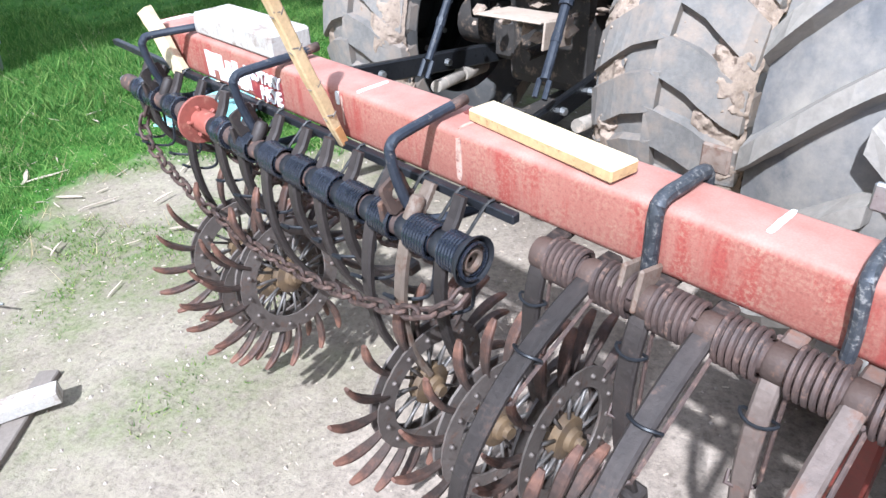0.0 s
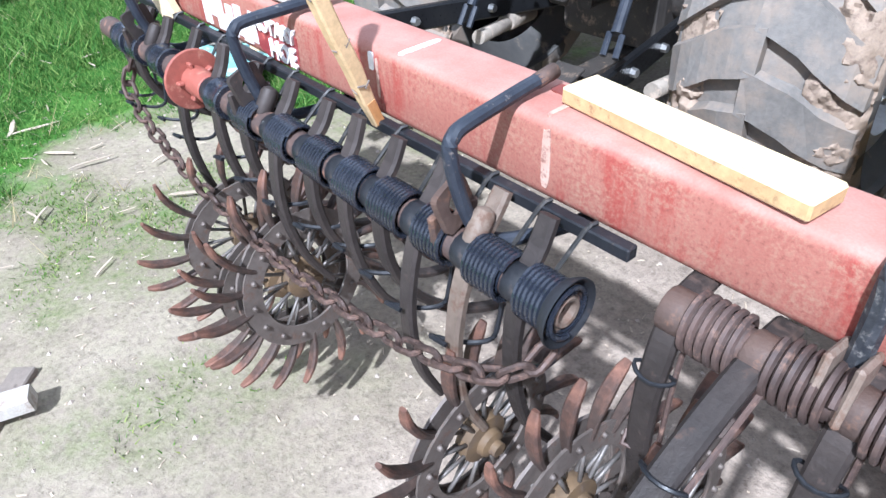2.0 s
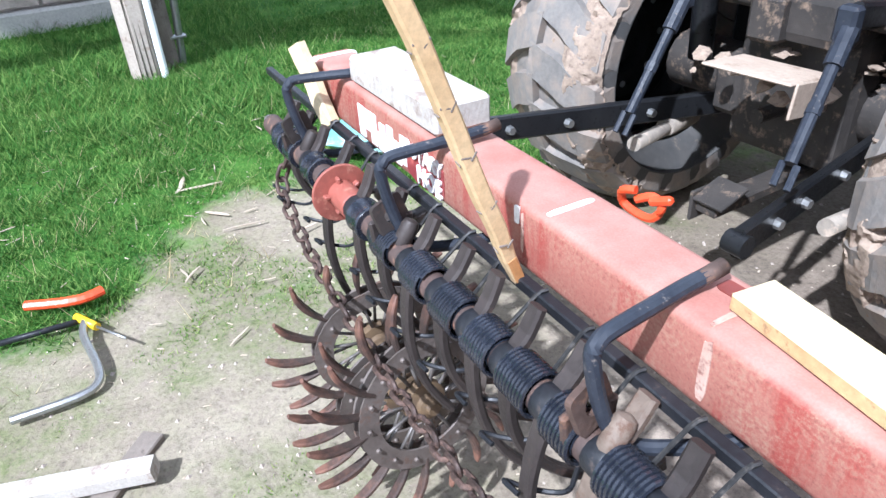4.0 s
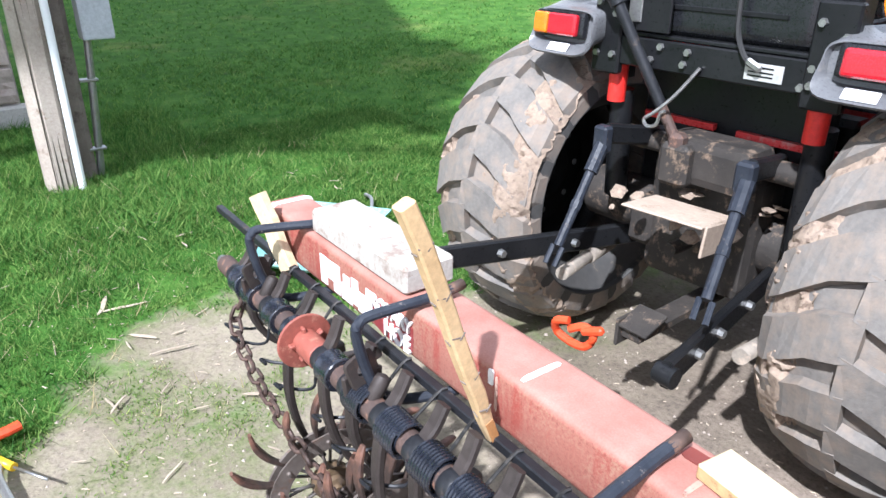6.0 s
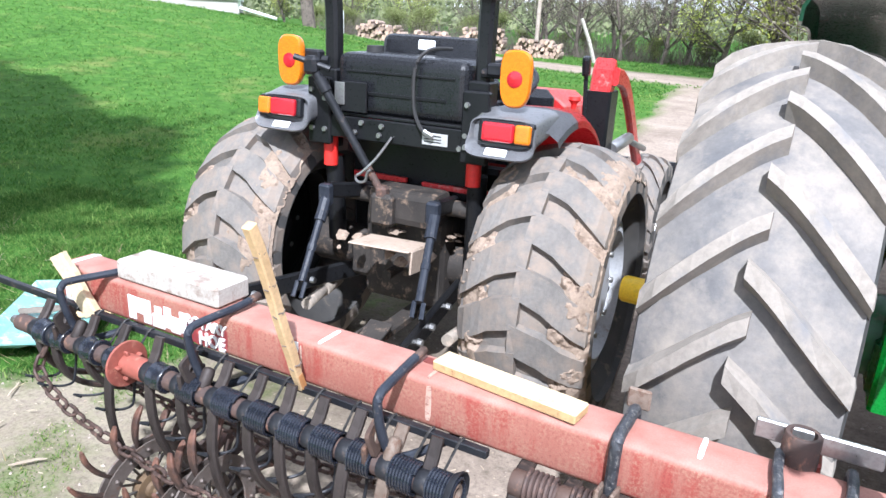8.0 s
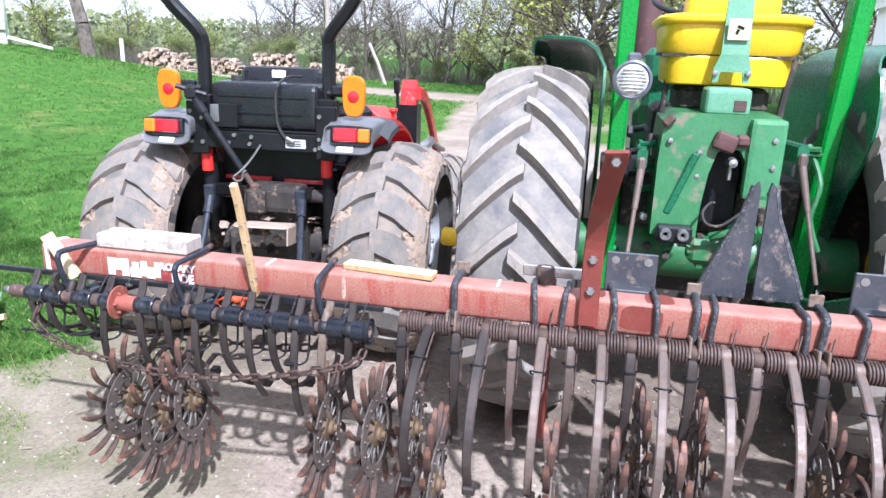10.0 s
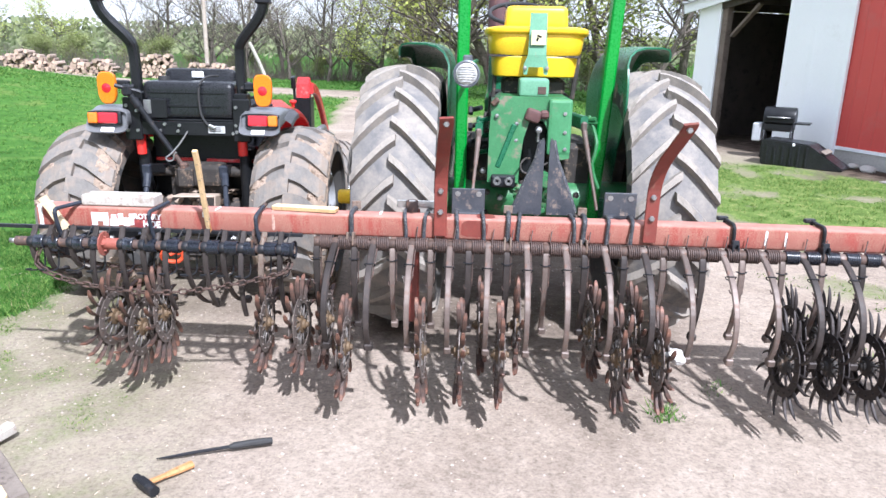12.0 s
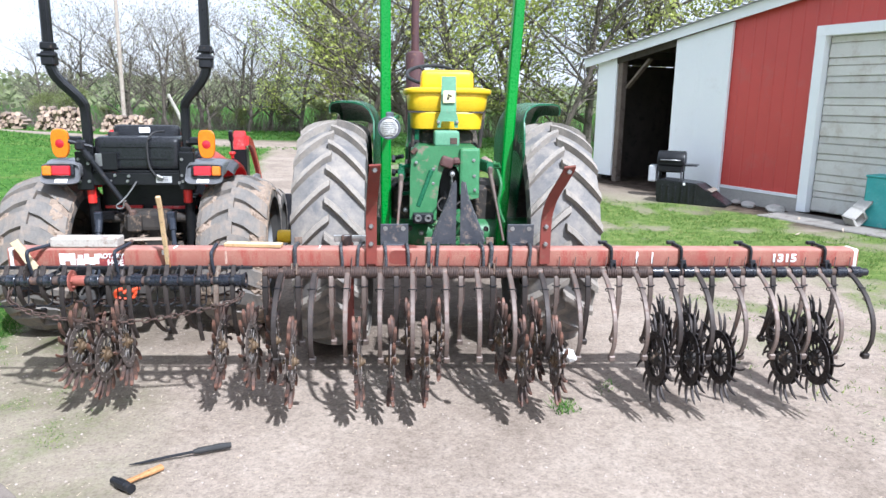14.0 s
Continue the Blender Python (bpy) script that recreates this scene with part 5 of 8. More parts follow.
def mud_crust(parent, x0, x1, R, W, crown, arc, seedv, thick=0.022, bias=0.0):
    """A caked band of mud round part of a tyre: it stands out of the rubber where its noise is high."""
    b = bmesh.new()
    nx, na = 26, int((arc[1] - arc[0]) / 0.8)
    rows = []
    for i in range(na + 1):
        a = radians(arc[0] + (arc[1] - arc[0]) * i / na)
        row = []
        for j in range(nx + 1):
            q = j / nx
            u = x0 + (x1 - x0) * q
            base = R - crown * (2 * u / W) ** 2
            v1 = noise.noise(Vector((u * 9 + seedv, math.cos(a) * R * 7, math.sin(a) * R * 7)))
            v2 = noise.noise(Vector((u * 45 + seedv, math.cos(a) * R * 40, math.sin(a) * R * 40)))
            v3 = noise.noise(Vector((u * 110 + seedv, math.cos(a) * R * 100, math.sin(a) * R * 100)))
            edge = min(1.0, 4 * q, 4 * (1 - q), 0.25 * i, 0.25 * (na - i))
            rr = base + thick * (max(-1.2, min(0.35, 3.2 * (v1 + 0.40 * v2 + 0.12 * v3 + bias))) + 0.16 * v2 + 0.16 * v3) - 0.02 * (1 - edge)
            row.append(b.verts.new((u, rr * math.cos(a), rr * math.sin(a))))
        rows.append(row)
    for r0, r1 in zip(rows, rows[1:]):
        for j in range(nx):
            b.faces.new((r0[j], r0[j + 1], r1[j + 1], r1[j])).smooth = True
    return tagged(part("mud", b, MUD, parent, "crust of dried tan mud"), kind="stuff")


# ---- compact red tractor ----
red = thing("compact_tractor", pose(0.225, 1.54, 0, 0, 0, 3.0), "red compact tractor with muddy tyres and a black roll bar, parked", "tractor")
KIT = tyre_set(0.565, 0.46, 0.345, 18, 0.030, 0.116, 0.14, TYRE, SIDEWALL, 0.16, 0.065)
HT = 0.650
for s in (-1, 1):
    w = mount_tyre(KIT, red, pose(s * HT - 0.010, -0.08, 0.55), 7 + 4 * s, "muddy wide-lug rear tyre")
    rim_disc(w, pose(s * 0.165, 0, 0, 0, 0, 0 if s > 0 else 180), 0.352, RIM_SILVER if s > 0 else BLACK_PAINT, 0.06, "silver rear rim")
    for e, bias in ((-s, 0.02 if s < 0 else -0.20), (s, -0.10 if s > 0 else -0.45)):
        mud_crust(w, e * 0.112, e * 0.239, 0.561, 0.46, 0.068, (60, 260), 3.7 + s + 2 * e, 0.015, bias)
    mud_crust(w, -0.19, 0.19, 0.541, 0.46, 0.065, (60, 260), 9.1 + s, 0.016, -0.75)

# front axle and tyres
KIT_F = tyre_set(0.40, 0.27, 0.21, 16, 0.022, 0.055, 0.34, TYRE, SIDEWALL, 0.2, 0.04)
for s in (-1, 1):
    w = mount_tyre(KIT_F, red, pose(s * 0.60, 1.78, 0.395), 3, "dusty front tyre")
    rim_disc(w, pose(s * 0.07, 0, 0, 0, 0, 0 if s > 0 else 180), 0.21, ZINC, 0.04)
b = bmesh.new()
rod(b, (-0.55, 1.78, 0.40), (0.55, 1.78, 0.40), 0.06)
rod(b, (-0.5, -0.08, 0.55), (0.5, -0.08, 0.55), 0.095, 16)
box(b, 0, 0.8, 0.55, 0.34, 1.9, 0.30, bev=0.04)
part("chassis", b, GREASY, red, "dirty cast driveline")

# hood, floor and fenders
b = bmesh.new()
sec = [(-0.30, 0.62), (-0.31, 0.92), (-0.26, 1.12), (-0.15, 1.20), (0.15, 1.20), (0.26, 1.12), (0.31, 0.92), (0.30, 0.62)]
rows = []
for y, sc, dz in ((1.0, 1.0, 0.0), (1.6, 0.98, -0.03), (2.05, 0.9, -0.10), (2.2, 0.75, -0.18)):
    rows.append([b.verts.new((x * sc, y, 0.62 + (z - 0.62) * sc + dz * (z > 0.8))) for x, z in sec])
for r0, r1 in zip(rows, rows[1:]):
    for j in range(len(sec) - 1):
        b.faces.new((r0[j], r0[j + 1], r1[j + 1], r1[j])).smooth = True
b.faces.new(rows[0])
b.faces.new(rows[-1][::-1])
part("hood", b, TRACTOR_RED, red, "glossy red hood")
b = bmesh.new()
box(b, 0, 0.55, 0.72, 0.86, 0.95, 0.03, bev=0.01)
box(b, 0, 0.92, 1.0, 0.46, 0.10, 0.42, bev=0.04)
part("platform", b, BLACK_PLASTIC, red)


def fender(s):
    """A fender wrapped over the tyre: red shell that ends in a grey-black plastic cap with the lights."""
    for name, mat, a0, a1, label in (("fender", TRACTOR_RED, 36, 92, "red fender"), ("fender_trim", FENDER_GREY, 90, 112, "grey-black plastic fender end")):
        b = bmesh.new()
        n = 12
        rings = []
        for k in range(n + 1):
            q = k / n
            a = radians(a0 + (a1 - a0) * q)
            r = 0.665
            prof = [(0.315, r - 0.12), (0.318, r - 0.03), (0.345, r + 0.002), (0.50, r + 0.006), (0.60, r - 0.006), (0.632, r - 0.035), (0.636, r - 0.06)]
            rings.append([b.verts.new((s * x, -0.06 + rr * math.cos(a), 0.565 + rr * math.sin(a))) for x, rr in prof])
        for r0, r1 in zip(rings, rings[1:]):
            for j in range(6):
                b.faces.new((r0[j], r0[j + 1], r1[j + 1], r1[j])).smooth = True
        bmesh.ops.solidify(b, geom=b.faces[:], thickness=0.010)
        part(name, b, mat, red, label)
    # rounded cap: its outline shrinks forwards, its rear rim flares
    b = bmesh.new()
    rings = []
    for y, w, up, low, lift, flare in ((-0.385, 0.110, 0.042, 0.048, 0.0, 0.0), (-0.404, 0.116, 0.048, 0.056, 0.0, 0.006), (-0.404, 0.119, 0.050, 0.078, 0.0, 0.040), (-0.398, 0.121, 0.054, 0.084, 0.0, 0.040),
                                       (-0.375, 0.118, 0.056, 0.064, 0.002, 0.010), (-0.28, 0.128, 0.064, 0.045, 0.012, 0.0), (-0.16, 0.130, 0.050, 0.020, 0.020, 0.0)):
        ring_ = []
        for k in range(28):
            t = 2 * math.pi * k / 28
            cx, cz = math.cos(t), math.sin(t)
            ex = math.copysign(abs(cx) ** 0.42, cx)
            ez = math.copysign(abs(cz) ** 0.50, cz)
            low_q = max(0.0, -ez)
            ring_.append(b.verts.new((s * 0.462 + w * ex * (1.0 + 3.2 * flare * low_q), y + 0.012 * max(0.0, ez) * (y < -0.37) - flare * low_q ** 1.5, 1.172 + lift + (up if ez > 0 else low) * ez)))
        rings.append(ring_)
    for r0, r1 in zip(rings, rings[1:]):
        for j in range(28):
            b.faces.new((r0[j], r0[(j + 1) % 28], r1[(j + 1) % 28], r1[j])).smooth = True
    b.faces.new(rings[0])
    b.faces.new(rings[-1][::-1])
    h = part("light_housing", b, FENDER_GREY, red, "grey-black rounded plastic fender end")
    tilt = pose(0, 0, 0, -5, 0, 0)
    b = bmesh.new()
    box(b, s * 0.478, -0.392, 1.178, 0.206, 0.03, 0.080, tilt, 0.014, 2)
    tl = part("tail_light", b, BLACK_PLASTIC, red, "rectangular tail light, red with an amber end")
    b = bmesh.new()
    box(b, s * 0.454, -0.412, 1.178, 0.118, 0.026, 0.066, tilt, 0.012, 3)
    part("red_lens", b, LENS_RED, tl, "red lens")
    b = bmesh.new()
    box(b, s * 0.544, -0.412, 1.178, 0.058, 0.026, 0.066, tilt, 0.012, 3)
    part("amber_lens", b, LENS_AMBER, tl, "amber lens")
    b = bmesh.new()
    box(b, s * 0.455, -0.428, 1.112, 0.080, 0.005, 0.030, pose(0, 0, 0, -42, 0, 0), 0.002)
    part("reflector_strip", b, WHITE_METAL, h, "white reflector strip")
    # oval amber marker lamp on the roll bar
    b = bmesh.new()
    rings = []
    for y, f in ((0.02, 0.80), (0.012, 0.96), (0.0, 1.0), (-0.012, 1.0), (-0.02, 0.93)):
        ring_ = []
        for k in range(30):
            t = 2 * math.pi * k / 30
            wide = 0.056 * (1.0 + 0.10 * math.sin(t))
            ring_.append(b.verts.new((s * 0.474 + f * wide * math.copysign(abs(math.cos(t)) ** 0.60, math.cos(t)), -0.325 + y, 1.352 + f * 0.097 * math.copysign(abs(math.sin(t)) ** 0.62, math.sin(t)))))
        rings.append(ring_)
    for r0, r1 in zip(rings, rings[1:]):
        for j in range(30):
            b.faces.new((r0[j], r0[(j + 1) % 30], r1[(j + 1) % 30], r1[j])).smooth = True
    b.faces.new(rings[0])
    b.faces.new(rings[-1][::-1])
    ml = part("marker_lamp", b, LENS_AMBER, red, "oval amber marker lamp with a red centre")
    b = bmesh.new()
    box(b, s * 0.470, -0.298, 1.352, 0.075, 0.026, 0.130, bev=0.010)
    part("lamp_back", b, BLACK_PLASTIC, ml)
    b = bmesh.new()
    lathe(b, [(0.0, 0.007), (0.020, 0.006), (0.027, 0.004), (0.029, 0.0)], 20, Matrix.Translation((s * 0.474, -0.344, 1.352)) @ pose(0, 0, 0, 0, 0, -90))
    part("red_centre", b, LENS_RED, ml)
    b = bmesh.new()
    rod(b, (s * 0.33, -0.28, 1.36), (s * 0.45, -0.30, 1.36), 0.016, 8)
    box(b, s * 0.40, -0.29, 1.375, 0.09, 0.05, 0.045, bev=0.008)
    part("lamp_bracket", b, BLACK_STEEL, ml)


fender(-1)
fender(1)

# roll bar
for s in (-1, 1):
    b = bmesh.new()
    ctrl = [(s * 0.325, -0.25, 1.02), (s * 0.325, -0.25, 1.30), (s * 0.326, -0.252, 1.56), (s * 0.345, -0.27, 1.64), (s * 0.45, -0.30, 1.76), (s * 0.492, -0.31, 1.84), (s * 0.497, -0.312, 1.95), (s * 0.495, -0.30, 2.55)]
    pts = curve_pts(ctrl, 5)
    sweep(b, pts, soft_rect(0.058, 0.062, 0.012), up=Vector((1, 0, 0.001)), smooth=False)
    rb = part("roll_bar", b, BLACK_PAINT, red, "bent black roll bar post")
    b = bmesh.new()
    box(b, s * 0.497, -0.312, 1.90, 0.085, 0.082, 0.09, bev=0.01)
    box(b, s * 0.497, -0.312, 1.98, 0.075, 0.09, 0.045, bev=0.006)
    rod(b, (s * 0.44, -0.35, 1.92), (s * 0.555, -0.35, 1.92), 0.011, 8)
    rod(b, (s * 0.44, -0.30, 1.965), (s * 0.55, -0.30, 1.965), 0.009, 8)
    part("hinge", b, BLACK_STEEL, rb, "folding hinge of the roll bar")
    b = bmesh.new()
    box(b, s * 0.335, -0.33, 1.17, 0.105, 0.03, 0.26, bev=0.006)
    box(b, s * 0.325, -0.26, 1.28, 0.085, 0.085, 0.10, bev=0.006)
    part("mount_plate", b, BLACK_PAINT, rb)
    for dx, z in ((-0.03, 1.10), (0.03, 1.10), (0.032, 1.22), (-0.03, 1.25)):
        b = bmesh.new()
        lathe(b, [(0.0, 0.010), (0.010, 0.010), (0.012, 0.0)], 6, Matrix.Translation((s * 0.335 + dx, -0.345, z)) @ pose(0, 0, 0, 0, 0, -90))
        part("bolt", b, ZINC, rb)
    # red sleeve on the strut below
    b = bmesh.new()
    rod(b, (s * 0.318, -0.235, 0.62), (s * 0.322, -0.25, 0.98), 0.038, 12)
    part("strut", b, BLACK_PAINT, red)
    b = bmesh.new()
    lathe(b, [(0.020, 0.0), (0.029, 0.002), (0.030, 0.172), (0.022, 0.174)], 14, Matrix.Translation((s * 0.318, -0.285, 0.945)) @ pose(0, 0, 0, 0, -90, 0))
    part("red_sleeve", b, REFLECT_RED, red, "bright red sleeve")
b = bmesh.new()
tube(b, curve_pts([(-0.495, -0.30, 2.52), (-0.47, -0.30, 2.60), (-0.38, -0.30, 2.63), (0.38, -0.30, 2.63), (0.47, -0.30, 2.60), (0.495, -0.30, 2.52)], 4), 0.032, 8)
part("roll_bar_top", b, BLACK_PAINT, red)

# tank, cross frame, seat, wheel
b = bmesh.new()
box(b, 0.005, -0.185, 1.282, 0.565, 0.25, 0.232, bev=0.05, seg=5)
tank = part("rear_tank", b, BLACK_PLASTIC, red, "rounded black plastic tank between the roll bar posts")
b = bmesh.new()
box(b, 0.005, -0.3115, 1.25, 0.40, 0.006, 0.014, bev=0.002)
box(b, 0.005, -0.3115, 1.33, 0.46, 0.006, 0.010, bev=0.002)
part("tank_rib", b, BLACK_PAINT, tank)
b = bmesh.new()
lathe(b, [(0.0, 0.03), (0.034, 0.03), (0.036, 0.0)], 16, Matrix.Translation((-0.185, -0.17, 1.392)) @ pose(0, 0, 0, 0, -90, 0))
part("filler_cap", b, RUBBER, tank)
b = bmesh.new()
tube(b, curve_pts([(0.165, -0.20, 1.43), (0.12, -0.30, 1.425), (0.085, -0.335, 1.36), (0.085, -0.335, 1.22), (0.12, -0.345, 1.15), (0.15, -0.35, 1.135)], 4), 0.0075, 6)
part("hose", b, RUBBER, tank, "thin black hose")
b = bmesh.new()
box(b, 0.155, -0.352, 1.13, 0.05, 0.014, 0.022, pose(0, 0, 0, 0, 25, 0), 0.006)
part("hose_end", b, ZINC, tank)
b = bmesh.new()
box(b, 0.0, -0.325, 1.115, 0.74, 0.020, 0.085, bev=0.004)
box(b, 0.0, -0.30, 1.165, 0.72, 0.05, 0.012, bev=0.003)
frame_bar = part("cross_frame", b, BLACK_PAINT, red, "black cross frame with bolts")
for x, z in ((-0.17, 1.10), (-0.06, 1.10), (0.28, 1.09), (0.30, 1.14), (-0.14, 1.14), (-0.05, 1.135)):
    b = bmesh.new()
    lathe(b, [(0.0, 0.010), (0.010, 0.010), (0.012, 0.0)], 6, Matrix.Translation((x, -0.337, z)) @ pose(0, 0, 0, 0, 0, -90))
    part("bolt", b, ZINC, frame_bar)
b = bmesh.new()
box(b, 0.178, -0.3375, 1.112, 0.105, 0.003, 0.045, bev=0.001)
lab = part("label_plate", b, LABEL, frame_bar, "silver data label")
b = bmesh.new()
for z in (1.124, 1.112, 1.102):
    box(b, 0.17, -0.3395, z, 0.07, 0.001, 0.004)
part("print_bars", b, BLACK_PAINT, lab)
b = bmesh.new()
box(b, -0.175, -0.337, 1.235, 0.115, 0.012, 0.115, bev=0.003)
part("bracket_plate", b, BLACK_PAINT, frame_bar)
b = bmesh.new()
box(b, -0.235, -0.346, 1.245, 0.045, 0.006, 0.085, bev=0.002)
part("zinc_plate", b, ZINC, frame_bar)
b = bmesh.new()
box(b, 0.0, -0.02, 1.318, 0.46, 0.11, 0.30, pose(0, 0, 0, -8, 0, 0), 0.05, 4)
box(b, 0.0, 0.28, 1.10, 0.48, 0.42, 0.10, bev=0.04, seg=3)
seat = part("seat", b, BLACK_PLASTIC, red, "black high-backed seat")
b = bmesh.new()
box(b, 0.0, -0.086, 1.432, 0.075, 0.01, 0.04, bev=0.004)
part("seat_label", b, WHITE_METAL, seat)
b = bmesh.new()
ring = [(0.19 * math.cos(2 * math.pi * k / 24), 0.19 * math.sin(2 * math.pi * k / 24), 0) for k in range(24)]
sweep(b, ring, circle(0.015, 8), closed=True, up=Vector((0, 0, 1)))
for k in range(3):
    rod(b, (0, 0, -0.02), (0.19 * math.cos(2.1 * k), 0.19 * math.sin(2.1 * k), 0), 0.012, 6)
rod(b, (0, 0, -0.02), (0.0, 0.05, -0.35), 0.03, 8)
part("steering_wheel", b, BLACK_PLASTIC, red, "", pose(0.03, 0.62, 1.25, 28, 0, 0))

# rear underside: box, drawbar and three-point links
# black backing boxes that give the deep shade behind the links
b = bmesh.new()
box(b, 0.0, -0.12, 0.95, 0.60, 0.06, 0.30, bev=0.01)
box(b, 0.0, -0.02, 0.72, 0.70, 0.10, 0.50, bev=0.02)
part("rear_panel", b, BLACK_PAINT, red, "flat black rear panel that stands in for deep shade")
b = bmesh.new()
box(b, 0.02, -0.20, 0.795, 0.30, 0.02, 0.03, bev=0.004)
box(b, -0.15, -0.17, 0.90, 0.25, 0.02, 0.02)
box(b, 0.2, -0.17, 0.895, 0.3, 0.02, 0.02)
part("red_cross_member", b, TRACTOR_RED, red)
b = bmesh.new()
box(b, 0.0, -0.10, 0.60, 0.36, 0.28, 0.42, bev=0.04, seg=2)
box(b, 0.03, -0.24, 0.82, 0.30, 0.16, 0.14, bev=0.03, seg=2)
box(b, -0.04, -0.32, 0.81, 0.10, 0.08, 0.13, bev=0.015)
rod(b, (-0.33, -0.22, 0.83), (0.36, -0.22, 0.83), 0.034, 12)
rod(b, (0.28, -0.18, 0.5), (0.42, -0.18, 0.5), 0.10, 16)
box(b, -0.2, -0.15, 0.55, 0.10, 0.2, 0.16, bev=0.02)
rod(b, (0.0, -0.26, 0.55), (0.0, -0.36, 0.55), 0.022, 10)
part("rear_housing", b, GREASY, red, "dusty cast rear housing")
b = bmesh.new()
box(b, 0.065, -0.46, 0.722, 0.25, 0.19, 0.008, pose(0, 0, 0, -6, 0, 4), 0.003)
box(b, 0.19, -0.44, 0.675, 0.008, 0.18, 0.09, pose(0, 0, 0, -8, 0, 4), 0.003)
part("shaft_shield", b, surface("dusty_tan_shield", (0.40, 0.31, 0.24), (0.48, 0.39, 0.31), (0.24, 0.17, 0.12), 0.64, 7, 70, 0.7, relief=0.2), red, "dusty tan shaft shield")
mud_cake(red, (-0.22, 0.22), 0.30, (60, 130), 77, 22, 0.035, pose(0, -0.25, 0.42))
for s in (-1, 1):
    b = bmesh.new()
    sweep(b, curve_pts([(s * 0.20, -0.18, 0.84), (s * 0.22, -0.32, 0.86), (s * 0.235, -0.42, 0.878)], 4), soft_rect(0.03, 0.062, 0.008), smooth=False)
    part("lift_arm", b, BLACK_PAINT, red)
    top, low = Vector((s * 0.235, -0.42, 0.878)), (Vector((-0.191, -0.69, 0.525)) if s < 0 else Vector((0.325, -0.715, 0.57)))
    b = bmesh.new()
    box(b, top.x, top.y - 0.02, top.z - 0.015, 0.050, 0.042, 0.085, bev=0.008)
    rod(b, top, top.lerp(low, 0.86), 0.0150, 10)
    rod(b, top.lerp(low, 0.08), top.lerp(low, 0.30), 0.0225, 10)
    rod(b, top.lerp(low, 0.52), top.lerp(low, 0.58), 0.0175, 8)
    rod(b, top.lerp(low, 0.86) + Vector((-0.018, 0, 0)), low + Vector((-0.018, 0, 0)), 0.009, 6)
    rod(b, top.lerp(low, 0.86) + Vector((0.018, 0, 0)), low + Vector((0.018, 0, 0)), 0.009, 6)
    part("lift_rod", b, HOOK_STEEL, red, "blue-black adjustable lift rod")
    b = bmesh.new()
    a, z = Vector((s * 0.22, -0.10, 0.48)), (Vector((-0.47, -1.11, 0.54)) if s < 0 else Vector((0.345, -0.86, 0.49)))
    sweep(b, [a, a.lerp(z, 0.5), z], soft_rect(0.028, 0.075, 0.006), smooth=False)
    rod(b, z + Vector((-0.026, 0, 0)), z + Vector((0.026, 0, 0)), 0.027, 12)
    lk = part("lower_link", b, BLACK_PAINT, red, "black lower link")
    for f in (0.35, 0.62, 0.8):
        q = a.lerp(z, f)
        b = bmesh.new()
        lathe(b, [(0.0, 0.02), (0.012, 0.02), (0.014, 0.0)], 6, Matrix.Translation(q + Vector((0.014, -0.01, 0.0))))
        part("bolt", b, ZINC, lk)
    b = bmesh.new()
    rod(b, (s * 0.36, -0.18, 0.40), (s * 0.30 + 0.10, -0.62, 0.47), 0.022, 10)
    rod(b, (s * 0.36, -0.18, 0.40), (s * 0.33 + 0.05, -0.40, 0.44), 0.030, 10)
    part("check_link", b, surface("dusty_link", (0.30, 0.26, 0.21), (0.22, 0.19, 0.16), (0.4, 0.32, 0.25), 0.6, 12, 80, 0.7, 0.2), red)
# top link, stowed upwards, with its hook
b = bmesh.new()
u, v = Vector((-0.325, -0.40, 1.345)), Vector((-0.045, -0.33, 0.87))
rod(b, u.lerp(v, 0.05), u.lerp(v, 0.78), 0.017, 12)
rod(b, u.lerp(v, 0.10), u.lerp(v, 0.20), 0.024, 12)
box(b, u.x, u.y, u.z, 0.06, 0.05, 0.07, bev=0.014)
rod(b, u + Vector((-0.06, -0.03, 0.03)), u + Vector((0.07, 0.02, -0.01)), 0.012, 8)
tl = part("top_link", b, BLACK_STEEL, red, "stowed black top link")
b = bmesh.new()
rod(b, u.lerp(v, 0.78), v, 0.016, 10)
box(b, v.x, v.y, v.z, 0.05, 0.05, 0.07, bev=0.012)
part("screw", b, RUST_PIPE, tl, "rusty screw end")
b = bmesh.new()
tube(b, curve_pts([(0.0, -0.345, 1.10), (-0.05, -0.37, 1.02), (-0.10, -0.385, 0.965), (-0.13, -0.39, 0.94), (-0.115, -0.395, 0.922), (-0.085, -0.395, 0.93), (-0.075, -0.395, 0.965), (-0.06, -0.395, 0.975)], 4), 0.0055, 6)
part("wire_hook", b, ZINC, tl, "bright wire hook")
b = bmesh.new()
box(b, 0.06, -0.36, 0.36, 0.07, 0.48, 0.035, bev=0.006)
box(b, 0.07, -0.56, 0.40, 0.10, 0.11, 0.012, pose(0, 0, 0, 18, 0, 0), 0.003)
box(b, 0.02, -0.56, 0.36, 0.012, 0.11, 0.09, bev=0.003)
part("drawbar", b, GREASY, red)

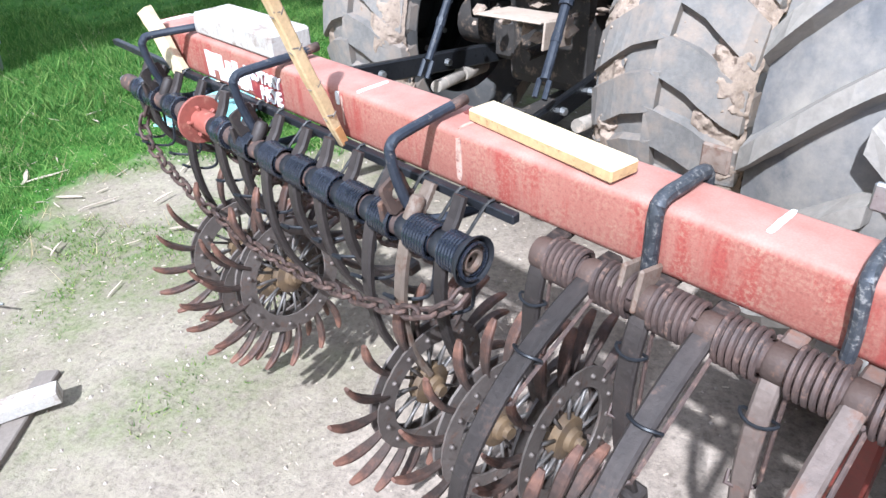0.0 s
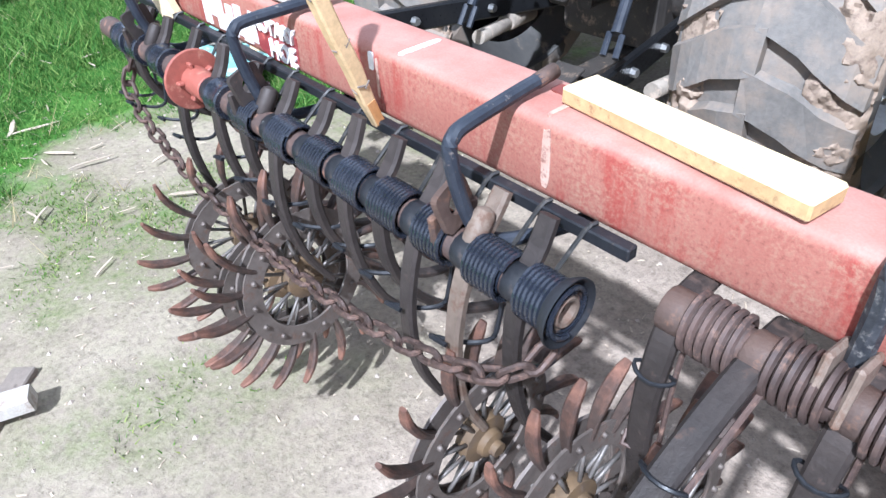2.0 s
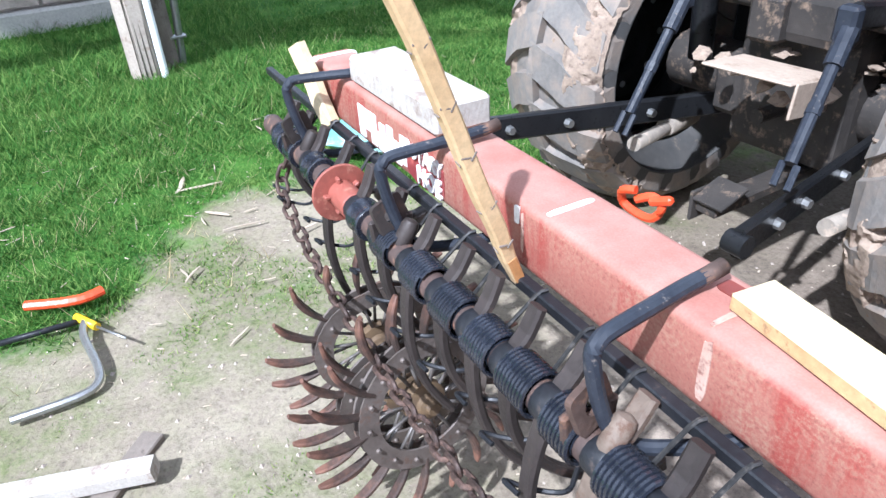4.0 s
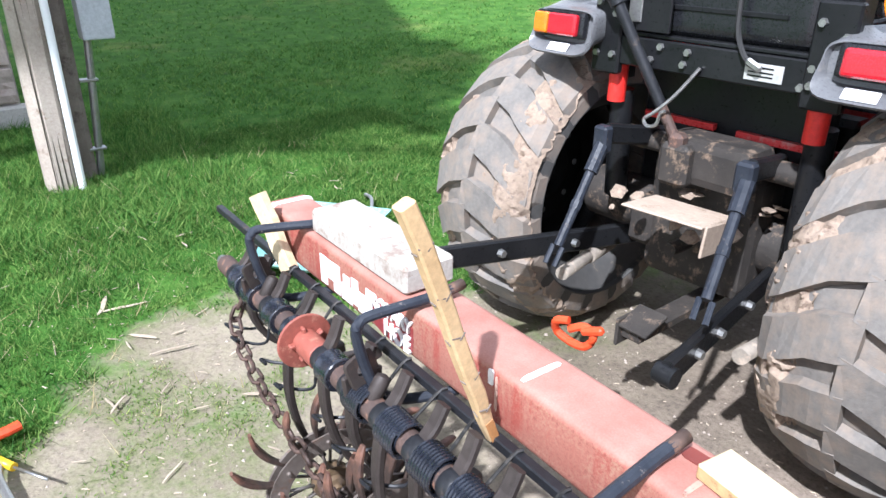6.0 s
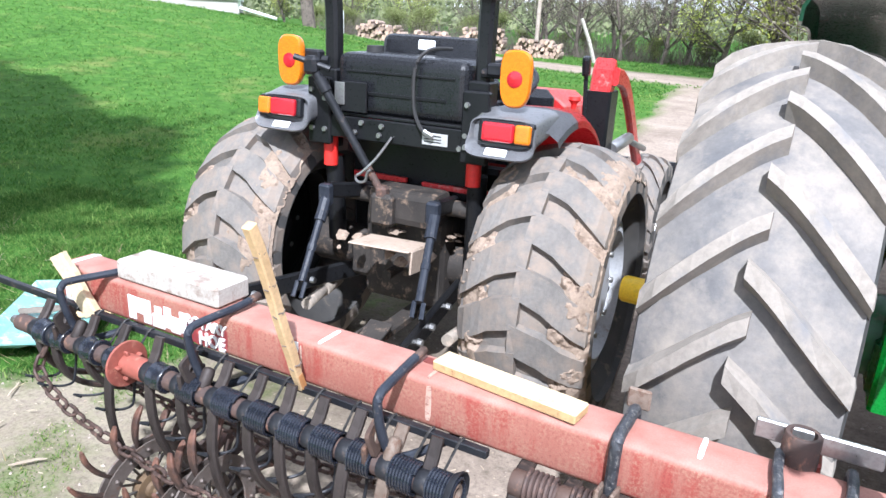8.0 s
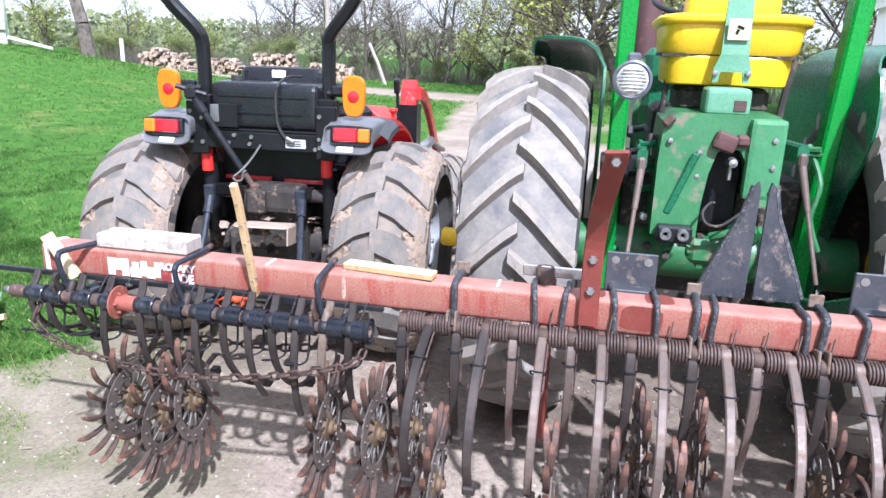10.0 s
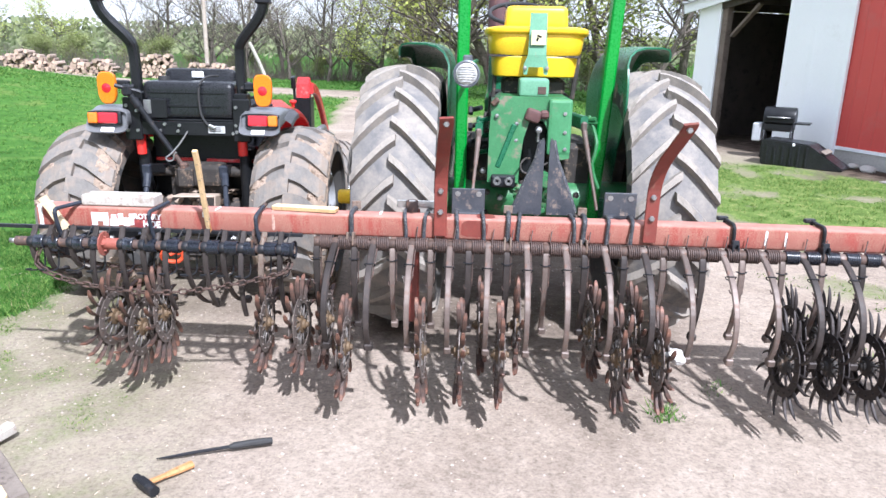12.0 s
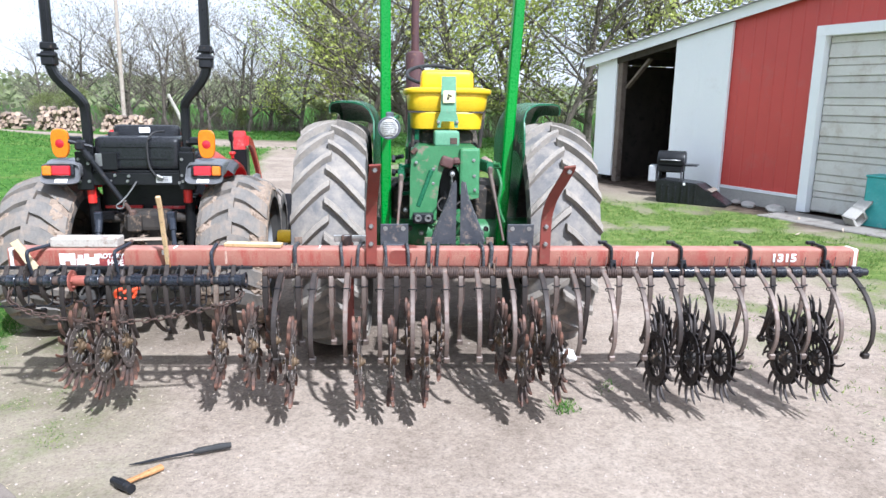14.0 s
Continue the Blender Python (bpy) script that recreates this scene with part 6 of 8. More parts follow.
# loader on the far side
for s in (-1, 1):
    b = bmesh.new()
    sweep(b, [(s * 0.50, 0.82, 0.55), (s * 0.50, 0.82, 1.24)], soft_rect(0.125, 0.16, 0.012), up=Vector((1, 0, 0)), smooth=False)
    part("loader_post", b, BLACK_PAINT, red, "black loader post")
    b = bmesh.new()
    sweep(b, [(s * 0.50, 0.80, 1.21), (s * 0.50, 0.83, 1.32), (s * 0.50, 0.86, 1.355)], soft_rect(0.10, 0.11, 0.012), up=Vector((1, 0, 0)), smooth=False)
    part("loader_knee", b, TRACTOR_RED, red, "red loader knee")
    b = bmesh.new()
    sweep(b, curve_pts([(s * 0.56, 0.80, 1.31), (s * 0.56, 1.0, 1.27), (s * 0.56, 1.25, 1.10), (s * 0.56, 1.6, 0.80), (s * 0.57, 2.2, 0.42), (s * 0.58, 2.6, 0.35)], 3), soft_rect(0.035, 0.085, 0.010), smooth=False)
    part("loader_arm", b, TRACTOR_RED, red, "red loader arm")
    b = bmesh.new()
    rod(b, (s * 0.56, 0.88, 0.95), (s * 0.57, 1.25, 0.96), 0.032, 10)
    rod(b, (s * 0.57, 1.2, 0.96), (s * 0.58, 1.7, 0.84), 0.018, 10)
    part("cylinder", b, ZINC, red)
b = bmesh.new()
prof = [(2.62, 0.10), (3.15, 0.10), (3.16, 0.13), (2.72, 0.16), (2.60, 0.30), (2.62, 0.62), (2.58, 0.62), (2.55, 0.28)]
va, vb = [b.verts.new((-0.8, y, z)) for y, z in prof], [b.verts.new((0.8, y, z)) for y, z in prof]
for j in range(len(prof)):
    b.faces.new((va[j], va[(j + 1) % 8], vb[(j + 1) % 8], vb[j]))
b.faces.new(va)
b.faces.new(vb[::-1])
part("bucket", b, BLACK_STEEL, red, "black loader bucket")
b = bmesh.new()
rod(b, (0.48, 0.62, 1.05), (0.47, 0.60, 1.32), 0.010, 8)
box(b, 0.47, 0.59, 1.36, 0.035, 0.05, 0.09, pose(0, 0, 0, 12, 0, 0), 0.014, 2)
part("lever", b, BLACK_PLASTIC, red, "black control lever")
b = bmesh.new()
lathe(b, [(0.0, 0.05), (0.022, 0.048), (0.025, 0.035), (0.012, 0.02), (0.010, 0.0)], 14, Matrix.Translation((0.56, 0.12, 1.22)) @ pose(0, 0, 0, 0, -90, 0))
part("red_knob", b, REFLECT_RED, red, "red plastic knob")
# clevis on the ground-side drawbar
hook_thing = bmesh.new()
tube(hook_thing, curve_pts([(0.0, 0, 0), (0.05, 0.01, 0.02), (0.085, 0.0, 0.0), (0.06, -0.01, -0.045), (0.0, 0.0, -0.05), (-0.05, 0.01, -0.03), (-0.045, 0.0, 0.02), (0.0, 0, 0.035)], 4), 0.014, 8)
box(hook_thing, 0.08, 0.0, 0.02, 0.08, 0.028, 0.028, pose(0, 0, 0, 0, -20, 0), 0.008)
solid("tow_hook", hook_thing, ORANGE, "bright orange tow hook on the drawbar behind the red tractor", "hook", pose(0.28, 0.72, 0.445, 10, 0, 20) @ Matrix.Scale(0.85, 4))


# ---- green tractor ----
green = thing("farm_tractor", pose(2.345, 1.78, 0), "old green farm tractor with yellow seat and large rear tyres", "tractor")
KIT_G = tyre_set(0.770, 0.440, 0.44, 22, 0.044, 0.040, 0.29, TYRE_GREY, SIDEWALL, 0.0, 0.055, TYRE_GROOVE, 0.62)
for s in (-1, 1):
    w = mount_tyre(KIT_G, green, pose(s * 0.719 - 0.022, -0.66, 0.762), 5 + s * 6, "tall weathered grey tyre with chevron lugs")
    rim_disc(w, pose(s * 0.10, 0, 0, 0, 0, 0 if s > 0 else 180), 0.435, GREASY if s > 0 else YELLOW, 0.10, "yellow rear rim" if s < 0 else "greasy dark rear rim")
    b = bmesh.new()
    lathe(b, [(0.0, 0.33), (0.062, 0.33), (0.070, 0.31), (0.070, 0.22), (0.10, 0.20), (0.10, 0.0)] if s > 0 else [(0.0, 0.410), (0.038, 0.410), (0.044, 0.400), (0.044, 0.12), (0.06, 0.10), (0.06, 0.0)], 18, pose(0, 0, 0, 0, 0, 0) if s > 0 else pose(0, 0, -0.025, 0, 0, 180))
    part("axle_cap", b, YELLOW, w, "yellow axle cap")
    mud_crust(w, -0.20, 0.20, 0.715, 0.440, 0.055, (60, 260), 31.3 + s, 0.016, -0.50)

# body
b = bmesh.new()
box(b, 0.0, -0.30, 0.70, 0.62, 0.70, 0.44, bev=0.04, seg=2)
rod(b, (-0.60, -0.66, 0.762), (0.60, -0.66, 0.762), 0.115, 20)
box(b, 0.0, 1.2, 0.80, 0.42, 2.5, 0.50, bev=0.05)
part("transmission", b, GREEN, green, "greasy green transmission housing")
# dark filler boxes that stand for the shaded gear underneath
b = bmesh.new()
box(b, 0.0, -0.62, 0.62, 0.58, 0.10, 0.36, bev=0.02)
box(b, -0.26, -0.70, 0.66, 0.05, 0.30, 0.09, bev=0.012)
box(b, 0.27, -0.70, 0.66, 0.05, 0.30, 0.09, bev=0.012)
part("shade_casting", b, GREASY, green, "dark greasy castings that fill in shade")
b = bmesh.new()
sec = [(-0.26, 0.80), (-0.27, 1.25), (-0.20, 1.42), (0.20, 1.42), (0.27, 1.25), (0.26, 0.80)]
r0 = [b.verts.new((x, 1.0, z)) for x, z in sec]
r1 = [b.verts.new((x * 0.9, 2.75, 0.8 + (z - 0.8) * 0.96)) for x, z in sec]
for j in range(6):
    b.faces.new((r0[j], r0[(j + 1) % 6], r1[(j + 1) % 6], r1[j]))
b.faces.new(r0)
b.faces.new(r1[::-1])
bmesh.ops.bevel(b, geom=b.edges[:], offset=0.03, segments=2, affect="EDGES")
part("hood", b, GREEN, green, "green hood")
for s in (-1, 1):
    b = bmesh.new()
    lathe(b, [(0.20, -0.09), (0.36, -0.10), (0.38, -0.06), (0.385, 0.06), (0.36, 0.10), (0.20, 0.09)], 32)
    part("front_tyre", b, TYRE_GREY, green, "", pose(s * 0.55, 2.45, 0.385))

# rear console
b = bmesh.new()
prof = [(-0.250, 0.92), (-0.248, 1.20), (-0.238, 1.345), (-0.19, 1.382), (0.165, 1.385), (0.186, 1.37), (0.192, 1.24), (0.192, 1.06), (0.115, 1.045), (0.10, 1.10), (0.075, 1.20), (0.045, 1.255), (0.0, 1.265), (-0.035, 1.245), (-0.06, 1.16), (-0.075, 1.04), (-0.08, 0.92)]
fr = [b.verts.new((x, -1.03 + 0.12 * (z - 0.92), z)) for x, z in prof]
bk = [b.verts.new((x, -0.55, z)) for x, z in prof]
b.faces.new(fr)
b.faces.new(bk[::-1])
for j in range(len(prof)):
    b.faces.new((fr[j], fr[(j + 1) % len(prof)], bk[(j + 1) % len(prof)], bk[j]))
bmesh.ops.bevel(b, geom=[e for e in b.edges if len(e.link_faces) == 2 and e.calc_face_angle() > 0.5], offset=0.010, segments=2, affect="EDGES")
cons = part("rear_console", b, GREEN, green, "worn green rockshaft housing with chipped edges")
# black block set into the opening in place of its shade
b = bmesh.new()
box(b, 0.01, -0.82, 1.09, 0.14, 0.10, 0.30, bev=0.01)
part("recess", b, BLACK_PAINT, cons, "black block standing for shade in the open recess")
b = bmesh.new()
box(b, -0.015, -1.0, 1.285, 0.085, 0.06, 0.070, pose(0, 0, 0, 0, 18, 0), 0.022, 3)
box(b, 0.045, -0.995, 1.292, 0.05, 0.05, 0.045, bev=0.012)
part("boss", b, surface("rust_purple_casting", (0.085, 0.038, 0.036), (0.12, 0.058, 0.05), (0.10, 0.06, 0.05), 0.6, 15, 90, 0.7), cons, "rusty purple-brown cast boss")
b = bmesh.new()
box(b, 0.131, -0.985, 1.225, 0.128, 0.060, 0.300, bev=0.018, seg=2)
part("valve_cover", b, GREEN_MID, cons, "lighter green valve cover")
b = bmesh.new()
lathe(b, [(0.0, 0.05), (0.016, 0.045), (0.020, 0.0)], 10, Matrix.Translation((0.02, -0.98, 1.21)) @ pose(0, 0, 0, 0, 0, -90))
rod(b, (0.02, -0.97, 1.14), (0.02, -0.97, 1.22), 0.008, 6)
part("breather", b, ZINC, cons)
b = bmesh.new()
box(b, -0.155, -1.015, 1.12, 0.028, 0.02, 0.25, pose(0, 0, 0, 0, 20, 0), 0.005)
part("stiffener", b, GREEN_DARK, cons)
b = bmesh.new()
box(b, -0.222, -0.985, 1.352, 0.030, 0.05, 0.05, pose(0, 0, 0, 0, 45, 0), 0.008)
part("corner_rust", b, RUST, cons, "chipped rusty corner")
for x, z in ((-0.20, 1.02), (-0.21, 1.28), (-0.10, 1.15), (-0.10, 1.24)):
    b = bmesh.new()
    lathe(b, [(0.0, 0.012), (0.010, 0.010), (0.012, 0.0)], 6, Matrix.Translation((x, -0.995, z)) @ pose(0, 0, 0, 0, 0, -90))
    part("bolt", b, ZINC, cons)
for x, z in ((0.155, 1.30), (0.160, 1.20), (0.165, 1.11)):
    b = bmesh.new()
    lathe(b, [(0.0, 0.010), (0.010, 0.009), (0.012, 0.0)], 6, Matrix.Translation((x, -1.013, z)) @ pose(0, 0, 0, 0, 0, -90))
    part("bolt", b, ZINC, cons)
b = bmesh.new()
box(b, -0.013, -0.86, 1.428, 0.163, 0.16, 0.100, bev=0.020, seg=3)
tb = part("top_box", b, GREEN_PALE, green, "pale green cover box with a rust stain")
b = bmesh.new()
box(b, 0.03, -0.9415, 1.415, 0.045, 0.004, 0.040, bev=0.0015)
part("rust_stain", b, RUST, tb)

# couplers, quick connects and hoses in the recess
b = bmesh.new()
box(b, -0.165, -1.06, 0.935, 0.13, 0.06, 0.065, bev=0.008)
cp = part("coupler_block", b, BLACK_STEEL, green, "black hydraulic coupler block")
for x in (-0.198, -0.135):
    b = bmesh.new()
    lathe(b, [(0.006, 0.01), (0.012, 0.022), (0.021, 0.022), (0.023, 0.0)], 14, Matrix.Translation((x, -1.09, 0.94)) @ pose(0, 0, 0, 0, 0, -90))
    part("coupler", b, ZINC, cp, "bright round coupler end")
b = bmesh.new()
tube(b, curve_pts([(-0.02, -0.98, 1.05), (-0.05, -1.06, 1.06), (-0.075, -1.09, 1.03), (-0.06, -1.11, 0.995), (-0.01, -1.11, 0.99), (0.05, -1.10, 1.035), (0.07, -1.06, 1.04)], 4), 0.0055, 8)
part("clevis_hook", b, GREASY, green, "greasy steel clevis hook")
b = bmesh.new()
rod(b, (-0.10, -1.0, 0.86), (0.10, -1.02, 0.90), 0.026, 10)
rod(b, (0.02, -1.0, 0.80), (0.14, -1.1, 0.98), 0.022, 10)
rod(b, (-0.03, -1.05, 0.93), (0.11, -1.12, 0.99), 0.018, 10)
box(b, 0.0, -0.98, 0.86, 0.20, 0.10, 0.10, bev=0.02)
rod(b, (0.06, -1.02, 0.96), (0.06, -1.2, 0.96), 0.03, 12)
part("valve_gear", b, GREEN, green, "small green and steel valve parts")
for k in range(16):
    b = bmesh.new()
    x, z = rnd(-0.30, 0.30), rnd(0.72, 0.98)
    lathe(b, [(0.0, 0.03), (0.014, 0.028), (0.018, 0.0)], 8, Matrix.Translation((x, -0.99 + 0.2 * abs(x), z)) @ pose(0, 0, 0, 0, 0, -90))
    part("fitting", b, (ZINC, GREEN, GREASY)[k % 3], green)
# lift rods
for s, xt, zt, xb, zb in ((-1, -0.305, 1.17, -0.335, 0.78), (1, 0.265, 1.22, 0.345, 0.80)):
    b = bmesh.new()
    p, q = Vector((xt, -0.98, zt)), Vector((xb, -1.12, zb))
    rod(b, p.lerp(q, 0.28), q, 0.009, 10)
    rod(b, p, p.lerp(q, 0.40), 0.016, 12, 0.012)
    box(b, p.x, p.y, p.z + 0.012, 0.032, 0.036, 0.05, bev=0.008)
    lr = part("lift_rod", b, ARM, green, "worn grey steel lift rod")
    b = bmesh.new()
    sweep(b, [(xt * 0.9, -0.62, zt + 0.02), (xt, -0.98, zt + 0.03)], soft_rect(0.04, 0.075, 0.01), smooth=False)
    part("lift_arm", b, GREEN_DARK, green)
    b = bmesh.new()
    sweep(b, [(s * 0.30, -0.6, 0.55), (s * 0.37, -1.2, 0.72), (s * 0.36, -1.55, 0.86)], soft_rect(0.035, 0.09, 0.01), smooth=False)
    part("lower_link", b, GREEN_DARK, green)
for k in range(9):
    b = bmesh.new()
    x, z = -0.31 + 0.05 * math.sin(k * 2.1), 1.05 + 0.03 * k
    box(b, x, -0.80 - 0.02 * (k % 3), z, 0.026, 0.045, 0.034, pose(0, 0, 0, 7 * k, 0, 0), 0.006)
    rod(b, (x, -0.80, z), (x + 0.06, -0.86, z + 0.02), 0.014, 8)
    part("linkage", b, (GREEN_DARK, GREASY, BLACK_STEEL)[k % 3], green, "dark green control linkage")
b = bmesh.new()
tube(b, curve_pts([(0.30, -0.9, 1.28), (0.34, -0.98, 1.15), (0.32, -1.0, 1.02), (0.36, -1.02, 0.90)], 4), 0.011, 8)
rod(b, (0.26, -0.9, 1.26), (0.33, -0.95, 1.27), 0.012, 6)
rod(b, (0.24, -0.9, 1.245), (0.34, -0.95, 1.25), 0.008, 6)
part("side_rod", b, GREEN, green)

# fenders and roll posts
def crown_z(y):
    return 1.658 - (0.10 * (y + 0.25) ** 2 if y > -0.25 else 0.0) - (0.9 * (y - 0.1) ** 2 if y > 0.1 else 0.0)


# outline of the shell from its outer lip over the crown and down the inner plate: (out, drop, rear end)
SHELL = [(0.800, 0.090, -0.58), (0.797, 0.045, -0.60), (0.780, 0.014, -0.62), (0.735, 0.002, -0.64), (0.63, 0.0, -0.68), (0.565, 0.010, -0.74), (0.515, 0.036, -0.83), (0.486, 0.080, -0.92), (0.477, 0.135, -0.98),
         (0.475, 0.22, -1.02), (0.475, 0.32, -1.03), (0.475, 0.42, -1.01), (0.475, 0.52, -0.95), (0.475, 0.60, -0.86), (0.475, 0.67, -0.72), (0.475, 0.75, -0.50), (0.475, 0.80, -0.30)]
for s in (-1, 1):
    b = bmesh.new()
    rings = []
    for out, drop, rear in SHELL:
        ring_ = []
        for k in range(13):
            y = rear + (0.45 - rear) * k / 12
            low = 1.0 - 0.12 * (k == 0)
            ring_.append(b.verts.new((s * (out - 0.006 * (k == 0)), y, crown_z(max(y, -0.62)) - drop * low - 0.10 * max(0.0, -0.62 - y) * (drop < 0.1))))
        rings.append(ring_)
    for q0, q1 in zip(rings, rings[1:]):
        for j in range(12):
            b.faces.new((q0[j], q0[j + 1], q1[j + 1], q1[j])).smooth = True
    bmesh.ops.recalc_face_normals(b, faces=b.faces[:])
    bmesh.ops.solidify(b, geom=b.faces[:], thickness=0.010)
    part("fender", b, GREEN_DARK, green, "dark green rounded fender over the tyre")
    b = bmesh.new()
    lean = 0.0 if s < 0 else 0.06
    x0, x1 = s * 0.405 - s * lean * 0.6, s * 0.405 + s * lean
    sweep(b, [(x0, -0.80, 0.62), (x0, -0.80, 0.80), (x1, -0.82, 2.75)], soft_rect(0.066, 0.105, 0.010), smooth=False)
    rp = part("roll_post", b, GREEN_BRIGHT, green, "bright green square roll post")
    b = bmesh.new()
    box(b, s * 0.40, -0.70, 0.72, 0.10, 0.22, 0.16, bev=0.012)
    part("post_foot", b, GREEN_DARK, rp)
b = bmesh.new()
box(b, 0.03, -0.82, 2.76, 0.98, 0.09, 0.07, bev=0.01)
part("roll_post_top", b, GREEN_BRIGHT, green)

# seat with its bracket and badge
b = bmesh.new()


def cushion(bm, w0, w1, y0, y1, z0, z1, bev):
    t = bmesh.new()
    bmesh.ops.create_cube(t, size=1.0)
    for v in t.verts:
        w = w1 if v.co.z > 0 else w0
        v.co = Vector((v.co.x * w, y0 + (v.co.y + 0.5) * (y1 - y0), z0 + (v.co.z + 0.5) * (z1 - z0)))
    bmesh.ops.bevel(t, geom=t.edges[:], offset=bev, segments=4, affect="EDGES", profile=0.6)
    for f in t.faces:
        f.smooth = True
    merge(bm, t)


def bowl(bm, sections, power=5.5):
    """A lofted seat shell: (height, half width, rear edge) with rounded corners, its front edge at y = -0.33."""
    rings = []
    for z, hw, rear in sections:
        cy, hd = (rear - 0.33) / 2, (-0.33 - rear) / 2
        ring_ = []
        for k in range(40):
            t = 2 * math.pi * k / 40
            c, d = math.cos(t), math.sin(t)
            ring_.append(bm.verts.new((hw * math.copysign(abs(c) ** (2 / power), c), cy + hd * math.copysign(abs(d) ** (2 / power), d), z + 0.012 * max(0.0, -d) * (z > 1.60))))
        rings.append(ring_)
    for q0, q1 in zip(rings, rings[1:]):
        for j in range(40):
            bm.faces.new((q0[j], q0[(j + 1) % 40], q1[(j + 1) % 40], q1[j])).smooth = True
    bm.faces.new(rings[0])
    bm.faces.new(rings[-1][::-1])


bowl(b, [(1.478, 0.232, -0.755), (1.484, 0.240, -0.768), (1.53, 0.243, -0.778), (1.585, 0.246, -0.785), (1.594, 0.242, -0.78)])
seat = part("seat", b, YELLOW, green, "yellow moulded vinyl seat")
b = bmesh.new()
bowl(b, [(1.598, 0.254, -0.785), (1.606, 0.262, -0.796), (1.65, 0.266, -0.806), (1.695, 0.272, -0.815), (1.702, 0.270, -0.812)])
part("seat_cushion", b, YELLOW, seat, "yellow seat cushion")
b = bmesh.new()
bowl(b, [(1.696, 0.275, -0.815), (1.702, 0.287, -0.828), (1.712, 0.292, -0.834), (1.726, 0.292, -0.834), (1.736, 0.284, -0.825), (1.740, 0.26, -0.80)])
part("seat_rim", b, YELLOW, seat, "rolled yellow seat rim")
b = bmesh.new()
cushion(b, 0.36, 0.345, -0.70, -0.52, 1.735, 1.865, 0.04)
part("backrest", b, YELLOW, seat, "yellow backrest pad")
b = bmesh.new()
box(b, -0.01, -0.58, 1.593, 0.50, 0.40, 0.012)
part("seam", b, GREASY, seat)
b = bmesh.new()
prof = [(-0.070, 1.495), (-0.072, 1.545), (-0.050, 1.60), (-0.044, 1.82), (0.048, 1.82), (0.050, 1.60), (0.064, 1.545), (0.062, 1.495), (0.042, 1.495), (0.036, 1.535), (-0.044, 1.535), (-0.050, 1.495)]
fr = [b.verts.new((x, -0.857 + (0.03 if z > 1.75 else 0.0), z)) for x, z in prof]
bk = [b.verts.new((x, -0.842 + (0.03 if z > 1.75 else 0.0), z)) for x, z in prof]
b.faces.new(fr)
b.faces.new(bk[::-1])
for j in range(len(prof)):
    b.faces.new((fr[j], fr[(j + 1) % len(prof)], bk[(j + 1) % len(prof)], bk[j]))
br = part("seat_bracket", b, GREEN_PALE, green, "pale green forked seat bracket")
b = bmesh.new()
box(b, 0.002, -0.862, 1.690, 0.080, 0.008, 0.078, None, 0.003, 1)
bd = part("badge", b, surface("cream_badge", (0.78, 0.72, 0.42), (0.72, 0.66, 0.40), (0.5, 0.42, 0.2), 0.72, 20, 120, 0.5), br, "square cream badge with a small dark emblem")
b = bmesh.new()
box(b, 0.006, -0.8675, 1.698, 0.026, 0.002, 0.010, pose(0, 0, 0, 0, 20, 0))
box(b, -0.004, -0.8675, 1.682, 0.012, 0.002, 0.018, pose(0, 0, 0, 0, 20, 0))
part("emblem", b, BLACK_PAINT, bd)
for s in (-1, 1):
    b = bmesh.new()
    lathe(b, [(0.0, 0.014), (0.010, 0.012), (0.013, 0.0)], 8, Matrix.Translation((s * 0.06 - 0.004, -0.858, 1.53)) @ pose(0, 0, 0, 0, 0, -90))
    part("bolt", b, ZINC, br)
b = bmesh.new()
box(b, 0.0, -0.55, 1.42, 0.36, 0.30, 0.10, bev=0.02)
rod(b, (0.22, -0.72, 1.36), (0.245, -0.72, 1.62), 0.014, 8)
rod(b, (-0.23, -0.70, 1.36), (-0.22, -0.70, 1.56), 0.012, 8)
box(b, 0.0, -0.30, 1.15, 0.5, 0.4, 0.45, bev=0.03)
box(b, 0.0, -0.45, 0.93, 0.76, 0.5, 0.34, bev=0.03)
box(b, 0.0, 0.20, 0.98, 0.90, 0.9, 0.06, bev=0.01)
part("seat_base", b, GREASY, green, "dark seat suspension")
# lamp
b = bmesh.new()
lathe(b, [(0.0, -0.075), (0.035, -0.072), (0.058, -0.045), (0.068, -0.005), (0.070, 0.006), (0.062, 0.010), (0.055, 0.004)], 26, Matrix.Translation((-0.378, -1.125, 1.50)) @ pose(0, 0, 0, 0, 0, -90))
box(b, -0.375, -1.05, 1.575, 0.05, 0.03, 0.04, bev=0.008)
lamp = part("work_lamp", b, LAMP_GREY, green, "round grey work lamp")
b = bmesh.new()
lathe(b, [(0.0, 0.014), (0.03, 0.012), (0.056, 0.003)], 24, Matrix.Translation((-0.378, -1.128, 1.50)) @ pose(0, 0, 0, 0, 0, -90))
lens_ob = part("lens", b, LENS_CLEAR, lamp, "ribbed clear lens")
b = bmesh.new()
for k in range(7):
    z = 1.463 + 0.0122 * k
    half = math.sqrt(max(0.0, 0.052 ** 2 - (z - 1.50) ** 2))
    rod(b, (-0.378 - half, -1.141, z), (-0.378 + half, -1.141, z), 0.003, 5)
part("lens_rib", b, LENS_CLEAR, lens_ob)
b = bmesh.new()
rod(b, (-0.36, -1.05, 1.545), (-0.33, -0.80, 1.56), 0.014, 8)
part("lamp_arm", b, GREEN_DARK, lamp)
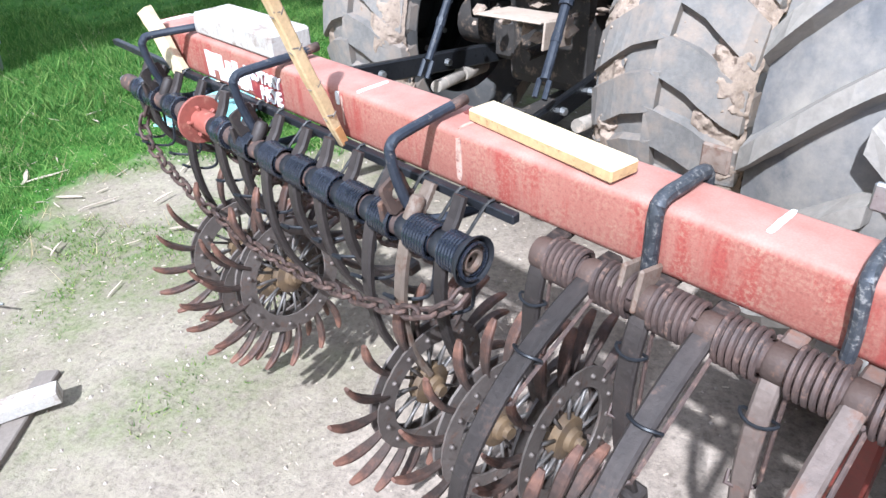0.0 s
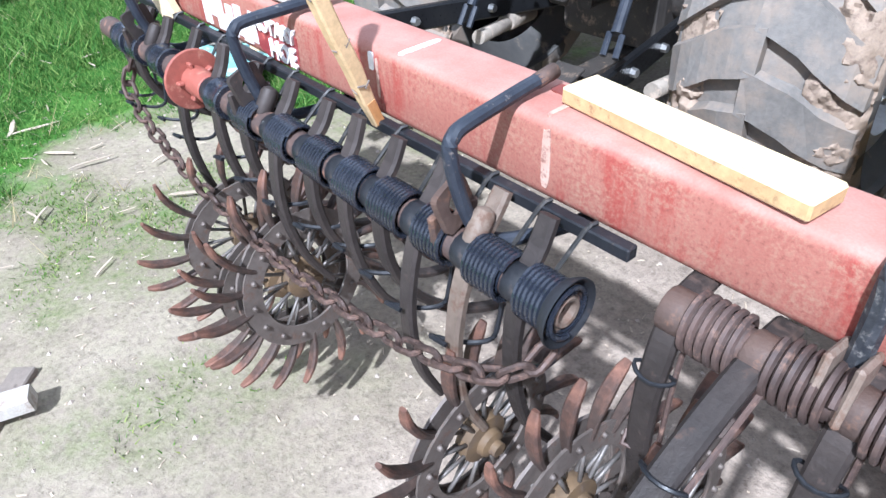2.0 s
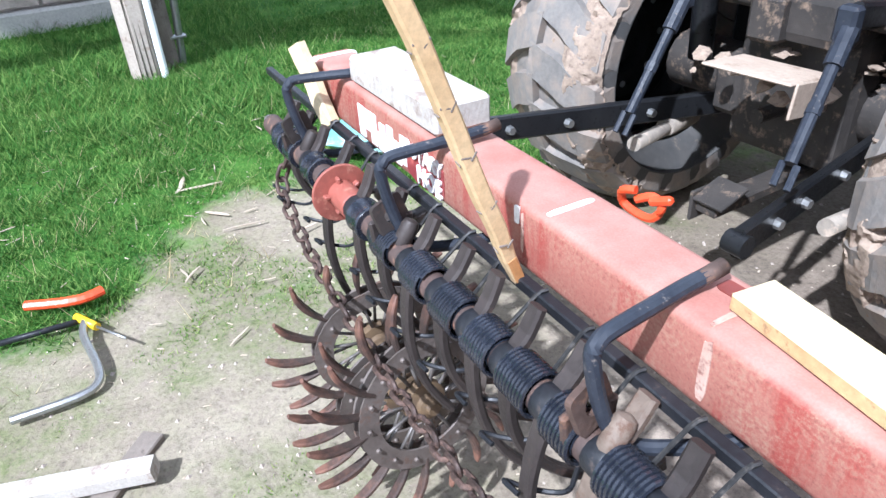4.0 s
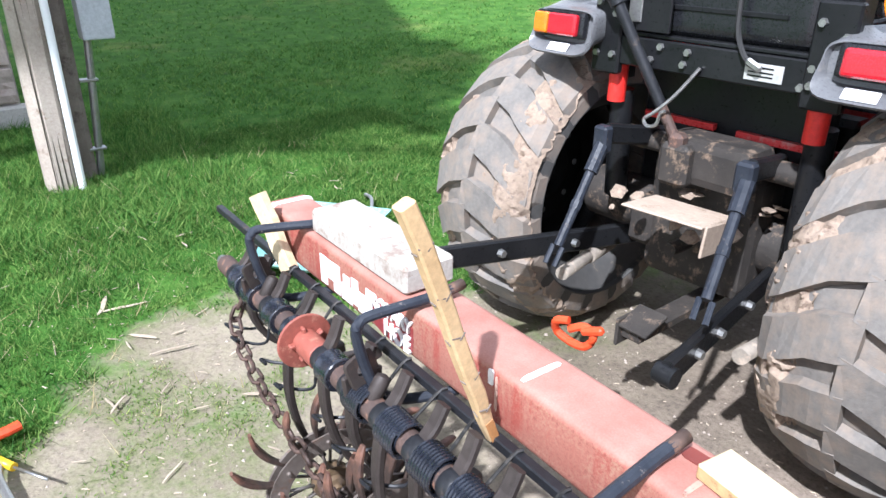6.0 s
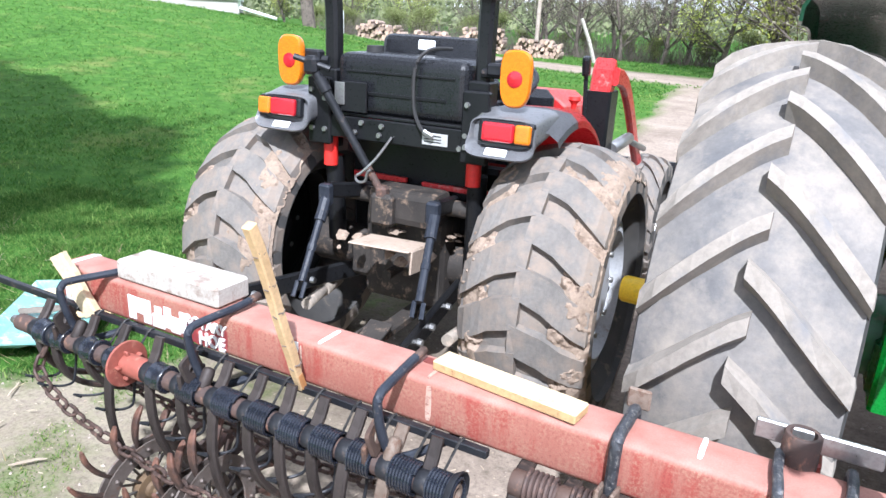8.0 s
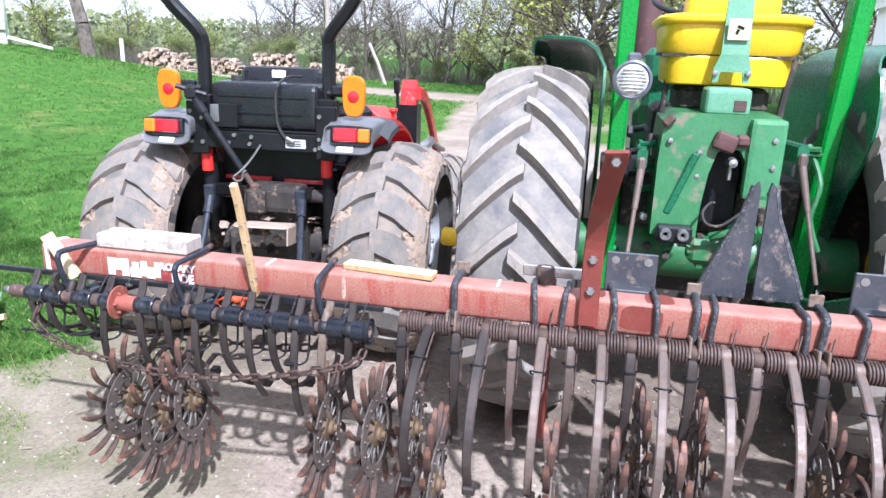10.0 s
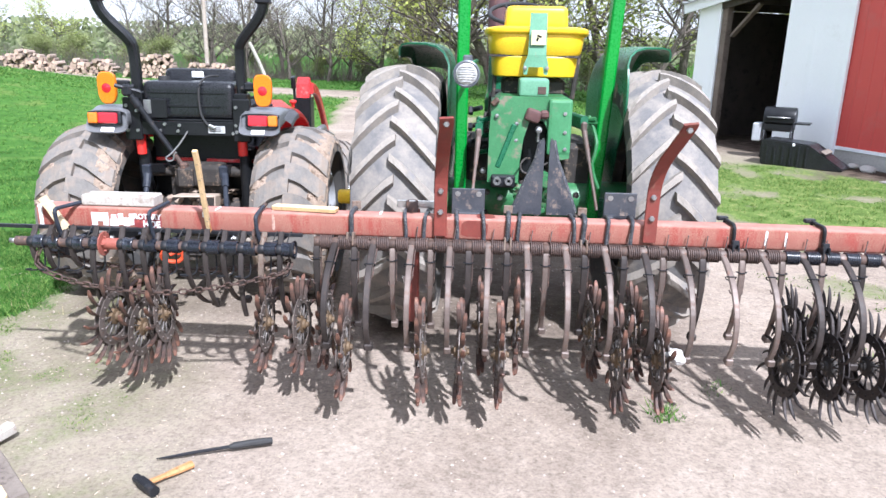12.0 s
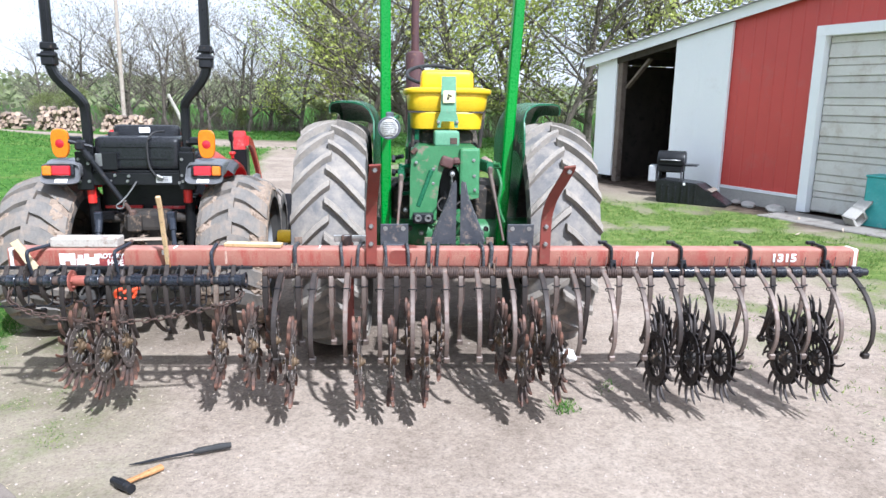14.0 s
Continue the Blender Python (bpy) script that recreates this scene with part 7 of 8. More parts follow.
# steering wheel and exhaust
b = bmesh.new()
ring = [(0.20 * math.cos(2 * math.pi * k / 28), 0.20 * math.sin(2 * math.pi * k / 28), 0) for k in range(28)]
sweep(b, ring, circle(0.014, 8), closed=True, up=Vector((0, 0, 1)))
for k in range(3):
    rod(b, (0, 0, -0.03), (0.2 * math.cos(2.09 * k), 0.2 * math.sin(2.09 * k), 0), 0.010, 6)
rod(b, (0, 0, -0.03), (0, 0.15, -0.5), 0.03, 8)
part("steering_wheel", b, RUBBER, green, "black steering wheel", pose(-0.06, 0.15, 1.86, 22, 0, 0))
b = bmesh.new()
box(b, -0.03, 0.62, 1.45, 0.44, 0.3, 0.36, bev=0.04)
part("dash", b, GREEN_DARK, green)
b = bmesh.new()
lathe(b, [(0.0, 0.0), (0.09, 0.0), (0.10, 0.03), (0.10, 0.72), (0.085, 0.76), (0.043, 0.78), (0.043, 1.75), (0.036, 1.75)], 20, Matrix.Translation((-0.155, 2.42, 1.40)) @ pose(0, 0, 0, 0, -90, 0))
part("exhaust_pipe", b, STACK, green, "brown rusty muffler and stack")


# ---- shed ----
SHED = pose(6.3, 11.4, 0, 0, 0, -66.5)
WALL_T = 0.10


def eave(s):
    return 2.42 + 0.165 * (min(s, 14.0 - s) + 0.3)


def wall_panel(name, s0, s1, z0, z1a, z1b, mat, label, ribs=0.0, y=0.0, thick=WALL_T):
    """A wall sheet between s0 and s1 along the shed's front, its top sloping from z1a to z1b; ribs: their spacing."""
    b = bmesh.new()
    n = max(1, int(round((s1 - s0) / ribs))) if ribs else 1
    f, k = [], []
    for i in range(n):
        for q, d in ((0.0, 0.0), (0.80, 0.0), (0.90, -0.006), (0.94, -0.006)) if ribs else ((0.0, 0.0),):
            f.append(((i + q) / n, d))
    f.append((1.0, 0.0))
    top, bot, tb, bb = [], [], [], []
    for q, d in f:
        s = s0 + (s1 - s0) * q
        z = z1a + (z1b - z1a) * q
        top.append(b.verts.new((s, y + d, z)))
        bot.append(b.verts.new((s, y + d, z0)))
        tb.append(b.verts.new((s, y + thick, z)))
        bb.append(b.verts.new((s, y + thick, z0)))
    for i in range(len(f) - 1):
        b.faces.new((bot[i], bot[i + 1], top[i + 1], top[i]))
        b.faces.new((bb[i + 1], bb[i], tb[i], tb[i + 1]))
        b.faces.new((top[i], top[i + 1], tb[i + 1], tb[i]))
        b.faces.new((bot[i + 1], bot[i], bb[i], bb[i + 1]))
    b.faces.new((bot[0], top[0], tb[0], bb[0]))
    b.faces.new((bot[-1], bb[-1], tb[-1], top[-1]))
    return part(name, b, mat, shed, label)


shed = thing("shed", SHED, "white and red metal shed with open bay and overhead door", "shed")
wall_panel("wall", -0.14, 0.45, 0.13, eave(-0.14), eave(0.45), WHITE_METAL, "white metal wall sheet", 0.60)
wall_panel("sliding_door", 2.13, 3.385, 0.12, eave(2.13) - 0.03, eave(3.385) - 0.03, WHITE_METAL, "white metal sliding door, pushed open", 0.63, -0.06, 0.05)
wall_panel("wall", 2.25, 4.90, 0.24, eave(2.25), eave(4.90), RED_METAL, "red ribbed metal wall", 0.22)
wall_panel("wall", 4.90, 8.30, 2.78, eave(4.90), eave(6.7), RED_METAL, "red ribbed metal wall over the door", 0.22, 0.002)
wall_panel("wall", 8.30, 14.2, 0.24, 3.4, eave(14.2), RED_METAL, "red ribbed metal wall", 0.22)
for s0, s1, z0, z1, label in ((4.93, 5.09, 0.03, 2.80, "white door jamb"), (8.11, 8.27, 0.03, 2.80, "white door jamb"), (4.93, 8.27, 2.66, 2.81, "white door head")):
    b = bmesh.new()
    box(b, (s0 + s1) / 2, 0.012 if z1 - z0 > 1 else 0.008, (z0 + z1) / 2, s1 - s0, 0.14, z1 - z0, bev=0.006)
    part("door_frame", b, WHITE_METAL, shed, label)
b = bmesh.new()
box(b, 6.6, 0.10, 1.36, 3.0, 0.03, 2.62)
door = part("overhead_door", b, DOOR_BEIGE, shed, "aged beige overhead door in horizontal panels")
zd = 0.06
row = 0
while zd < 2.64:
    hgt = (0.215, 0.095, 0.15, 0.11)[row % 4]
    b = bmesh.new()
    box(b, 6.6, 0.070 + 0.006 * (row % 2), zd + hgt / 2, 2.99, 0.035, hgt - 0.012, pose(0, 0, 0, -4.0 + rnd(-1.0, 1.0), 0, 0), 0.004)
    part("panel", b, DOOR_BEIGE, door)
    zd += hgt
    row += 1
b = bmesh.new()
box(b, 7.9, -0.02, 1.25, 0.03, 0.03, 0.16, bev=0.006)
part("handle", b, BLACK_STEEL, door)
b = bmesh.new()
box(b, 3.6, 0.06, 0.11, 2.64, 0.14, 0.26, bev=0.01)
part("foundation", b, CONCRETE, shed, "dark concrete footing")
b = bmesh.new()
box(b, 4.14, -0.012, 0.25, 1.52, 0.03, 0.05)
part("base_trim", b, WHITE_METAL, shed)
# fascia, roof, frame, inside
for s0, s1 in ((-0.45, 7.0), (14.45, 7.0)):
    b = bmesh.new()
    sweep(b, [(s0, -0.12, eave(min(max(s0, -0.45), 14.45)) + 0.06), (s1, -0.12, eave(s1) + 0.06)], rect(0.03, 0.17), up=Vector((0, 1, 0)), smooth=False)
    part("fascia", b, WHITE_METAL, shed, "white roof edge board")
    b = bmesh.new()
    va = [b.verts.new(v) for v in ((s0, -0.22, eave(s0) + 0.15), (s1, -0.22, eave(s1) + 0.15), (s1, 9.0, eave(s1) + 0.15), (s0, 9.0, eave(s0) + 0.15))]
    b.faces.new(va)
    bmesh.ops.solidify(b, geom=b.faces[:], thickness=0.05)
    part("roof", b, GALV, shed, "corrugated metal roof")
for k in range(40):
    s = -0.4 + k * 0.185
    b = bmesh.new()
    rod(b, (s, -0.24, eave(s) + 0.175), (s, 0.6, eave(s) + 0.175), 0.018, 6)
    part("roof_rib", b, GALV, shed)
b = bmesh.new()
box(b, 0.52, 0.10, 1.26, 0.14, 0.14, 2.50, bev=0.01)
part("door_post", b, BARN_WOOD, shed, "rough wooden door post")
b = bmesh.new()
box(b, 2.20, 0.14, 1.3, 0.14, 0.14, 2.66, bev=0.01)
part("door_post", b, BARN_WOOD, shed, "rough wooden door post")
b = bmesh.new()
sweep(b, [(0.62, 0.16, 1.95), (1.25, 0.16, 2.50)], rect(0.09, 0.05), up=Vector((0, 1, 0)), smooth=False)
part("brace", b, BARN_WOOD, shed)
# dark strip, and roof boards below, added to keep the bay's top shaded
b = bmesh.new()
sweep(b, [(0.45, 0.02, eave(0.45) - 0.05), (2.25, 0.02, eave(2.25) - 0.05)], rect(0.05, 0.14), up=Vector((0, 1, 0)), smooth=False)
part("bay_header", b, BAY_WOOD, shed, "dark header strip added to shade the bay top")
b = bmesh.new()
sweep(b, [(2.08, -0.10, eave(2.08) + 0.0), (3.42, -0.10, eave(3.42) + 0.0)], rect(0.05, 0.06), up=Vector((0, 1, 0)), smooth=False)
part("door_track", b, BLACK_STEEL, shed, "black sliding door track")
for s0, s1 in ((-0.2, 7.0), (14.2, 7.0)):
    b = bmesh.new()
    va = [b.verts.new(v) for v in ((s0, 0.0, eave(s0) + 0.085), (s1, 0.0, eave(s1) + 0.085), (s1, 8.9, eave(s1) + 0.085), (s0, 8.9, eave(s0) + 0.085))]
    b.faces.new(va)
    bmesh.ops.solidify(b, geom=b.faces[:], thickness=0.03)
    part("roof_boards", b, BAY_WOOD, shed, "dark roof boards added to shade the bay")
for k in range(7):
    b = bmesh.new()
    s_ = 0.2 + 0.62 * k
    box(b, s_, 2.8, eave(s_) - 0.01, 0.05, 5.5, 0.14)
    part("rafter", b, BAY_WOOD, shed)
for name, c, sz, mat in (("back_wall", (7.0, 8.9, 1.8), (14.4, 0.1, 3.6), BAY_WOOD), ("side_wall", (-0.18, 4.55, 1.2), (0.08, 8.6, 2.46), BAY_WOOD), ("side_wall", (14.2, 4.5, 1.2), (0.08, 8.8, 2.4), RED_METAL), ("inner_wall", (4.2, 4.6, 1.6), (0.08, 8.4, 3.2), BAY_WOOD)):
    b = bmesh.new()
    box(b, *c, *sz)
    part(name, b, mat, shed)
b = bmesh.new()
for z in (0.55, 0.95, 1.45):
    box(b, 2.2, 5.1, z, 3.6, 0.5, 0.05)
for k in range(14):
    box(b, 0.5 + 0.26 * k, 4.9, 0.75, 0.05, 0.04, 0.8)
part("rack", b, GREY_WOOD, shed, "slatted rack inside the bay")
for k in range(10):
    b = bmesh.new()
    box(b, 0.5 + 0.35 * k, 5.1, 1.12, rnd(0.12, 0.26), 0.3, rnd(0.2, 0.34), bev=0.02)
    part("stored_box", b, (BARN_WOOD, GREASY, BAY_WOOD)[k % 3], shed)

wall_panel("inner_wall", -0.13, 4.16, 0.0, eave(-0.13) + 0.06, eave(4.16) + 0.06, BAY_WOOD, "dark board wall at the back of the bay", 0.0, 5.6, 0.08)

# things before the shed
grill = thing("grill", pose(6.84, 8.55, 0, 0, 0, -30) @ Matrix.Scale(0.85, 4), "black gas grill with side shelf before the shed", "grill")
b = bmesh.new()
lathe(b, [(0.0, -0.27), (0.19, -0.27), (0.20, -0.25), (0.20, 0.25), (0.19, 0.27), (0.0, 0.27)], 20, pose(0, 0, 0.78), (0.0, math.pi))
box(b, 0, 0, 0.74, 0.54, 0.40, 0.10, bev=0.02)
part("lid", b, BLACK_PAINT, grill)
b = bmesh.new()
box(b, 0, 0, 0.62, 0.52, 0.36, 0.16, bev=0.03)
part("firebox", b, BLACK_PAINT, grill)
for sx, sy in ((-0.24, -0.16), (0.24, -0.16), (-0.24, 0.16), (0.24, 0.16)):
    b = bmesh.new()
    rod(b, (sx, sy, 0.03), (sx * 0.95, sy, 0.60), 0.016, 8)
    part("leg", b, BLACK_STEEL, grill)
b = bmesh.new()
box(b, 0.40, 0, 0.70, 0.26, 0.34, 0.03, bev=0.008)
part("side_shelf", b, BLACK_PLASTIC, grill)
b = bmesh.new()
box(b, -0.36, 0, 0.50, 0.16, 0.30, 0.34, bev=0.02)
part("tank_cover", b, surface("grey_cover", (0.45, 0.46, 0.48), (0.38, 0.39, 0.41), None, rough=0.6), grill)
b = bmesh.new()
rod(b, (-0.2, -0.22, 0.80), (0.2, -0.22, 0.80), 0.012, 8)
part("handle", b, ZINC, grill)

b = bmesh.new()
box(b, 0, 0, 0.0, 3.4, 0.8, 0.05, bev=0.015)
solid("apron", b, OLD_CONCRETE, "dirty grey concrete apron before the overhead door", "paving", SHED @ pose(6.6, -0.5, 0), kind="structure")
for x, y, r in ((4.2, -0.25, 0.11), (4.75, -0.28, 0.14), (3.9, -0.2, 0.08)):
    b = bmesh.new()
    bmesh.ops.create_icosphere(b, subdivisions=3, radius=r)
    for v in b.verts:
        v.co *= 1.0 + 0.3 * noise.noise(v.co * 9)
        v.co.z *= 0.55
    solid("stone", b, CONCRETE, "rounded grey field stone at the shed's foot", "stone", SHED @ pose(x, y, 0.04))
crate = thing("plastic_crate", pose(6.90, 7.86, 0, 0, 0, -38) @ Matrix.Scale(0.86, 4), "black plastic truck box with sloped end, on the grass", "storage box")
b = bmesh.new()
prof = [(-0.55, 0.0), (0.75, 0.0), (0.80, 0.05), (0.30, 0.34), (0.22, 0.42), (-0.52, 0.46), (-0.58, 0.42)]
fa, fb = [b.verts.new((x, -0.28, z)) for x, z in prof], [b.verts.new((x, 0.28, z)) for x, z in prof]
b.faces.new(fa)
b.faces.new(fb[::-1])
for j in range(7):
    b.faces.new((fa[j], fa[(j + 1) % 7], fb[(j + 1) % 7], fb[j]))
bmesh.ops.bevel(b, geom=b.edges[:], offset=0.02, segments=2, affect="EDGES")
part("shell", b, BLACK_PLASTIC, crate)
for k in range(6):
    b = bmesh.new()
    box(b, -0.45 + 0.13 * k, -0.288, 0.2, 0.03, 0.02, 0.34, bev=0.006)
    part("rib", b, BLACK_PLASTIC, crate)
for k in range(4):
    b = bmesh.new()
    box(b, 0.45 + 0.02 * k, 0.0, 0.30 - 0.075 * k, 0.10, 0.5, 0.02, pose(0, 0, 0, 0, 30, 0), 0.004)
    part("slat", b, OLD_PLANK, crate)
b = bmesh.new()
box(b, -0.02, -0.296, 0.40, 0.04, 0.014, 0.05, bev=0.004)
part("latch", b, WHITE_METAL, crate)

b = bmesh.new()
box(b, 0, 0, 0.36, 0.42, 0.5, 0.70, bev=0.02)
box(b, 0, 0, 0.715, 0.44, 0.52, 0.03, bev=0.008)
solid("storage_bin", b, TEAL, "teal plastic bin beside the overhead door", "bin", pose(8.78, 5.58, 0, 0, 0, -60))
b = bmesh.new()
for sx in (-0.183, 0.0, 0.183):
    box(b, sx, 0, 0, 0.034, 0.19, 0.19, bev=0.003)
for sz in (-0.079, 0.079):
    box(b, 0, 0, sz, 0.40, 0.19, 0.032, bev=0.003)
solid("cinder_block", b, CONCRETE, "pale concrete block tipped against the bin", "concrete block", pose(8.42, 5.62, 0.20, 12, -42, 8))

# ---- house and stone building ----
HZ = mound(-14.8, 15.7)
house = thing("house", pose(-14.8, 15.7, HZ - 0.1, 0, 0, 223.5), "white-sided house on the rise beyond the lawn", "house")
b = bmesh.new()
box(b, 5.0, -4.0, 0.25, 10.0, 8.0, 0.5)
part("foundation", b, CONCRETE, house)
b = bmesh.new()
box(b, 5.0, -4.0, 3.0, 10.1, 8.1, 5.0)
part("wall", b, SIDING, house, "white siding wall")
for k in range(22):
    b = bmesh.new()
    box(b, 5.0, 0.06, 0.62 + 0.2 * k, 10.1, 0.03, 0.188, pose(0, 0, 0, 3, 0, 0))
    part("clapboard", b, SIDING, house)
b = bmesh.new()
va = [b.verts.new(v) for v in ((-0.4, 0.5, 5.4), (10.4, 0.5, 5.4), (10.4, -8.5, 5.4), (-0.4, -8.5, 5.4), (-0.4, -4, 8.0), (10.4, -4, 8.0))]
for q in ((0, 1, 5, 4), (2, 3, 4, 5), (0, 4, 3), (1, 2, 5), (0, 3, 2, 1)):
    b.faces.new([va[j] for j in q])
part("roof", b, GALV, house)
for x, z, w, h in ((3.8, 2.55, 0.95, 1.1), (7.6, 2.55, 0.95, 1.1), (3.6, 0.30, 0.75, 0.30)):
    b = bmesh.new()
    box(b, x, 0.09, z, w + 0.16, 0.07, h + 0.14)
    wf = part("window", b, WHITE_METAL, house)
    for sx in (-1, 1):
        b = bmesh.new()
        box(b, x + sx * w / 4, 0.125, z, w / 2 - 0.04, 0.012, h - 0.06)
        part("pane", b, GLASS, wf)
b = bmesh.new()
rod(b, (-0.02, 0.14, 0.3), (-0.02, 0.14, 5.3), 0.045, 8)
rod(b, (-0.02, 0.14, 0.3), (-1.1, 0.5, 0.02), 0.05, 8)
part("downspout", b, WHITE_METAL, house, "white downspout with its foot on the lawn")

stone = thing("stone_building", pose(-4.62, -0.03, 0), "small building of brownish stone blocks with pale joints", "building")
b = bmesh.new()
box(b, -1.4, -2.4, 1.20, 2.8, 4.8, 2.5)
part("wall", b, MORTAR, stone, "pale mortar wall")
# unseen upper storey, added to throw shade on the lawn and block sky
b = bmesh.new()
box(b, -1.4, -2.4, 4.45, 2.84, 4.84, 4.0)
part("upper_wall", b, BARN_WOOD, stone, "unseen board wall added above the stone for shade")
b = bmesh.new()
box(b, 0.03, -2.35, 0.12, 0.10, 4.8, 0.26, bev=0.02)
part("plinth", b, CONCRETE, stone, "pale concrete plinth")
b = bmesh.new()
va = [b.verts.new(v) for v in ((0.3, 0.3, 6.45), (0.3, -5.1, 6.45), (-3.1, -5.1, 6.45), (-3.1, 0.3, 6.45), (-1.4, 0.3, 7.8), (-1.4, -5.1, 7.8))]
for q in ((0, 1, 5, 4), (2, 3, 4, 5), (0, 4, 3), (1, 2, 5), (0, 3, 2, 1)):
    b.faces.new([va[j] for j in q])
part("roof", b, GALV, stone)
z = 0.26
row = 0
while z < 2.3:
    h = (0.27, 0.30, 0.25)[row % 3]
    y = 0.0
    while y > -4.7:
        w = rnd(0.40, 0.70)
        b = bmesh.new()
        box(b, 0.012, y - w / 2, z + h / 2, 0.07, w - 0.026, h - 0.024, bev=0.010, seg=2)
        bmesh.ops.subdivide_edges(b, edges=b.edges[:], cuts=4, use_grid_fill=True)
        for v in b.verts:
            v.co.x += 0.020 * wobble(v.co.y, v.co.z, 11.0, row + 2) + 0.012 * wobble(v.co.y, v.co.z, 27.0, row + 5) if v.co.x > 0.03 else 0.0
        part("stone", b, STONE, stone)
        y -= w
    z += h
    row += 1

post = thing("meter_post", pose(-2.98, -0.05, 0.03), "weathered grey wooden post carrying conduits and a meter box", "post")
b = bmesh.new()
sweep(b, [(0, 0, -0.05), (0.0, 0.0, 0.6), (-0.02, 0.01, 1.4), (-0.05, 0.015, 2.7)], soft_rect(0.20, 0.19, 0.06), smooth=False)
part("timber", b, POST_WOOD, post)
for k in range(5):
    b = bmesh.new()
    rod(b, (0.102, -0.05 + 0.028 * k, 0.05), (0.096 - 0.03, -0.05 + 0.028 * k, 2.3), 0.0035, 5)
    part("crack", b, OLD_PLANK, post)
b = bmesh.new()
rod(b, (0.115, 0.075, 0.0), (0.095, 0.09, 2.7), 0.021, 12)
part("conduit", b, WHITE_METAL, post, "white plastic conduit")
b = bmesh.new()
rod(b, (-0.08, 0.21, -0.02), (-0.07, 0.285, 0.86), 0.022, 12)
part("conduit", b, ZINC, post, "grey conduit")
for z in (0.22, 0.62):
    b = bmesh.new()
    box(b, -0.075, 0.205 + 0.07 * z, z, 0.06, 0.10, 0.016, bev=0.004)
    part("strap", b, ZINC, post)
b = bmesh.new()
sweep(b, [(-0.10, 0.12, 0.0), (-0.13, 0.14, 2.5)], soft_rect(0.13, 0.15, 0.03), smooth=False)
part("second_timber", b, OLD_PLANK, post, "dark timber behind the post")
b = bmesh.new()
box(b, -0.06, 0.335, 1.105, 0.14, 0.17, 0.52, bev=0.012, seg=2)
part("meter_box", b, surface("grey_meter_box", (0.50, 0.53, 0.56), (0.44, 0.47, 0.50), None, rough=0.4), post, "pale grey meter box")

# ---- log piles, poles ----
def log_mesh(k):
    b = bmesh.new()
    r_ = random.Random(40 + k)
    n = 9
    cut = r_.choice((0, 0, 1))
    sec = []
    for j in range(n):
        a = 2 * math.pi * j / n
        rr = 0.085 * r_.uniform(0.82, 1.12)
        u, v = rr * math.cos(a), rr * math.sin(a)
        sec.append((u, min(v, 0.02) if cut else v))
    sweep(b, [(0, -0.21, 0), (0, 0.21, 0)], sec, smooth=False)
    me = mesh_of("log", b, LOG_BARK)
    me.materials.append(LOG_END)
    for f in me.polygons:
        if len(f.vertices) > 4:
            f.material_index = 1
    return me


LOGS = [log_mesh(k) for k in range(7)]


def log_pile(x0, x1, y, high, turn=0.0, label="long stack of split firewood beside the drive"):
    zg = mound((x0 + x1) / 2, y)
    p = thing("log_pile", pose((x0 + x1) / 2, y, zg, 0, 0, turn), label, "firewood pile", "firewood piles")
    w = x1 - x0
    row, z = 0, 0.07
    while z < high:
        half = w / 2 - 0.05 - 0.25 * (z / high) ** 2
        x = -half + 0.08 * (row % 2)
        while x < half:
            if z < high * rnd(0.72, 1.1):
                part("log", LOGS[random.randrange(7)], None, p, "", pose(x + rnd(-0.02, 0.02), rnd(-0.12, 0.12), z + rnd(-0.015, 0.015), rnd(-8, 8), rnd(0, 360), rnd(-14, 14)) @ Matrix.Scale(rnd(0.8, 1.3), 4))
            x += 0.175
        z += 0.145
        row += 1
    return p


for x0, x1, h in ((-18.6, -16.0, 0.95), (-15.8, -13.6, 0.72), (-13.2, -10.9, 1.05), (-10.6, -8.4, 0.75)):
    log_pile(x0, x1, 27.2, h)
log_pile(3.0, 4.3, 12.8, 0.42, 15, "low heap of split firewood behind the green tractor")
log_pile(-1.6, 0.4, 24.0, 0.5, 10, "low heap of split firewood in the grass")


def pole(name, x, y, z0, top, r0, r1, mat, label, cat):
    b = bmesh.new()
    sweep(b, [(x, y, z0 - 0.2), (Vector((x, y, z0)) + Vector(top)) / 2 + Vector((x, y, z0)) / 2, Vector((x, y, z0)) + Vector(top)], circle(1.0, 10), scales=[r0, (r0 + r1) / 2, r1])
    return solid(name, b, mat, label, cat)


pole("utility_pole", -10.1, 28.4, 0.0, (0.05, 0, 9.5), 0.095, 0.07, POST_WOOD, "pale wooden utility pole behind the firewood", "pole")
pole("leaning_post", -6.95, 27.0, 0.1, (-0.75, 0, 1.6), 0.08, 0.07, GREY_WOOD, "grey wooden post leaning in the grass", "post")
pole("fence_post", -19.1, 26.6, 0.2, (0, 0, 1.35), 0.09, 0.08, WHITE_METAL, "white painted fence post in grass", "post")


# ---- trees ----
def tube_py(V, F, p0, p1, r0, r1, n=5):
    d = (p1 - p0)
    if d.length < 1e-5:
        return
    d.normalize()
    u = d.orthogonal().normalized()
    w = d.cross(u)
    base = len(V)
    for p, r in ((p0, r0), (p1, r1)):
        for j in range(n):
            a = 2 * math.pi * j / n
            V.append(p + u * (r * math.cos(a)) + w * (r * math.sin(a)))
    for j in range(n):
        F.append((base + j, base + (j + 1) % n, base + n + (j + 1) % n, base + n + j))


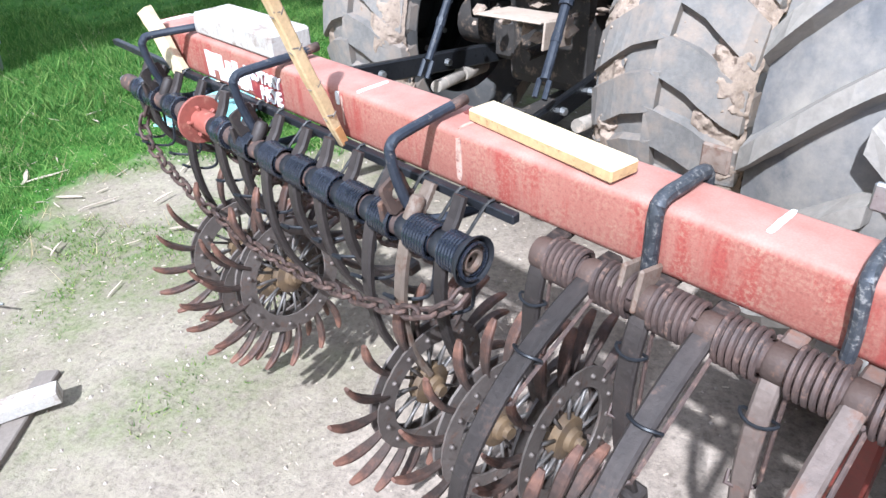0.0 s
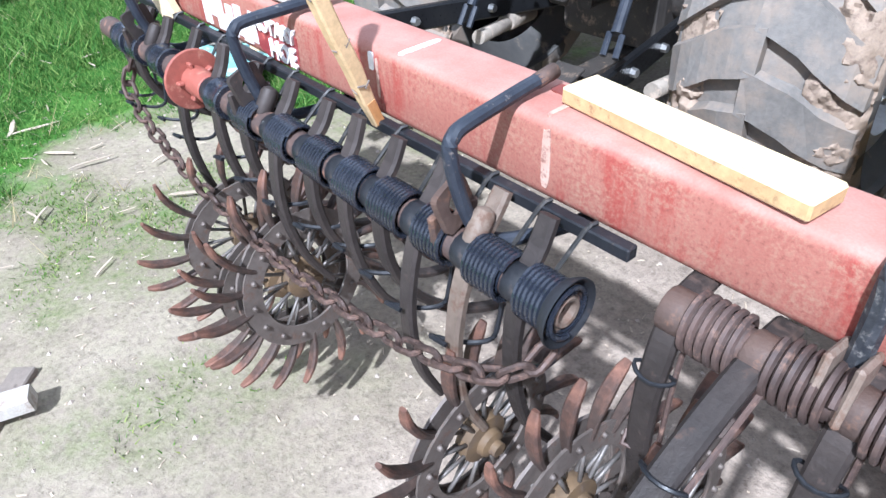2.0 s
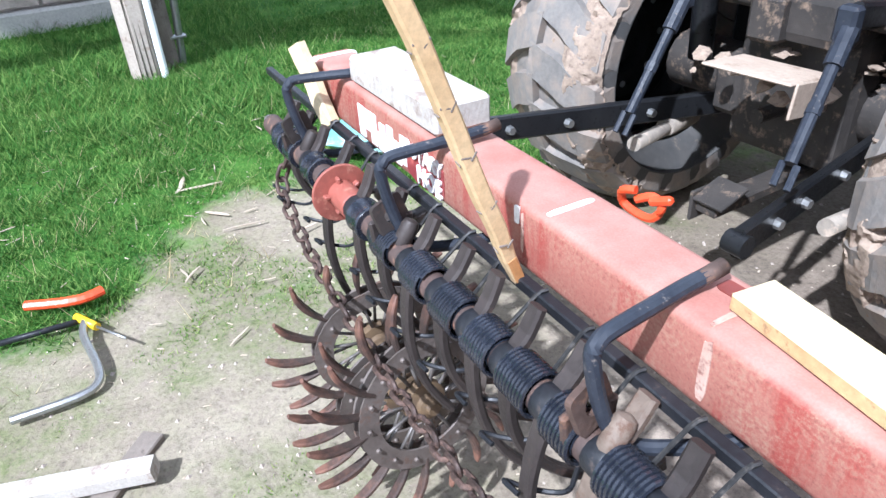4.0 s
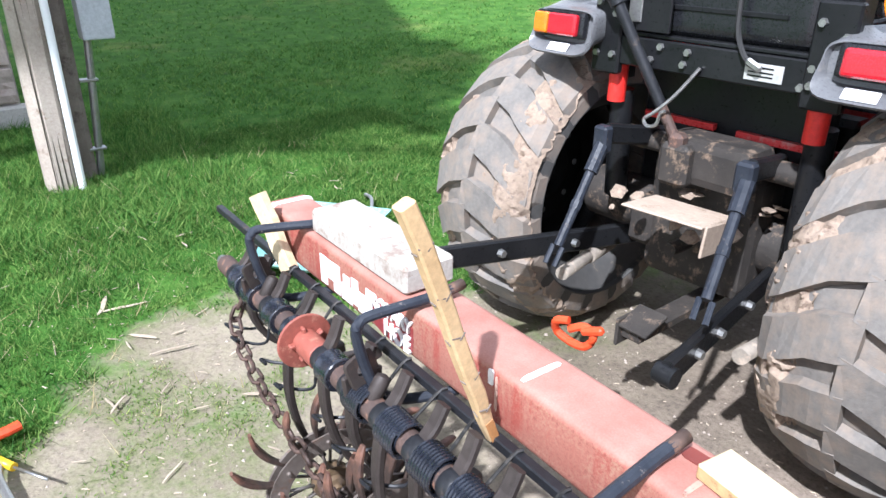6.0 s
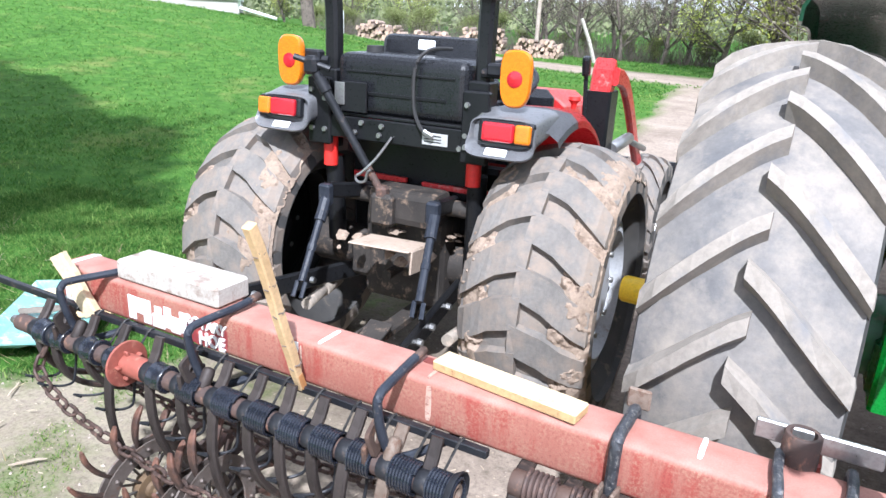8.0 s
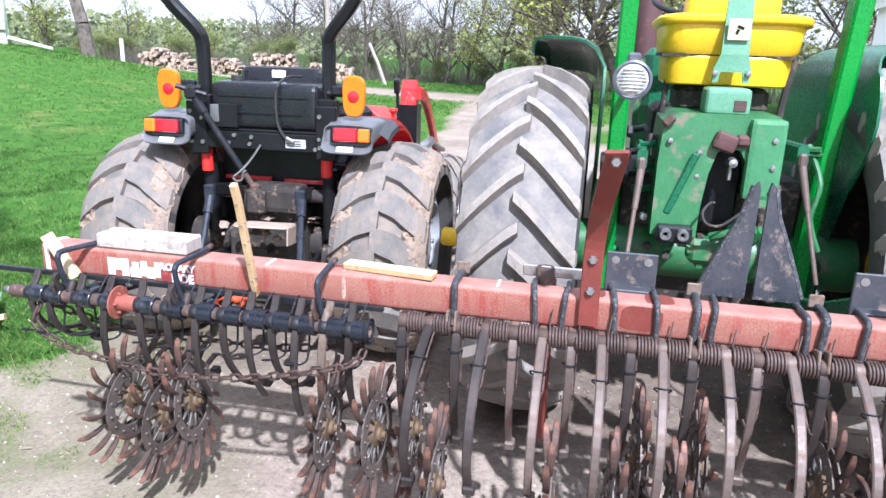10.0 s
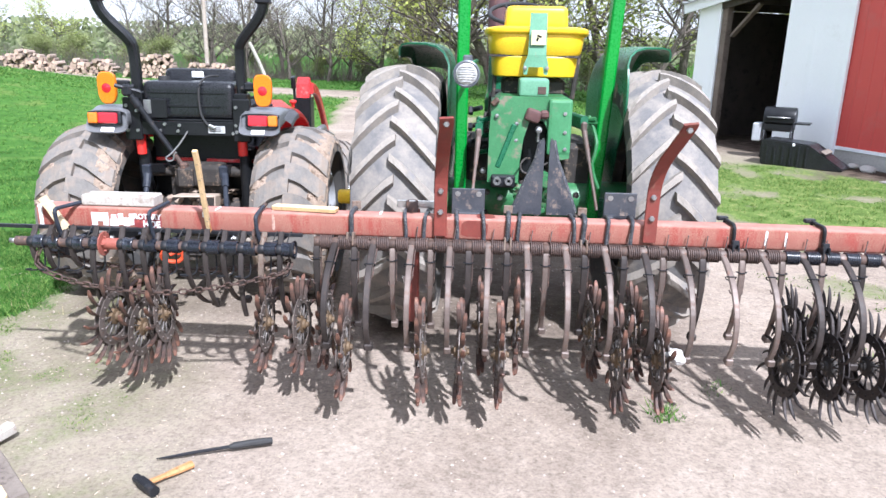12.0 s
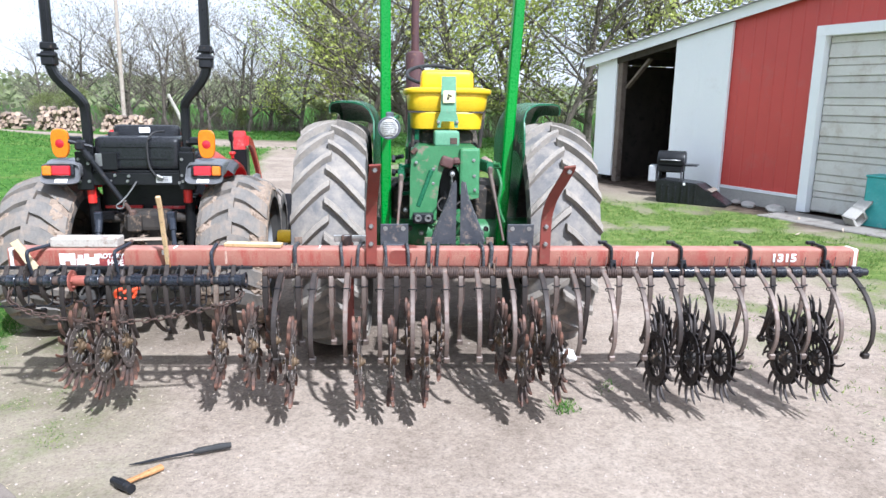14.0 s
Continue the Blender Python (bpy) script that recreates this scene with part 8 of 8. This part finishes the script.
def grow_tree(seed, height, trunk_r, spread, leaves_per, leaf_size, levels=4, low=0.18, lean=0.0, droop=0.0):
    r_ = random.Random(seed)
    V, F, LV, LF = [], [], [], []

    def leaf(p):
        s = leaf_size * r_.uniform(0.5, 1.3)
        a, b_ = Vector((r_.gauss(0, 1), r_.gauss(0, 1), r_.gauss(0, 0.7))).normalized(), Vector((r_.gauss(0, 1), r_.gauss(0, 1), r_.gauss(0, 1)))
        b_ = (b_ - b_.dot(a) * a).normalized()
        k = len(LV)
        LV.extend((p, p + a * s * 0.5 + b_ * s * 0.35, p + a * s, p + a * s * 0.5 - b_ * s * 0.35))
        LF.append((k, k + 1, k + 2, k + 3))

    def grow(p, d, length, r, level):
        segs = 5 if level == 0 else (4 if level == 1 else 3)
        for s in range(segs):
            d = (d + Vector((r_.gauss(0, 0.13), r_.gauss(0, 0.13), r_.gauss(0.03, 0.10) - droop * level * 0.05))).normalized()
            q = p + d * (length / segs)
            r2 = r * (0.86 if level == 0 else 0.78)
            tube_py(V, F, p, q, r, r2, 7 if level == 0 else (5 if level < 3 else 3))
            f = (s + 1) / segs
            if level < levels - 1 and (level > 0 or f > low):
                for _ in range(3 if level == 0 else 2):
                    side = Vector((r_.gauss(0, 1), r_.gauss(0, 1), r_.uniform(-0.1, 0.9))).normalized()
                    nd = (d * 0.45 + side * spread).normalized()
                    grow(q, nd, length * r_.uniform(0.42, 0.66), r2 * r_.uniform(0.42, 0.62), level + 1)
            if level >= levels - 2:
                for _ in range(leaves_per if level == levels - 1 else leaves_per // 2):
                    leaf(q + Vector((r_.gauss(0, 0.16), r_.gauss(0, 0.16), r_.gauss(0, 0.16))))
            p, r = q, r2

    grow(Vector((0, 0, -0.1)), Vector((lean, 0, 1)).normalized(), height * 0.62, trunk_r, 0)
    me = bpy.data.meshes.new("trunk")
    me.from_pydata(V, [], F)
    lm = bpy.data.meshes.new("crown")
    lm.from_pydata(LV, [], LF)
    return me, lm


def tree_proto(seed, label, mat, **kw):
    me, lm = grow_tree(seed, **kw)
    me.materials.append(BARK)
    lm.materials.append(mat)
    me.polygons.foreach_set("use_smooth", [True] * len(me.polygons))
    return me, lm, label


PROTOS = [
    tree_proto(3, "spring tree in young yellow-green leaf with bare inner limbs", LEAF, height=8.5, trunk_r=0.16, spread=0.95, leaves_per=2, leaf_size=0.14, low=0.1),
    tree_proto(8, "tall spring tree with crooked limbs and thin young leaf", LEAF, height=10.0, trunk_r=0.20, spread=1.05, leaves_per=2, leaf_size=0.14, low=0.15, lean=0.12),
    tree_proto(12, "bare grey tree in bud at the field edge", LEAF_GREY, height=5.4, trunk_r=0.09, spread=0.85, leaves_per=1, leaf_size=0.06, low=0.05),
    tree_proto(19, "dense green shrub at the wood's edge", LEAF_HEDGE, height=3.2, trunk_r=0.06, spread=1.0, leaves_per=3, leaf_size=0.10, low=0.0),
    tree_proto(25, "bare leaning tree with drooping twigs", LEAF_GREY, height=8.0, trunk_r=0.13, spread=1.1, leaves_per=1, leaf_size=0.09, low=0.1, lean=0.45, droop=1.0),
]


def plant(k, x, y, scale, turn):
    me, lm, label = PROTOS[k]
    t = thing("tree", pose(x, y, mound(x, y), 0, 0, turn) @ Matrix.Scale(scale, 4), label, "shrub" if k == 3 else "tree", "trees of the wood's edge")
    part("trunk", me, None, t)
    part("crown", lm, None, t)


rt = random.Random(77)
for k, x, y, s in ((0, -0.5, 24.5, 1.0), (1, 2.6, 22.0, 1.0), (0, 4.6, 20.5, 0.95), (4, 0.8, 21.0, 0.9), (1, 6.4, 22.5, 1.05), (0, 8.2, 19.5, 1.0), (1, 10.0, 21.5, 1.0),
                   (0, 12.5, 22.0, 1.1), (4, 3.6, 25.0, 1.0), (0, -2.6, 29.5, 0.7), (1, -0.6, 31.0, 0.9), (4, 6.8, 18.0, 0.8), (0, 14.5, 18.0, 1.1), (1, 17.0, 14.0, 1.1),
                   (2, -6.0, 33.0, 1.3), (2, -8.3, 34.0, 1.35), (2, -10.5, 34.5, 1.3), (2, -12.6, 36.0, 1.4), (2, -16.0, 38.0, 1.4), (2, -4.4, 32.0, 1.2), (2, -9.4, 32.0, 1.1), (2, -7.2, 31.2, 1.0), (2, -5.2, 30.6, 1.1), (2, -11.6, 33.0, 1.1),
                   (2, -17.5, 40.0, 1.0), (2, -21.0, 44.0, 1.1), (0, -27.0, 46.0, 0.6), (0, -31.0, 44.0, 0.6), (0, -36.0, 42.0, 0.8)):
    plant(k, x, y, s, rt.uniform(0, 360))
for k in range(26):
    x = -34 + k * 1.75
    plant(3, x + rt.uniform(-0.5, 0.5), 32.5 + rt.uniform(-1.2, 2.5) + max(0.0, -14 - x) * 0.55 - max(0.0, x - 0.0) * 0.55, rt.uniform(0.35, 0.7), rt.uniform(0, 360))
# unseen trees added to shade the lawn, and the trunk by the house
def full_crown(seed, rx, ry, rz, zc, n, leaf):
    """A dense lumpy crown of leaves about a height."""
    r_ = random.Random(seed)
    V, F = [], []
    while len(F) < n:
        d = Vector((r_.gauss(0, 1), r_.gauss(0, 1), r_.gauss(0, 1))).normalized()
        lump = 0.86 + 0.34 * noise.noise(d * 2.3 + Vector((seed, 0, 0)))
        q = r_.random() ** 0.45 * lump
        p = Vector((d.x * rx * q, d.y * ry * q, zc + d.z * rz * q))
        u = Vector((r_.gauss(0, 1), r_.gauss(0, 1), r_.gauss(0, 0.6))).normalized()
        w = u.orthogonal().normalized()
        k = len(V)
        V.extend((p - u * leaf, p + w * leaf * 0.6, p + u * leaf, p - w * leaf * 0.6))
        F.append((k, k + 1, k + 2, k + 3))
    m = bpy.data.meshes.new("crown")
    m.from_pydata(V, [], F)
    m.materials.append(LEAF)
    return m


# unseen trees west of the yard, placed so their crowns shade the lawn
me, lm = grow_tree(51, height=12.5, trunk_r=0.28, spread=0.8, leaves_per=0, leaf_size=0.1, low=0.45)
me.materials.append(BARK)
for k, (x, y, sc) in enumerate(((-2.9, -3.7, 0.92), (-7.4, -4.5, 1.15))):
    t = thing("tree", pose(x, y, 0, 0, 0, 70 * k) @ Matrix.Scale(sc, 4), "unseen leafy tree added to shade the lawn", "tree", "shade trees by the lawn")
    part("trunk", me, None, t)
    part("crown", full_crown(3 + k, 3.0, 2.9, 2.3, 8.2, 7500, 0.30), None, t)
    # low lobe added to block more sky above the shaded grass
    part("crown", full_crown(15 + k, 1.4, 1.3, 1.1, 5.4, 1500, 0.28), None, t, "", pose(-0.5, 1.6, 0))
    if k == 0:
        part("crown", full_crown(9, 1.7, 1.5, 1.1, 8.0, 1500, 0.26), None, t, "", pose(1.5, 0.6, 0))
me, lm = grow_tree(58, height=9.0, trunk_r=0.24, spread=0.8, leaves_per=0, leaf_size=0.1, low=0.3)
me.materials.append(BARK)
t = thing("tree", pose(-14.3, 18.4, mound(-14.3, 18.4)), "bare old tree trunk beside the white house", "tree")
part("trunk", me, None, t)


# far woods on the horizon
def far_woods():
    V, F = [], []
    r_ = random.Random(9)
    for _ in range(26000):
        a = r_.uniform(-1.15, 0.75)
        d = r_.uniform(55, 120)
        x, y = d * math.sin(a), d * math.cos(a)
        h = r_.uniform(0.2, 1.0) * (3.0 + 1.6 * wobble(x, y, 0.05, 4.4))
        s = r_.uniform(0.16, 0.42) * d / 70
        p = Vector((x, y, h))
        k = len(V)
        u = Vector((r_.gauss(0, 1), r_.gauss(0, 1), r_.gauss(0, 1))).normalized()
        w = u.orthogonal().normalized()
        V.extend((p - u * s, p + w * s * 0.7, p + u * s, p - w * s * 0.7))
        F.append((k, k + 1, k + 2, k + 3))
    m = bpy.data.meshes.new("far_woods")
    m.from_pydata(V, [], F)
    m.materials.append(LEAF_FAR)
    tagged(new("far_woods", m), "low hazy green woods along the horizon", "woods", kind="stuff")


far_woods()


# undergrowth at the wood's foot
def brush():
    V, F = [], []
    r_ = random.Random(19)
    for _ in range(5200):
        x = r_.uniform(-32, 16)
        y = 30.5 + max(0.0, -14 - x) * 0.55 - max(0.0, x) * 0.62 + r_.uniform(0, 4)
        p = Vector((x, y, mound(x, y)))
        d = Vector((r_.gauss(0, 0.35), r_.gauss(0, 0.35), 1)).normalized() * r_.uniform(0.3, 1.5)
        tube_py(V, F, p, p + d, 0.012, 0.004, 3)
    m = bpy.data.meshes.new("brush")
    m.from_pydata(V, [], F)
    m.materials.append(BARK)
    tagged(new("brush", m), "tangle of bare brown brush at the wood's foot", "brush", kind="stuff")


brush()

# ---- tools and clutter on the ground ----
hammer = thing("hammer", pose(0.857, -0.836, 0.022, 0, 0, 53.7), "hammer with dark steel head and wooden handle on the dirt", "hammer")
b = bmesh.new()
box(b, -0.03, 0, 0.012, 0.036, 0.075, 0.036, bev=0.006)
rod(b, (-0.03, -0.07, 0.012), (-0.03, -0.035, 0.012), 0.020, 12)
rod(b, (-0.03, 0.035, 0.012), (-0.03, 0.065, 0.012), 0.017, 12)
part("head", b, BLACK_STEEL, hammer, "worn dark steel head")
b = bmesh.new()
sweep(b, [(-0.02, 0, 0.012), (0.05, 0, 0.008), (0.10, 0.0, 0.005), (0.165, 0, 0.002)], soft_rect(0.024, 0.032, 0.008), up=Vector((0, 0, 1)), scales=[0.75, 0.75, 1.0, 1.1], smooth=False)
part("handle", b, HANDLE_WOOD, hammer, "orange-brown wooden handle")
pry = thing("pry_tool", pose(0, 0, 0.016), "long thin steel pry tool with black grip on the dirt", "pry bar")
b = bmesh.new()
sweep(b, curve_pts([(0.796, -0.671, 0.004), (0.86, -0.650, 0.006), (0.95, -0.615, 0.010), (1.08, -0.568, 0.014)], 3), circle(0.007, 8), scales=[0.3, 0.5, 0.7, 0.85, 1, 1, 1, 1, 1, 1])
part("blade", b, BLACK_STEEL, pry)
b = bmesh.new()
sweep(b, [(1.06, -0.576, 0.014), (1.08, -0.568, 0.015), (1.12, -0.553, 0.016), (1.17, -0.535, 0.016), (1.222, -0.515, 0.015)], circle(0.016, 10), scales=[0.6, 1.0, 0.92, 1.05, 0.85])
part("grip", b, RUBBER, pry, "black rubber grip")
wood_stick("wood_board", (0.130, -0.558, 0.062), (-0.04, -1.00, 0.030), 0.055, 0.045, GREY_WOOD, "short weathered board lying across a plank", "board", 0.2)
wood_stick("wood_plank", (-0.03, -0.545, 0.018), (0.42, -0.96, 0.018), 0.060, 0.025, OLD_PLANK, "dark old plank lying on the dirt", "plank", 0.8)
wood_stick("wood_scrap", (0.33, -0.86, 0.014), (0.34, -0.99, 0.014), 0.06, 0.022, NEW_WOOD, "pale scrap of board on the dirt", "board", 0.1)
saw = thing("bow_saw", pose(0, 0, 0.03), "small grey bow saw with an orange grip on the grass edge", "saw")
b = bmesh.new()
tube(b, curve_pts([(-0.60, -0.645, 0.02), (-0.52, -0.655, 0.02), (-0.36, -0.635, 0.015), (-0.29, -0.645, 0.01), (-0.26, -0.70, 0.01), (-0.26, -0.86, 0.01)], 4), 0.012, 8)
part("frame", b, ZINC, saw, "grey tubular frame")
b = bmesh.new()
sweep(b, curve_pts([(-0.735, -0.575, 0.03), (-0.72, -0.63, 0.03), (-0.735, -0.70, 0.03), (-0.78, -0.80, 0.03)], 3), soft_rect(0.030, 0.034, 0.010), up=Vector((0, 0, 1)), smooth=False)
part("grip", b, ORANGE, saw, "orange plastic grip")
b = bmesh.new()
rod(b, (-0.62, -0.66, 0.015), (-0.64, -0.90, 0.012), 0.010, 8)
part("blade_end", b, BLACK_STEEL, saw)
driver = thing("screwdriver", pose(0, 0, 0.03), "screwdriver with a yellow and black handle", "screwdriver")
b = bmesh.new()
rod(b, (-0.55, -0.615, 0.02), (-0.425, -0.545, 0.03), 0.004, 8)
part("shaft", b, ZINC, driver)
b = bmesh.new()
rod(b, (-0.64, -0.665, 0.02), (-0.55, -0.615, 0.02), 0.013, 10)
part("handle", b, YELLOW, driver)

tray = thing("plastic_sled", pose(-1.39, 0.80, 0.05, 0, 0, 129), "faded teal plastic sled on the grass, holding scraps", "sled")
b = bmesh.new()
bmesh.ops.create_grid(b, x_segments=14, y_segments=8, size=1.0)
for v in b.verts:
    u, w = v.co.x, v.co.y
    rim = max(abs(u) ** 6, abs(w) ** 5)
    v.co = Vector((u * 0.38, w * 0.215, 0.02 + 0.06 * rim + 0.010 * math.cos(w * 9) * (1 - rim)))
bmesh.ops.solidify(b, geom=b.faces[:], thickness=0.008)
part("shell", b, SLED, tray, "faded teal plastic shell")
for k, (x, y, a) in enumerate(((0.1, 0.05, 20), (-0.12, -0.06, 70), (-0.3, 0.08, 130))):
    wood_stick("wood_scrap", (-1.33 + x - 0.1, 0.78 + y, 0.10), (-1.33 + x + 0.08, 0.78 + y + 0.1, 0.13), 0.035, 0.03, (STAKE_WOOD, OLD_PLANK, NEW_WOOD)[k], "short wooden scrap lying in the sled", "wood scrap", a)
b = bmesh.new()
tube(b, curve_pts([(-1.62, 1.20, 0.07), (-1.70, 1.25, 0.11), (-1.80, 1.27, 0.10), (-1.86, 1.33, 0.05)], 4), 0.010, 8)
solid("hose_piece", b, ZINC, "short pale hose lying over the sled's end", "hose")
b = bmesh.new()
rod(b, (-1.36, 0.95, 0.075), (-1.38, 0.97, 0.17), 0.024, 10, 0.016)
solid("bottle_cap", b, ORANGE, "small orange cap standing in the sled", "cap")


# bleached chips and twigs about the yard
def chip_mesh(k):
    r_ = random.Random(60 + k)
    b = bmesh.new()
    L, w = r_.uniform(0.05, 0.10), r_.uniform(0.010, 0.022)
    sweep(b, curve_pts([(-L, 0, 0.004), (-L * 0.3, r_.uniform(-0.003, 0.003), 0.005), (L * 0.4, r_.uniform(-0.004, 0.004), 0.005), (L, r_.uniform(-0.006, 0.006), 0.004)], 2), soft_rect(0.006, w, 0.0015), up=Vector((0, 0, 1)), scales=[0.35, 0.8, 1, 1, 0.9, 0.7, 0.3], smooth=False)
    return mesh_of("wood_chip", b, CHIP)


CHIPS = [chip_mesh(k) for k in range(5)]
rc = random.Random(14)


def chip(x, y, size=1.0):
    ob = tagged(part("wood_chip", CHIPS[rc.randrange(5)], None, None, "", pose(x, y, mound(x, y) + 0.012, 0, 0, rc.uniform(0, 360)) @ Matrix.Scale(size, 4)), "bleached splinter of wood on the ground", "wood chip", "wood chips on the ground")
    return ob


for x, y, s in ((-1.10, -0.12, 0.9), (-1.42, -0.19, 1.1), (-1.36, -0.13, 1.0), (-0.95, -0.05, 0.8), (-0.8, 0.15, 0.7), (-0.72, -0.3, 0.7), (-1.9, 0.3, 0.7), (-1.0, 0.35, 0.6), (-0.3, -0.25, 0.5), (-0.5, 0.1, 0.8), (7.9, 6.2, 2.0), (8.0, 5.3, 1.8), (7.2, 5.0, 1.5)):
    chip(x, y, s)
for _ in range(70):
    x, y = rc.uniform(-2.6, -0.2), rc.uniform(-1.2, 1.6)
    chip(x, y, rc.uniform(0.2, 0.5))


def scatter_mesh(name, label, cat, mat, V, F):
    m = bpy.data.meshes.new(name)
    m.from_pydata(V, [], F)
    m.materials.append(mat)
    return tagged(new(name, m), label, cat, kind="stuff")


def pebbles():
    V, F = [], []
    r_ = random.Random(23)
    for _ in range(9000):
        x, y = r_.uniform(-1.4, 5.6), r_.uniform(-2.0, 2.4)
        if lawn_at(x, y) > 0.5:
            continue
        s = 0.0022 + 0.009 * r_.random() ** 5
        z = 0.014 * wobble(x, y, 1.7, 1.3) + 0.006 * wobble(x, y, 6.0, 5.5) + mound(x, y)
        k = len(V)
        for dx, dy, dz in ((1, 0, 0), (-0.3, 0.9, 0), (-0.8, -0.2, 0), (0.1, -0.9, 0), (0, 0, 0.8)):
            V.append((x + s * dx * r_.uniform(0.7, 1.3), y + s * dy * r_.uniform(0.7, 1.3), z + s * dz - 0.001))
        F.extend(((k, k + 1, k + 4), (k + 1, k + 2, k + 4), (k + 2, k + 3, k + 4), (k + 3, k, k + 4)))
    scatter_mesh("gravel", "loose small stones on the dirt", "gravel", PEBBLE, V, F)


pebbles()


def straw_bits():
    """Short bleached flakes of straw and bark trodden into the dirt."""
    V, F = [], []
    r_ = random.Random(37)
    for _ in range(3800):
        x, y = r_.uniform(-1.8, 5.2), r_.uniform(-2.2, 1.6)
        if r_.random() < 0.55 * sstep(0.6, 2.2, x):
            continue
        a, L, w = r_.uniform(0, 6.283), 0.003 + 0.011 * r_.random() ** 4, r_.uniform(0.0010, 0.0028)
        z = 0.014 * wobble(x, y, 1.7, 1.3) + 0.006 * wobble(x, y, 6.0, 5.5) + mound(x, y) + 0.001
        ca, sa = math.cos(a), math.sin(a)
        k = len(V)
        V.extend(((x - ca * L - sa * w, y - sa * L + ca * w, z), (x + ca * L - sa * w, y + sa * L + ca * w, z + 0.002), (x + ca * L + sa * w, y + sa * L - ca * w, z + 0.002), (x - ca * L + sa * w, y - sa * L - ca * w, z), (x, y, z + 0.004)))
        F.extend(((k, k + 1, k + 4), (k + 1, k + 2, k + 4), (k + 2, k + 3, k + 4), (k + 3, k, k + 4)))
    scatter_mesh("straw_litter", "short bleached flakes of straw on the dirt", "straw", CHIP, V, F)


straw_bits()


def grass(name, label, mat, n, xr, yr, h, w, seedv, thresh=0.45, extra=None):
    V, F = [], []
    r_ = random.Random(seedv)
    tries = 0
    while len(F) < n and tries < n * 6:
        tries += 1
        x, y = r_.uniform(*xr), r_.uniform(*yr)
        g = lawn_at(x, y)
        if g < thresh * r_.uniform(0.85, 1.6):
            continue
        if extra and not extra(x, y, r_):
            continue
        z = mound(x, y) - 0.004
        clump = 0.85 + 0.9 * noise.noise(Vector((x * 6.0, y * 6.0, seedv)))
        for _ in range(3):
            a = r_.uniform(0, 6.283)
            hh = h * r_.uniform(0.45, 1.3) * clump
            ww = w * r_.uniform(0.6, 1.2)
            bx, by = x + r_.gauss(0, 0.018), y + r_.gauss(0, 0.018)
            tx, ty = bx + r_.gauss(0, 0.75) * hh, by + r_.gauss(0, 0.75) * hh
            ca, sa = math.cos(a) * ww / 2, math.sin(a) * ww / 2
            k = len(V)
            V.extend(((bx - ca, by - sa, z), (bx + ca, by + sa, z), (tx, ty, z + hh)))
            F.append((k, k + 1, k + 2))
    scatter_mesh(name, label, "grass", mat, V, F)


grass("lawn_grass", "short mown spring grass", GRASS, 60000, (-6.5, -0.2), (-1.6, 5.5), 0.040, 0.0075, 1)
grass("lawn_grass", "dense mown grass beside the hoe", GRASS, 150000, (-3.6, -0.2), (-1.3, 2.4), 0.040, 0.0070, 21)
grass("lawn_grass", "mown spring grass across the lawn", GRASS, 70000, (-17, -0.4), (1.0, 17), 0.040, 0.016, 2)
grass("lawn_grass", "thin grass before the shed", GRASS_THIN, 26000, (3.8, 9.3), (1.5, 11), 0.035, 0.009, 3)
grass("tall_grass", "longer grass at the foot of the post and wall", GRASS, 16000, (-4.6, -2.0), (-1.2, 0.9), 0.085, 0.008, 4)
grass("dry_grass", "dry straw stems among the grass", DRY_GRASS, 1500, (-3.4, -0.3), (-1.2, 1.6), 0.07, 0.004, 5, 0.25)
grass("weed", "small green weeds in the dirt", GRASS, 160, (2.90, 3.02), (-0.16, -0.02), 0.035, 0.010, 6, -1.0)
grass("weed", "small green weeds in the dirt", GRASS, 70, (3.2, 3.35), (0.1, 0.25), 0.03, 0.010, 7, -1.0)
grass("weed", "small green weeds in the dirt", GRASS_THIN, 1500, (4.2, 6.2), (-0.6, 2.2), 0.028, 0.010, 8, -1.0)
grass("weed", "thin green weeds along the dirt edge", GRASS_THIN, 9000, (-0.9, 0.75), (-1.3, 0.7), 0.013, 0.005, 12, 0.27)
grass("field_grass", "rough grass strip beyond the drive", GRASS, 40000, (-24, 6), (14, 32), 0.06, 0.04, 9)
